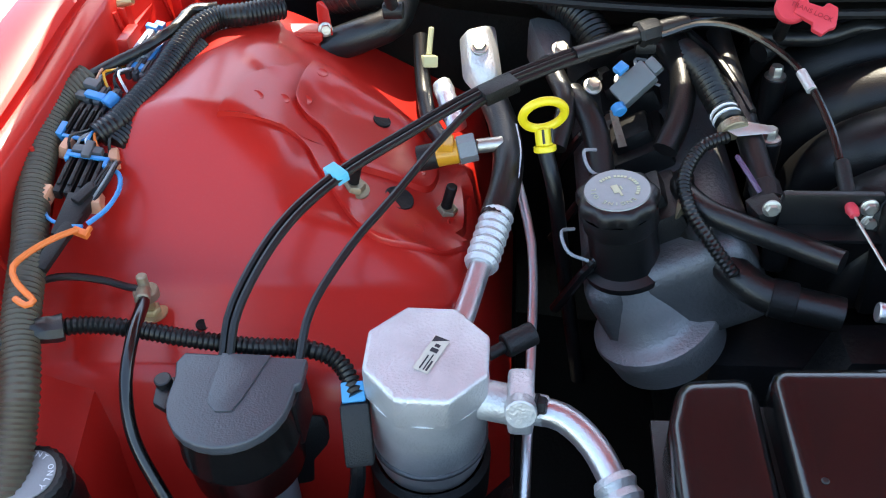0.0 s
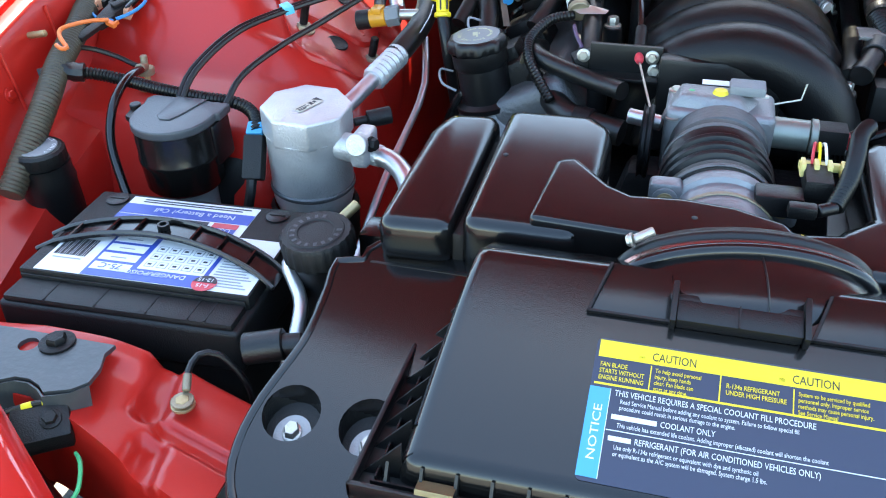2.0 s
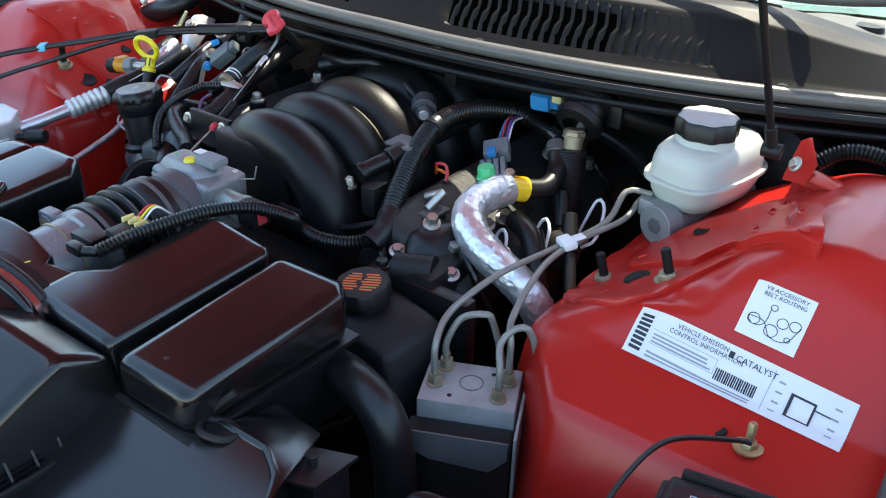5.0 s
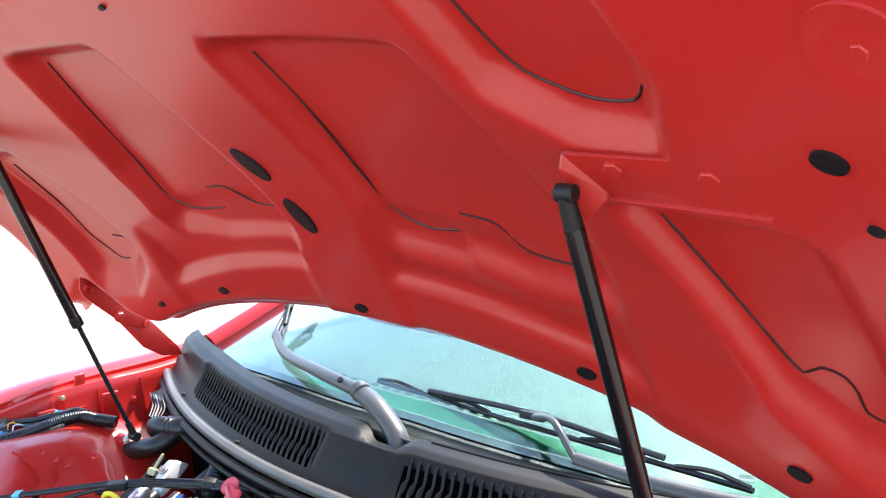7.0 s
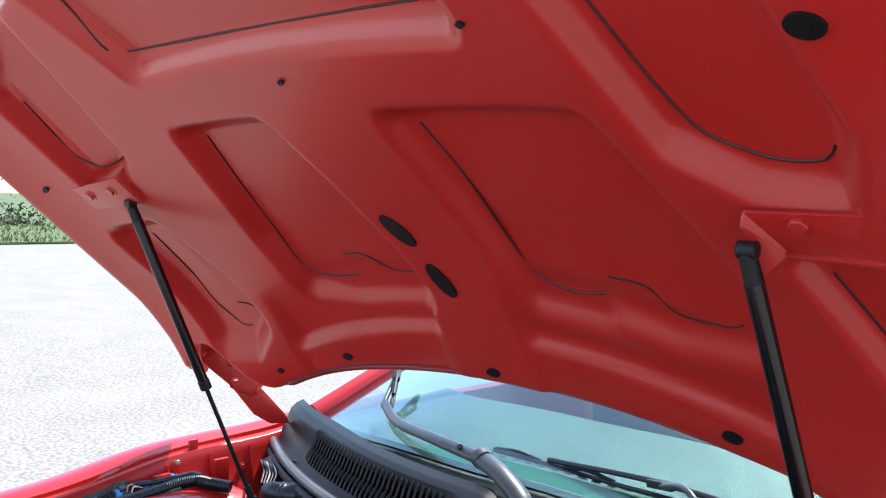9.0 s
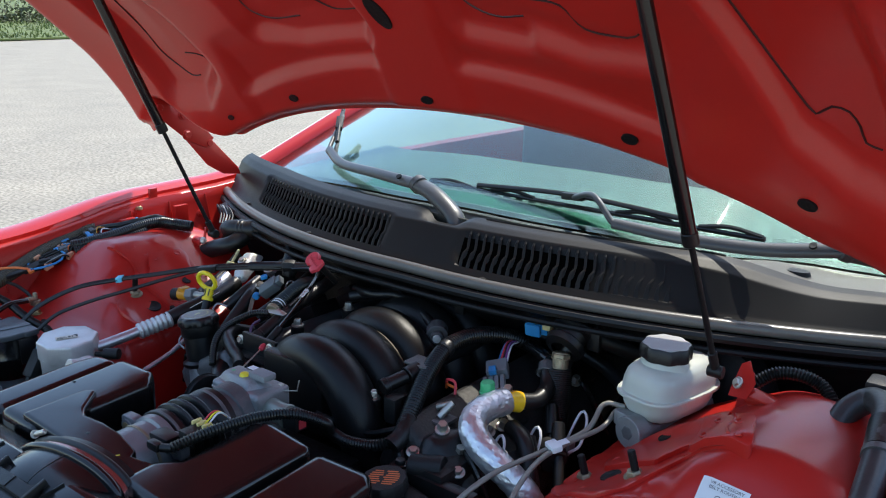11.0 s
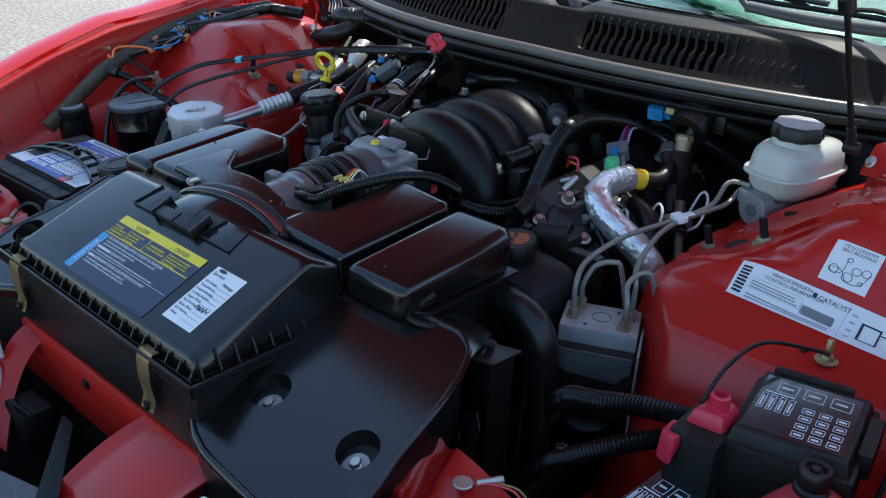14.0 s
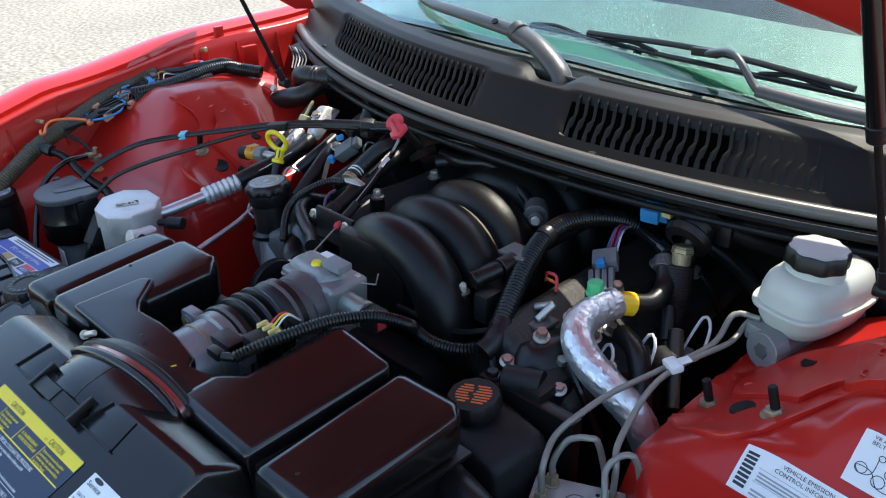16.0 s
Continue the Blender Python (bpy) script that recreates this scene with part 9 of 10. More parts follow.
def build_nose():
    t = thing("bumper_cover", "glossy red nose of the bumper with body creases", "bumper", kind="structure")

    def nose(u, v):
        x = CX - 0.44 + 0.88 * u
        w = abs(x - CX)
        y0 = lerp(w, (0.0, -0.345), (0.12, -0.327), (0.219, -0.253), (0.311, -0.226), (0.40, -0.27), (0.44, -0.30))
        y = y0 - (0.72 + y0) * v
        # a crease runs from the lamp's inner corner forward to the middle, and the edge beside the lamp folds down
        crease = 0.016 * math.exp(-(((w - 0.225 + 0.22 * v) / 0.028) ** 2)) * step01(1.0, 0.6, v)
        fold = 0.5 * max(0, w - 0.385 + 0.02 * v) + 0.10 * max(0, w - 0.25)
        z = 0.603 - 0.15 * v ** 1.6 + crease - fold - 0.012 * step01(0.06, 0.0, v) + 0.012 * step01(0.30, 0.33, w) * step01(0.5, 0.1, v)
        return (x, y, z)

    part("nose_skin", grid(nose, span(0, 1, 60), span(0, 1, 30), 0.003), RED, t, smooth=70)

    def cheek(u, v):
        """The skin below and outboard of the raised lamp, up to the fender."""
        x = 0.42 + 0.50 * u
        y = -0.36 + 0.20 * u - 0.28 * v
        z = 0.575 + 0.085 * u - 0.12 * v
        return (x, y, z)

    part("lamp_cheek", grid(cheek, span(0, 1, 30), span(0, 1, 16), 0.003), RED, t)

    def mirror(bm):
        for v in bm.verts:
            v.co.x = 2 * CX - v.co.x
        return bm

    part("lamp_cheek", mirror(grid(cheek, span(0.62, 1, 16), span(0, 1, 16), 0.003)), RED, t)

    def fender_nose(y, k):
        du, dz = FENDER_PROFILE[int(k)]
        drop = 0.10 * max(0, -0.155 - y) + 0.9 * max(0, -0.155 - y) ** 2
        return (CX + 0.830 + du * 0.95 - 0.06 * max(0, -0.155 - y), y, 0.694 + dz - drop)

    part("fender_nose", grid(fender_nose, span(-0.155, -0.62, 24), range(1, len(FENDER_PROFILE)), 0.0012), RED, t, smooth=60)
    part("fender_nose", mirror(grid(fender_nose, span(-0.155, -0.62, 24), range(1, len(FENDER_PROFILE)), 0.0012)), RED, t, smooth=60)
    part("front_slope", grid(lambda u, v: (-0.95 + 1.9 * u, -0.70 - 0.12 * v + 0.2 * (2 * u - 1) ** 2, 0.50 - 0.34 * v), span(0, 1, 40), span(0, 1, 10), 0.003), RED, t)
    # a far lamp lies raised on the other side, seen from behind
    p = thing("far_headlamp", "raised far headlamp with red cover, dark back", "headlamp")

    def far_cover(u, v):
        x = -0.80 + 0.44 * u
        y = lerp(x, (-0.80, -0.005), (-0.66, -0.035), (-0.56, -0.072), (-0.49, -0.120), (-0.41, -0.176), (-0.36, -0.215))
        return (x - 0.03 * v, y - 0.13 * v, 0.734 + 0.020 * math.sin(0.3 + 2.5 * v) * math.sin(3.14 * u) ** 0.5 - 0.012 * step01(0.08, 0.0, v))

    part("cover", grid(far_cover, span(0, 1, 40), span(0, 1, 20), 0.004), RED, p, smooth=70)
    part("bucket", hull([(-0.70, -0.09, 0.55), (-0.42, -0.16, 0.55), (-0.68, -0.085, 0.675), (-0.53, -0.085, 0.672), (-0.455, -0.125, 0.662), (-0.42, -0.15, 0.64), (-0.72, -0.19, 0.55), (-0.46, -0.28, 0.55), (-0.72, -0.18, 0.70), (-0.45, -0.27, 0.70)], 0.012, 3), BLACK_SATIN, p)
    part("lower_well", hull([(-0.78, -0.075, 0.42), (-0.36, -0.14, 0.42), (-0.78, -0.085, 0.62), (-0.40, -0.14, 0.61), (-0.78, -0.30, 0.42), (-0.36, -0.34, 0.42), (-0.78, -0.28, 0.56), (-0.38, -0.32, 0.54)], 0.01), BLACK_MATT, p)
    part("green_wire", tube([(-0.478, -0.088, 0.672), (-0.466, -0.098, 0.676), (-0.458, -0.112, 0.672), (-0.456, -0.126, 0.668), (-0.466, -0.15, 0.665)], 0.0017, 6, 0.006), GREEN, p)
    part("relay_box", move(join(box(-0.022, 0.022, -0.016, 0.016, -0.02, 0.006, 0.004), bolt((0.008, 0.0, 0.006), 0.006, 0.006, (0, 0, 1), 1.4)), pose(-0.512, -0.078, 0.684, 25, 0, 35)), BLACK_MATT, p)
    part("marked_wire", tube([(-0.555, -0.090, 0.690), (-0.535, -0.078, 0.694), (-0.515, -0.066, 0.696), (-0.503, -0.060, 0.690)], 0.0024, 8, 0.006), BLACK, p)
    for a, b in (((-0.530, -0.075, 0.6945), (-0.522, -0.070, 0.6955)), ((-0.517, -0.067, 0.696), (-0.511, -0.0635, 0.695))):
        part("yellow_mark", cyl(a, b, 0.0029, 10), YELLOW, p)


build_nose()


def build_front_clutter():
    t = thing("latch_frame", "grey steel latch frame ahead of the radiator", "bracket")
    part("plate", move(box(-0.19, 0.14, -0.05, 0.05, 0, 0.012, 0.004), pose(-0.01, -0.27, 0.535, 8, 0, 16)), ALU_DULL, t)
    part("strut", hull([(-0.05, -0.14, 0.58), (-0.02, -0.14, 0.58), (0.10, -0.26, 0.565), (0.14, -0.25, 0.565), (-0.05, -0.14, 0.565), (0.12, -0.26, 0.55)], 0.003), DARK, t)
    for x, y in ((0.03, -0.275), (-0.12, -0.30), (0.10, -0.24)):
        part("bolt", bolt((x, y, 0.567), 0.010, 0.008, (0, 0, 1), 1.5), DARK, t)
    part("latch", join(box(-0.16, -0.10, -0.17, -0.13, 0.50, 0.56, 0.006), tube([(-0.14, -0.16, 0.56), (-0.12, -0.17, 0.575), (-0.10, -0.16, 0.56)], 0.004, 8, 0.005)), DARK, t)
    b = thing("white_bottle", "translucent white plastic bottle ahead of the radiator", "bottle")
    part("tank", hull([(-0.24, -0.15, 0.50), (-0.16, -0.15, 0.50), (-0.24, -0.27, 0.50), (-0.13, -0.27, 0.50), (-0.21, -0.155, 0.60), (-0.18, -0.155, 0.61), (-0.20, -0.25, 0.565), (-0.15, -0.24, 0.56)], 0.012, 3), WHITE_PL, b)
    part("lug", join(move(box(-0.01, 0.012, -0.003, 0.003, 0, 0.045, 0.003), pose(-0.195, -0.15, 0.60, 0, -12, 0)), cyl((-0.198, -0.155, 0.638), (-0.198, -0.15, 0.638), 0.004, 10)), WHITE_PL, b)
    part("cap", cyl((-0.19, -0.245, 0.56), (-0.19, -0.255, 0.59), 0.018, 20), BLACK, b)
    c = thing("white_duct", "pale plastic duct beside the shroud", "duct")
    part("duct", hull([(0.20, -0.155, 0.50), (0.33, -0.155, 0.50), (0.20, -0.22, 0.50), (0.33, -0.22, 0.50), (0.285, -0.152, 0.668), (0.303, -0.152, 0.672), (0.335, -0.158, 0.655), (0.345, -0.165, 0.63), (0.262, -0.154, 0.635), (0.222, -0.156, 0.612), (0.345, -0.21, 0.56)], 0.006, 3), WHITE_PL, c)
    part("duct_clip", hull([(0.318, -0.168, 0.648), (0.334, -0.166, 0.648), (0.315, -0.166, 0.664), (0.330, -0.164, 0.664), (0.325, -0.150, 0.656)], 0.002), BLACK, c)
    w = thing("bumper_wires", "thin loose wires by the crossmember", "wires")
    part("red_wire", tube([(0.528, 0.032, 0.688), (0.512, 0.034, 0.694), (0.495, 0.028, 0.695), (0.478, 0.018, 0.693)], 0.0011, 6, 0.006), TAG, w)
    part("yellow_wire", tube([(0.532, 0.036, 0.686), (0.514, 0.039, 0.694), (0.495, 0.032, 0.695)], 0.0011, 6, 0.006), mat("pale_wire", (0.25, 0.2, 0.06), 0.5), w)
    part("ground_lug", join(cyl((0.468, 0.012, 0.690), (0.468, 0.012, 0.693), 0.010, 16), cyl((0.478, 0.02, 0.692), (0.495, 0.04, 0.695), 0.004, 10)), STEEL, w)
    part("metal_tab", move(plate([(-0.022, -0.002), (0.022, 0.0), (0.020, 0.05), (0.006, 0.062), (-0.016, 0.05)], [ring(-0.004, 0.03, 0.006, 10)], -0.001, 0.001), pose(0.395, 0.085, 0.635, 70, 0, -20)), DARK, w)
    g = thing("ground_strap", "thin black ground lead bolted to the panel", "ground lead")
    part("lead", tube([(-0.4205, -0.017, 0.690), (-0.424, -0.006, 0.696), (-0.422, 0.008, 0.702), (-0.408, 0.017, 0.698), (-0.39, 0.020, 0.67), (-0.385, 0.02, 0.63)], 0.0028, 8, 0.006), BLACK, g)
    part("lug", join(cyl((-0.419, -0.028, 0.6845), (-0.419, -0.028, 0.6865), 0.0095, 16), cyl((-0.4195, -0.020, 0.688), (-0.4235, -0.008, 0.6955), 0.0036, 10)), ZINC, g)


build_front_clutter()


# ---- wiring along the left fender ----
def build_left_wiring():
    t = thing("fender_loom", "corrugated loom along the inner fender, sunlight tinted in", "cable loom")
    # black loom whose brown tint carries the golden sunlight on it
    bleached = mat("sun_tinted_loom", (0.055, 0.045, 0.028), 0.5, vary=0.4, scale=30, bump=0.03, fine=300)
    part("big_loom", tube([(-0.755, 0.20, 0.70), (-0.760, 0.29, 0.762), (-0.775, 0.348, 0.789), (-0.791, 0.413, 0.807), (-0.803, 0.454, 0.819), (-0.812, 0.498, 0.832), (-0.818, 0.54, 0.843), (-0.816, 0.577, 0.852), (-0.800, 0.605, 0.858)], 0.0142, 14, corr=0.0046, amp=0.05), bleached, t)
    part("black_loom", tube([(-0.768, 0.53, 0.842), (-0.755, 0.546, 0.846), (-0.745, 0.572, 0.850), (-0.733, 0.609, 0.857), (-0.726, 0.644, 0.864), (-0.718, 0.674, 0.870), (-0.701, 0.700, 0.873), (-0.672, 0.712, 0.872), (-0.64, 0.735, 0.868)], 0.0118, 14, corr=0.0043, amp=0.05), LOOM, t)
    part("second_loom", tube([(-0.754, 0.527, 0.834), (-0.744, 0.553, 0.838), (-0.732, 0.585, 0.842), (-0.722, 0.63, 0.850), (-0.712, 0.67, 0.858)], 0.0112, 12, corr=0.0043, amp=0.05), LOOM, t)
    part("taped_end", tube([(-0.804, 0.600, 0.858), (-0.785, 0.615, 0.864), (-0.757, 0.640, 0.870), (-0.733, 0.667, 0.878), (-0.722, 0.70, 0.882), (-0.70, 0.71, 0.880)], 0.0055, 10, 0.006, noise_amp=0.2), RUBBER, t)
    part("low_loom", tube([(-0.765, 0.345, 0.782), (-0.735, 0.358, 0.778), (-0.70, 0.362, 0.772), (-0.65, 0.356, 0.768), (-0.60, 0.352, 0.765), (-0.555, 0.353, 0.762), (-0.53, 0.345, 0.755), (-0.515, 0.322, 0.745)], 0.0068, 12, corr=0.0042), LOOM, t)
    part("tape_wrap", tube([(-0.785, 0.325, 0.782), (-0.765, 0.342, 0.784), (-0.745, 0.352, 0.781)], 0.0105, 10, 0.005, noise_amp=0.25), RUBBER, t)
    part("ground_cable", tube([(-0.701, 0.402, 0.771), (-0.695, 0.386, 0.775), (-0.690, 0.350, 0.777), (-0.688, 0.315, 0.760), (-0.682, 0.29, 0.728), (-0.662, 0.268, 0.69), (-0.64, 0.25, 0.65)], 0.0052, 10, 0.008), BLACK_SATIN, t)
    part("cable_lug", join(cyl((-0.703, 0.408, 0.770), (-0.697, 0.390, 0.775), 0.0062, 12), cyl((-0.703, 0.410, 0.760), (-0.703, 0.410, 0.769), 0.0105, 14), cyl((-0.703, 0.410, 0.769), (-0.703, 0.411, 0.784), 0.0045, 12)), ZINC, t)
    part("thin_braid", tube([(-0.706, 0.411, 0.768), (-0.719, 0.411, 0.771), (-0.738, 0.409, 0.780), (-0.766, 0.398, 0.792), (-0.782, 0.371, 0.80), (-0.782, 0.345, 0.795)], 0.0032, 8, 0.006), BLACK, t)
    c = thing("fender_connectors", "stack of grey and blue wire connectors with orange lead", "connectors")
    rnd = random.Random(21)
    stack = plane_pose((-0.772, 0.495, 0.826), (-0.672, 0.505, 0.812), (-0.776, 0.60, 0.852))
    clear = mat("pale_clear_plastic", (0.30, 0.33, 0.35), 0.3, vary=0.2, scale=50)
    slate = mat("slate_plastic", (0.07, 0.075, 0.08), 0.45, vary=0.2, scale=40)

    def plug(x, y, w, n, length, turn, m_body):
        m = stack @ pose(x, y, 0.0, 0, 0, turn)
        for k in range(n):
            xx = -w / 2 + w * (k + 0.5) / n
            part("plug", move(join(box(xx - w / n * 0.36, xx + w / n * 0.36, -length / 2, length / 2, -0.006, 0.005, 0.0018), box(xx - w / n * 0.2, xx + w / n * 0.2, -length * 0.35, length * 0.3, 0.004, 0.0072, 0.001)), m), m_body, c)
        return m

    a = plug(0.0, -0.002, 0.036, 4, 0.05, -6, BLACK_MATT)
    part("plug_lock", move(join(box(-0.017, 0.02, 0.013, 0.0165, 0.006, 0.0095, 0.001), box(-0.018, -0.014, 0.009, 0.02, 0.003, 0.009, 0.001), box(0.016, 0.020, 0.006, 0.0165, 0.003, 0.009, 0.001)), a), BLUE, c)
    part("plug_bridge", move(join(box(-0.014, 0.012, 0.018, 0.026, 0.002, 0.011, 0.002), box(-0.004, 0.004, 0.012, 0.03, 0.008, 0.013, 0.0015)), a), slate, c)
    for x, y in ((-0.022, -0.026), (0.021, -0.026), (-0.023, 0.028), (0.02, 0.024)):
        part("end_clip", move(hull([(-0.006, -0.009, -0.006), (0.006, -0.010, -0.006), (-0.006, 0.009, -0.006), (0.005, 0.010, -0.006), (-0.004, -0.006, 0.007), (0.004, -0.007, 0.007), (-0.004, 0.006, 0.007), (0.003, 0.007, 0.007)], 0.0015), a @ pose(x, y, 0, 0, 0, -8 if x < 0 else 12)), TAN, c, "terracotta plastic end clip")
    b = plug(-0.008, 0.058, 0.034, 5, 0.042, -10, BLACK_MATT)
    part("plug_lock", move(join(box(-0.02, -0.014, -0.024, -0.008, -0.002, 0.008, 0.001), box(-0.014, 0.012, -0.0245, -0.021, 0.004, 0.007, 0.001)), b), BLUE, c)
    u = plug(-0.004, 0.093, 0.030, 3, 0.024, -16, slate)
    part("plug_lock", move(join(box(-0.012, 0.008, -0.010, -0.002, 0.005, 0.0095, 0.0015), cyl((0.012, -0.012, 0.004), (0.016, 0.0, 0.008), 0.0075, 14)), u), BLUE, c)
    part("plug_bridge", move(join(box(-0.018, -0.004, 0.0, 0.010, 0.004, 0.012, 0.0015), box(-0.02, -0.010, -0.012, -0.004, 0.002, 0.008, 0.001)), u), slate, c)
    e = plug(0.022, 0.135, 0.022, 3, 0.026, -14, slate)
    d = plug(0.022, 0.163, 0.022, 2, 0.05, -16, clear)
    part("plug_lock", move(join(box(-0.012, 0.0, 0.024, 0.03, -0.002, 0.007, 0.001), box(0.012, 0.0155, -0.02, 0.026, 0.0, 0.006, 0.001), box(0.002, 0.014, -0.033, -0.025, 0.0, 0.006, 0.001), box(-0.006, 0.004, 0.03, 0.037, 0.0, 0.006, 0.001)), d), BLUE, c)
    part("lower_plug", join(move(hull([(-0.012, 0.02, -0.006), (0.010, 0.022, -0.006), (-0.012, 0.02, 0.008), (0.010, 0.022, 0.008), (-0.008, -0.022, -0.005), (0.006, -0.022, -0.005), (-0.007, -0.022, 0.005), (0.005, -0.022, 0.005)], 0.0015), stack @ pose(0.003, -0.050, 0.001, 0, 0, -14)), move(box(-0.005, 0.007, -0.030, 0.030, 0.002, 0.009, 0.002), stack @ pose(-0.002, -0.076, -0.002, 0, 0, -16)), move(box(-0.004, 0.005, -0.004, 0.018, 0.006, 0.013, 0.0015), stack @ pose(0.006, -0.036, 0.0, 0, 0, -30))), BLACK_MATT, c)
    part("blue_wire", tube([(-0.753, 0.499, 0.832), (-0.738, 0.491, 0.829), (-0.733, 0.474, 0.824), (-0.737, 0.452, 0.820), (-0.748, 0.436, 0.817)], 0.0021, 8, 0.006), BLUE, c)
    part("blue_wire", tube([(-0.792, 0.455, 0.818), (-0.786, 0.444, 0.818), (-0.772, 0.437, 0.815), (-0.752, 0.434, 0.816)], 0.0017, 8, 0.006), BLUE, c)
    part("orange_lead", tube([(-0.752, 0.426, 0.819), (-0.764, 0.411, 0.822), (-0.776, 0.392, 0.823), (-0.782, 0.376, 0.822), (-0.776, 0.364, 0.819), (-0.765, 0.355, 0.814), (-0.758, 0.350, 0.811), (-0.762, 0.345, 0.811), (-0.772, 0.350, 0.813)], 0.0026, 8, 0.005), ORANGE, c)
    part("orange_clip", move(join(box(-0.007, 0.007, -0.003, 0.003, -0.003, 0.003, 0.001), box(0.003, 0.006, -0.003, 0.008, -0.002, 0.003, 0.001)), stack @ pose(0.015, -0.068, 0.006, 0, 0, -20)), ORANGE, c)
    # single wires that leave the plugs in loose bundles
    tints = (BLACK, GREY_PL, BLUE, PAPER, BLACK, ORANGE, BLACK, TAN, GREY_PL, BLACK, AMBER, BLACK, BLACK, PAPER)
    for k, tint in enumerate(tints):
        x0 = -0.016 + 0.034 * (k % 7) / 6
        y0 = 0.020 if k < 7 else 0.100
        p = [(x0, y0, 0.0), (x0 * 0.7 + rnd.uniform(-0.006, 0.006), y0 + 0.010, 0.010 + rnd.uniform(0, 0.005)), (x0 * 0.6 + 0.004 + rnd.uniform(-0.008, 0.008), y0 + 0.022, 0.009), (x0 * 0.8 + 0.006, y0 + 0.036, 0.0)]
        part("wire", tube([stack @ Vector(q) for q in p], 0.0014, 6, 0.005), tint, c)
    for k in range(4):
        p = [(0.02 + 0.003 * k, 0.012, 0.004), (0.024 + 0.002 * k, 0.0, 0.013), (0.018 + 0.003 * k, -0.016, 0.012), (0.012 + 0.002 * k, -0.034, 0.006)]
        part("wire", tube([stack @ Vector(q) for q in p], 0.0016, 6, 0.005), (BLACK, BLACK, GREY_PL, BLACK)[k], c)
    # rear corner: big ribbed hose, module with coloured wires, sensor and bits behind the tower
    r = thing("rear_loom", "large ribbed black conduit behind the strut tower", "cable loom")
    part("conduit", tube([(-0.60, 0.80, 0.85), (-0.56, 0.775, 0.868), (-0.52, 0.785, 0.872), (-0.50, 0.80, 0.872)], 0.020, 16, corr=0.007, amp=0.04), RUBBER, r)
    part("conduit", tube([(-0.49, 0.815, 0.868), (-0.43, 0.82, 0.866), (-0.38, 0.79, 0.862), (-0.335, 0.745, 0.852), (-0.31, 0.70, 0.83)], 0.0175, 16, corr=0.0065, amp=0.06), LOOM, r)
    part("taped_joint", tube([(-0.535, 0.78, 0.872), (-0.50, 0.80, 0.874), (-0.46, 0.818, 0.87)], 0.0205, 14, 0.006, noise_amp=0.12), RUBBER, r)
    part("band", tube([(-0.455, 0.818, 0.868), (-0.438, 0.82, 0.868)], 0.0205, 16, 0.01), BLACK, r)
    part("lower_conduit", tube([(-0.60, 0.74, 0.82), (-0.56, 0.74, 0.835), (-0.53, 0.75, 0.845), (-0.52, 0.78, 0.86)], 0.018, 14, 0.01), RUBBER, r)
    part("down_hose", tube([(-0.50, 0.745, 0.83), (-0.495, 0.70, 0.80), (-0.485, 0.65, 0.785), (-0.47, 0.62, 0.78)], 0.0085, 10, 0.008), RUBBER, r)
    part("foil_elbow", tube([(-0.475, 0.695, 0.80), (-0.465, 0.665, 0.79), (-0.457, 0.645, 0.78)], 0.0105, 12, 0.004, noise_amp=0.12), FOIL, r)
    part("cream_clip", move(join(box(-0.008, 0.008, -0.008, 0.008, 0, 0.012, 0.002), cyl((0, 0, 0.012), (0.004, 0.006, 0.04), 0.003, 8)), pose(-0.49, 0.715, 0.81, -20, 10, 20)), mat("cream_clip", (0.5, 0.47, 0.25), 0.5), r)
    part("module", move(box(-0.05, 0.05, -0.03, 0.03, -0.01, 0.012, 0.004), pose(-0.665, 0.875, 0.878, 20, 0, -20)), BLACK_MATT, r)
    for k, cm in enumerate((INK, INK, GREY_INK, INK, INK)):
        part("module_wire", tube([(-0.70 + 0.008 * k, 0.85, 0.885), (-0.68 + 0.010 * k, 0.835, 0.893), (-0.655 + 0.010 * k, 0.825, 0.88), (-0.63 + 0.008 * k, 0.80, 0.865)], 0.0018, 6, 0.006), cm, r)
    s = thing("pressure_sensor", "orange and grey pressure sensor by the hose", "sensor")
    part("body", cyl((-0.49, 0.578, 0.787), (-0.472, 0.58, 0.79), 0.0125, 16), BLACK_MATT, s)
    part("orange_collar", join(cyl((-0.474, 0.58, 0.79), (-0.452, 0.583, 0.793), 0.0118, 16), box(-0.47, -0.456, 0.572, 0.592, 0.797, 0.806, 0.002)), AMBER, s)
    part("hex", cyl((-0.452, 0.583, 0.793), (-0.435, 0.586, 0.796), 0.0135, 6), GREY_PL, s)
    part("stem", cyl((-0.435, 0.586, 0.796), (-0.41, 0.59, 0.797), 0.007, 12), STEEL, s)
    q = thing("servo_plug", "black connector with blue collar beside the canister", "connector")
    part("collar", move(box(-0.009, 0.009, -0.006, 0.012, -0.008, 0.008, 0.002), pose(-0.518, 0.325, 0.745, -60, 0, 10)), CYAN, q)
    part("plug", move(box(-0.011, 0.011, -0.055, -0.006, -0.010, 0.010, 0.003), pose(-0.518, 0.325, 0.745, 55, 0, 10)), BLACK_MATT, q)
    part("tail", tube([(-0.516, 0.30, 0.71), (-0.515, 0.29, 0.69), (-0.52, 0.28, 0.66)], 0.006, 8, 0.006), BLACK, q)


build_left_wiring()


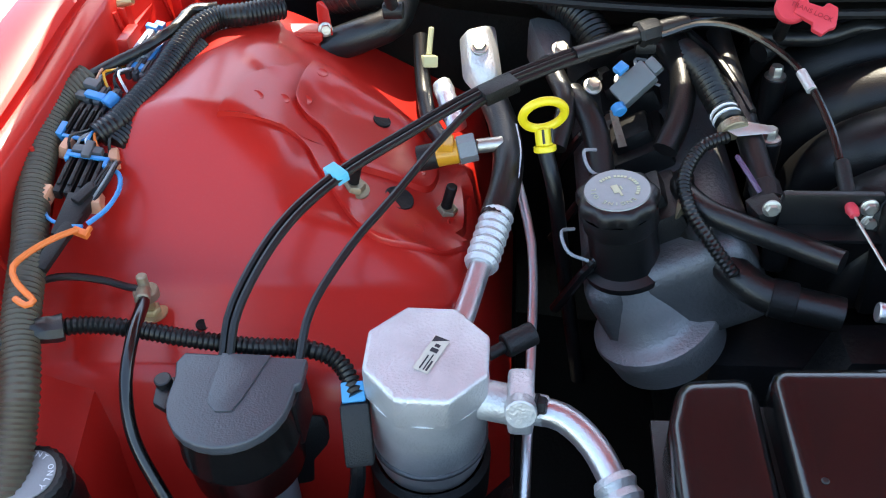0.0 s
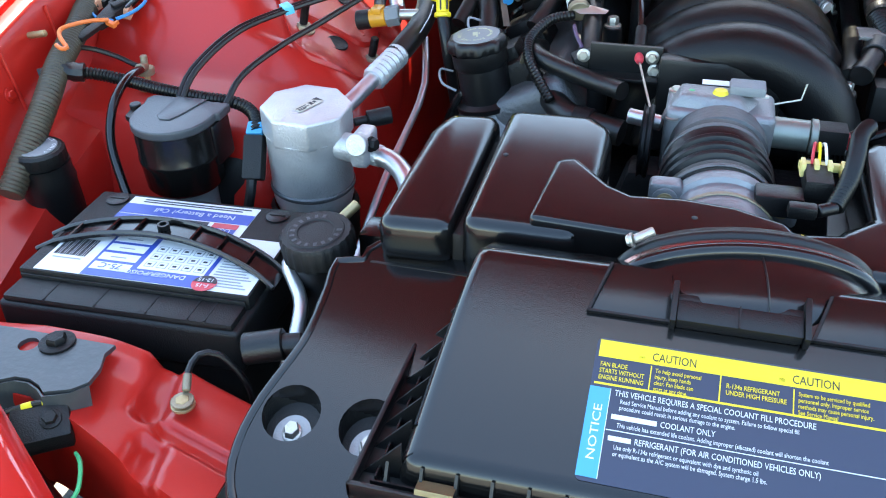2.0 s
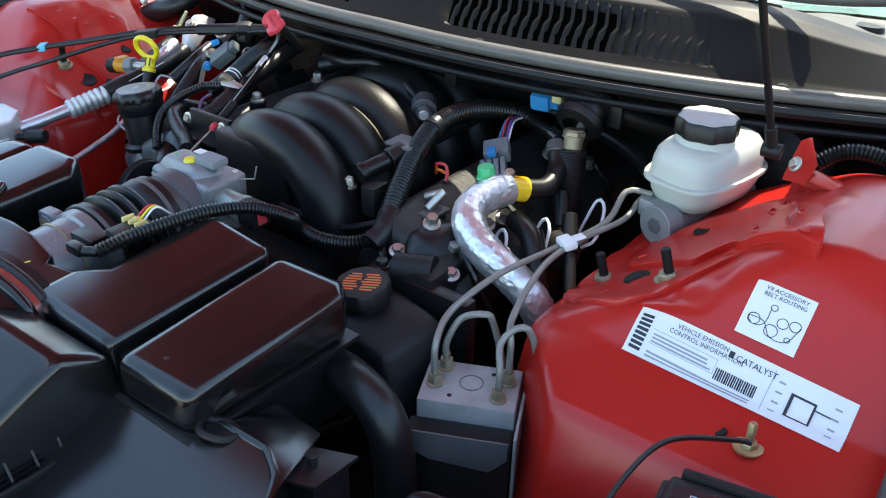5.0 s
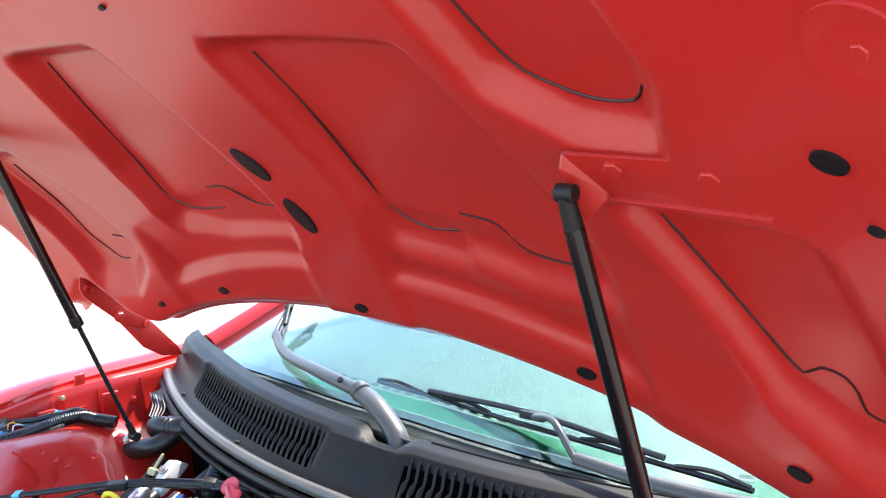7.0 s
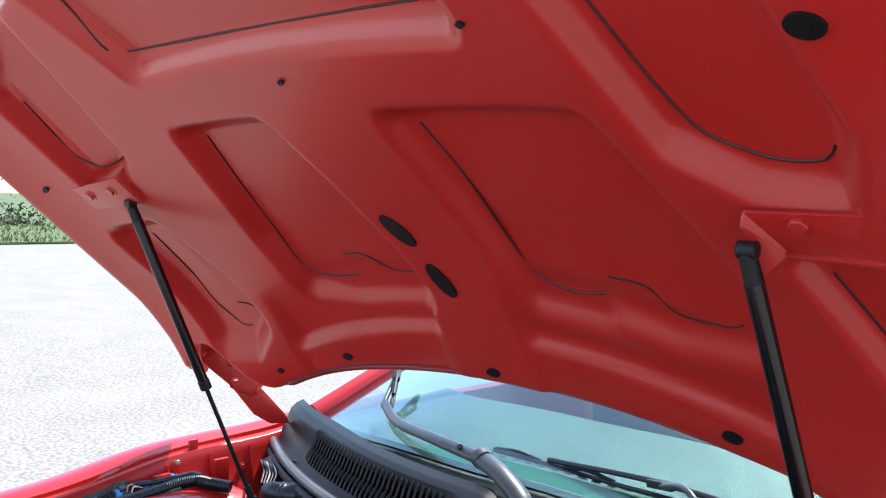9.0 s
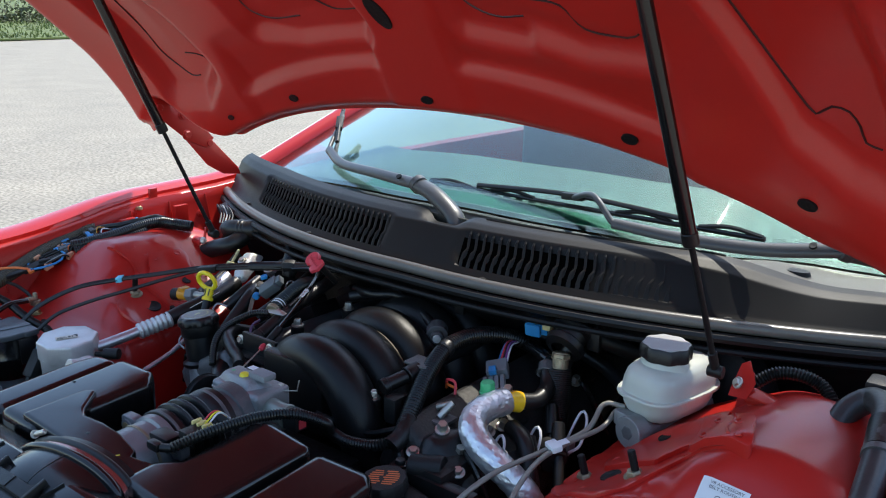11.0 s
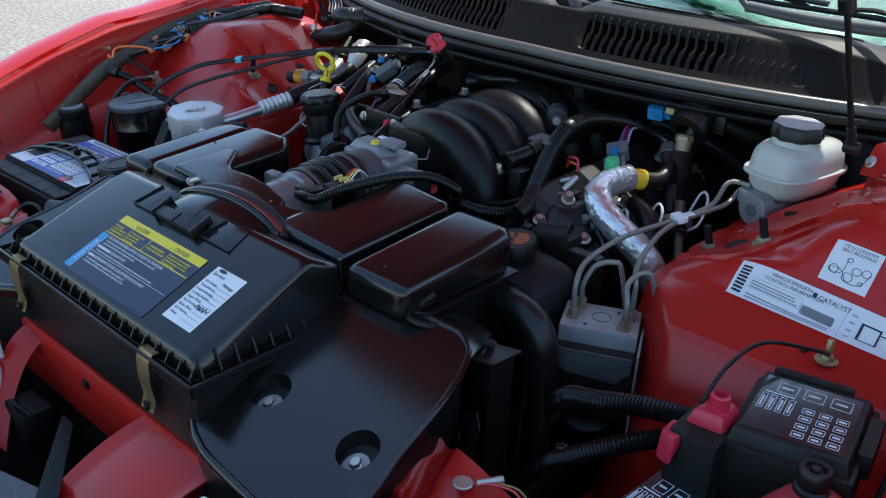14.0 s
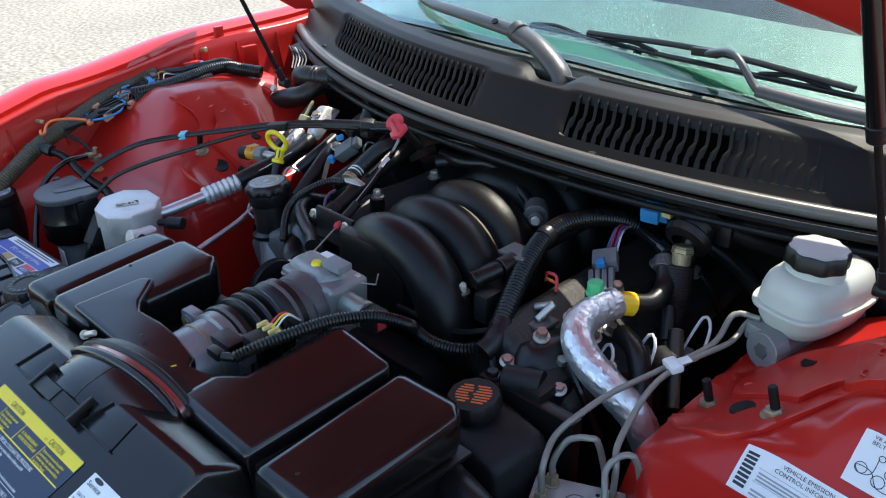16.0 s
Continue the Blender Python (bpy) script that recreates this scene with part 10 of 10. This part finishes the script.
def build_top_clutter():
    t = thing("coil_harness", "black harness and hoses between filler and manifold", "cable loom")
    part("pcv_hose", tube([(-0.245, 0.565, 0.775), (-0.25, 0.535, 0.785), (-0.235, 0.505, 0.785), (-0.20, 0.485, 0.78), (-0.165, 0.47, 0.775), (-0.135, 0.447, 0.777)], 0.0105, 14, 0.008), RUBBER, t)
    part("lower_hose", tube([(-0.25, 0.53, 0.76), (-0.225, 0.49, 0.75), (-0.19, 0.45, 0.74), (-0.13, 0.43, 0.735)], 0.015, 14, 0.008), RUBBER, t)
    part("hose_clamp", cyl((-0.185, 0.447, 0.739), (-0.165, 0.441, 0.738), 0.0168, 16), DARK, t)
    part("twisted_loom", tube([(-0.21, 0.575, 0.815), (-0.235, 0.56, 0.812), (-0.252, 0.53, 0.80), (-0.25, 0.50, 0.79), (-0.235, 0.475, 0.775), (-0.215, 0.455, 0.755)], 0.006, 10, corr=0.0042, amp=0.08), LOOM, t)
    part("upper_loom", tube([(-0.235, 0.70, 0.835), (-0.225, 0.66, 0.838), (-0.215, 0.62, 0.83), (-0.205, 0.585, 0.82)], 0.0125, 12, corr=0.006), LOOM, t)
    part("white_bands", join(cyl((-0.210, 0.60, 0.8245), (-0.2095, 0.598, 0.824), 0.0136, 16), cyl((-0.2085, 0.594, 0.823), (-0.208, 0.592, 0.8225), 0.0136, 16)), PAPER, t)
    part("brass_clamp", cyl((-0.2055, 0.585, 0.821), (-0.2035, 0.577, 0.818), 0.0136, 14), ZINC, t)
    part("side_hose", tube([(-0.255, 0.72, 0.84), (-0.24, 0.665, 0.83), (-0.245, 0.62, 0.81), (-0.26, 0.59, 0.79)], 0.012, 12, 0.01), RUBBER, t)
    part("vacuum_line", tube([(-0.235, 0.74, 0.845), (-0.205, 0.67, 0.84), (-0.185, 0.60, 0.825)], 0.004, 8, 0.01), BLACK, t)
    part("coil_plug", move(box(-0.012, 0.012, -0.012, 0.012, -0.012, 0.012, 0.003), pose(-0.185, 0.505, 0.785, 0, -20, 20)), BLACK_MATT, t)
    part("purple_lead", tube([(-0.19, 0.515, 0.797), (-0.20, 0.53, 0.808), (-0.205, 0.55, 0.81)], 0.0024, 6, 0.005), mat("violet_wire", (0.09, 0.05, 0.11), 0.5), t)
    part("grey_connector", move(join(box(-0.02, 0.02, -0.012, 0.012, -0.01, 0.01, 0.003), box(0.02, 0.03, -0.008, 0.008, -0.007, 0.007, 0.002)), pose(-0.287, 0.645, 0.828, 35, -38, 22)), mat("pale_grey_plastic", (0.11, 0.125, 0.13), 0.45), t)
    part("blue_tab", move(box(-0.006, 0.006, -0.005, 0.005, 0.008, 0.014, 0.001), pose(-0.300, 0.648, 0.836, 15, -20, 40)), BLUE, t)
    part("blue_seal", cyl((-0.300, 0.62, 0.812), (-0.303, 0.628, 0.815), 0.007, 12), BLUE, t)
    part("tan_shield", hull([(-0.262, 0.50, 0.775), (-0.245, 0.515, 0.775), (-0.258, 0.518, 0.795), (-0.250, 0.524, 0.79), (-0.255, 0.505, 0.79)], 0.002), ZINC, t)
    part("tan_shield", hull([(-0.302, 0.60, 0.785), (-0.292, 0.603, 0.785), (-0.312, 0.622, 0.815), (-0.303, 0.624, 0.812), (-0.30, 0.604, 0.79)], 0.0012), RUSTY, t)
    for x, y, z in ((-0.345, 0.515, 0.755), (-0.325, 0.575, 0.80), (-0.27, 0.70, 0.825)):
        part("plug_boot_loop", tube([(x, y, z), (x - 0.012, y - 0.012, z + 0.006), (x - 0.006, y - 0.028, z - 0.004), (x + 0.012, y - 0.03, z - 0.012)], 0.0016, 6, 0.004), GREY_INK, t)
    part("steel_pipe", tube([(-0.345, 0.66, 0.81), (-0.325, 0.62, 0.80), (-0.315, 0.56, 0.76)], 0.0125, 12, 0.01), RUBBER, t)
    part("steel_pipe", tube([(-0.36, 0.68, 0.82), (-0.35, 0.64, 0.81), (-0.36, 0.60, 0.785)], 0.010, 12, 0.01), RUBBER, t)
    part("cast_elbow", hull([(-0.39, 0.735, 0.80), (-0.34, 0.72, 0.80), (-0.39, 0.77, 0.845), (-0.34, 0.76, 0.84), (-0.37, 0.70, 0.83), (-0.345, 0.695, 0.83)], 0.01), ALU_DULL, t)
    for p in ((-0.355, 0.70, 0.836), (-0.325, 0.655, 0.82), (-0.295, 0.665, 0.82)):
        part("bolt", bolt(p, 0.007, 0.008, (0.2, -0.5, 1), 1.3), STEEL, t)
    k = thing("right_harness", "dark harness, pipes and bolts over the rocker cover", "engine parts")
    for y in (0.50, 0.56, 0.66, 0.76):
        part("bolt", bolt((0.235, y, 0.768), 0.0075, 0.014, (0.3, -0.3, 1), 1.4), STEEL, k)
    part("bright_bracket", box(0.19, 0.225, 0.515, 0.55, 0.76, 0.766, 0.002), ALU_DULL, k)
    part("bright_stud", join(cyl((0.205, 0.53, 0.766), (0.215, 0.55, 0.785), 0.006, 10), cyl((0.19, 0.545, 0.772), (0.212, 0.552, 0.782), 0.005, 10)), STEEL, k)
    part("coil_pack", join(box(0.225, 0.29, 0.43, 0.50, 0.70, 0.745, 0.008), cyl((0.23, 0.44, 0.735), (0.275, 0.455, 0.74), 0.018, 18)), BLACK_MATT, k)
    part("coil_cover", hull([(0.205, 0.475, 0.742), (0.235, 0.45, 0.735), (0.275, 0.475, 0.73), (0.30, 0.53, 0.73), (0.285, 0.56, 0.74), (0.24, 0.545, 0.75), (0.22, 0.485, 0.765), (0.245, 0.475, 0.762), (0.275, 0.53, 0.758), (0.255, 0.535, 0.768)], 0.006, 3), BLACK, k)
    for p in ((0.215, 0.462, 0.742), (0.238, 0.442, 0.74), (0.288, 0.468, 0.735), (0.305, 0.545, 0.735), (0.262, 0.575, 0.745)):
        part("flange_bolt", bolt(p, 0.0065, 0.009, (0.3, -0.4, 1), 1.5), STEEL, k)
    part("rocker_rail", hull([(0.20, 0.43, 0.722), (0.222, 0.42, 0.718), (0.30, 0.60, 0.722), (0.318, 0.59, 0.716), (0.20, 0.43, 0.71), (0.318, 0.59, 0.705)], 0.003), ALU_DULL, k)
    for a, b in (((0.315, 0.60, 0.745), (0.338, 0.575, 0.712)), ((0.33, 0.655, 0.75), (0.35, 0.625, 0.715)), ((0.30, 0.685, 0.76), (0.318, 0.66, 0.725))):
        part("spark_boot", join(cyl(a, b, 0.0095, 14, 0.012), cyl(b, tuple(2 * q - p for p, q in zip(a, b)), 0.0085, 12)), RUBBER, k)
    part("boot", tube([(0.285, 0.60, 0.75), (0.32, 0.58, 0.745), (0.345, 0.555, 0.70), (0.35, 0.54, 0.64)], 0.013, 12, 0.01), RUBBER, k)
    part("dark_sensor", cyl((0.325, 0.63, 0.715), (0.35, 0.615, 0.715), 0.022, 20), DARK, k)
    part("rear_pipe", tube([(0.18, 0.83, 0.80), (0.25, 0.82, 0.80), (0.33, 0.80, 0.79), (0.38, 0.77, 0.78)], 0.012, 12, 0.02), BLACK, k)
    for x in (0.075, 0.33):
        part("cable_hanger", join(box(x - 0.010, x + 0.010, 0.745, 0.755, 0.835, 0.868, 0.002), tube([(x, 0.75, 0.868), (x, 0.765, 0.876), (x, 0.775, 0.866)], 0.004, 6, 0.004)), BLACK, k)
    part("second_cable", tube([(-0.15, 0.745, 0.872), (0.0, 0.745, 0.863), (0.075, 0.75, 0.86), (0.25, 0.77, 0.855), (0.42, 0.82, 0.85)], 0.0055, 8, 0.02), BLACK_SATIN, k)


build_top_clutter()
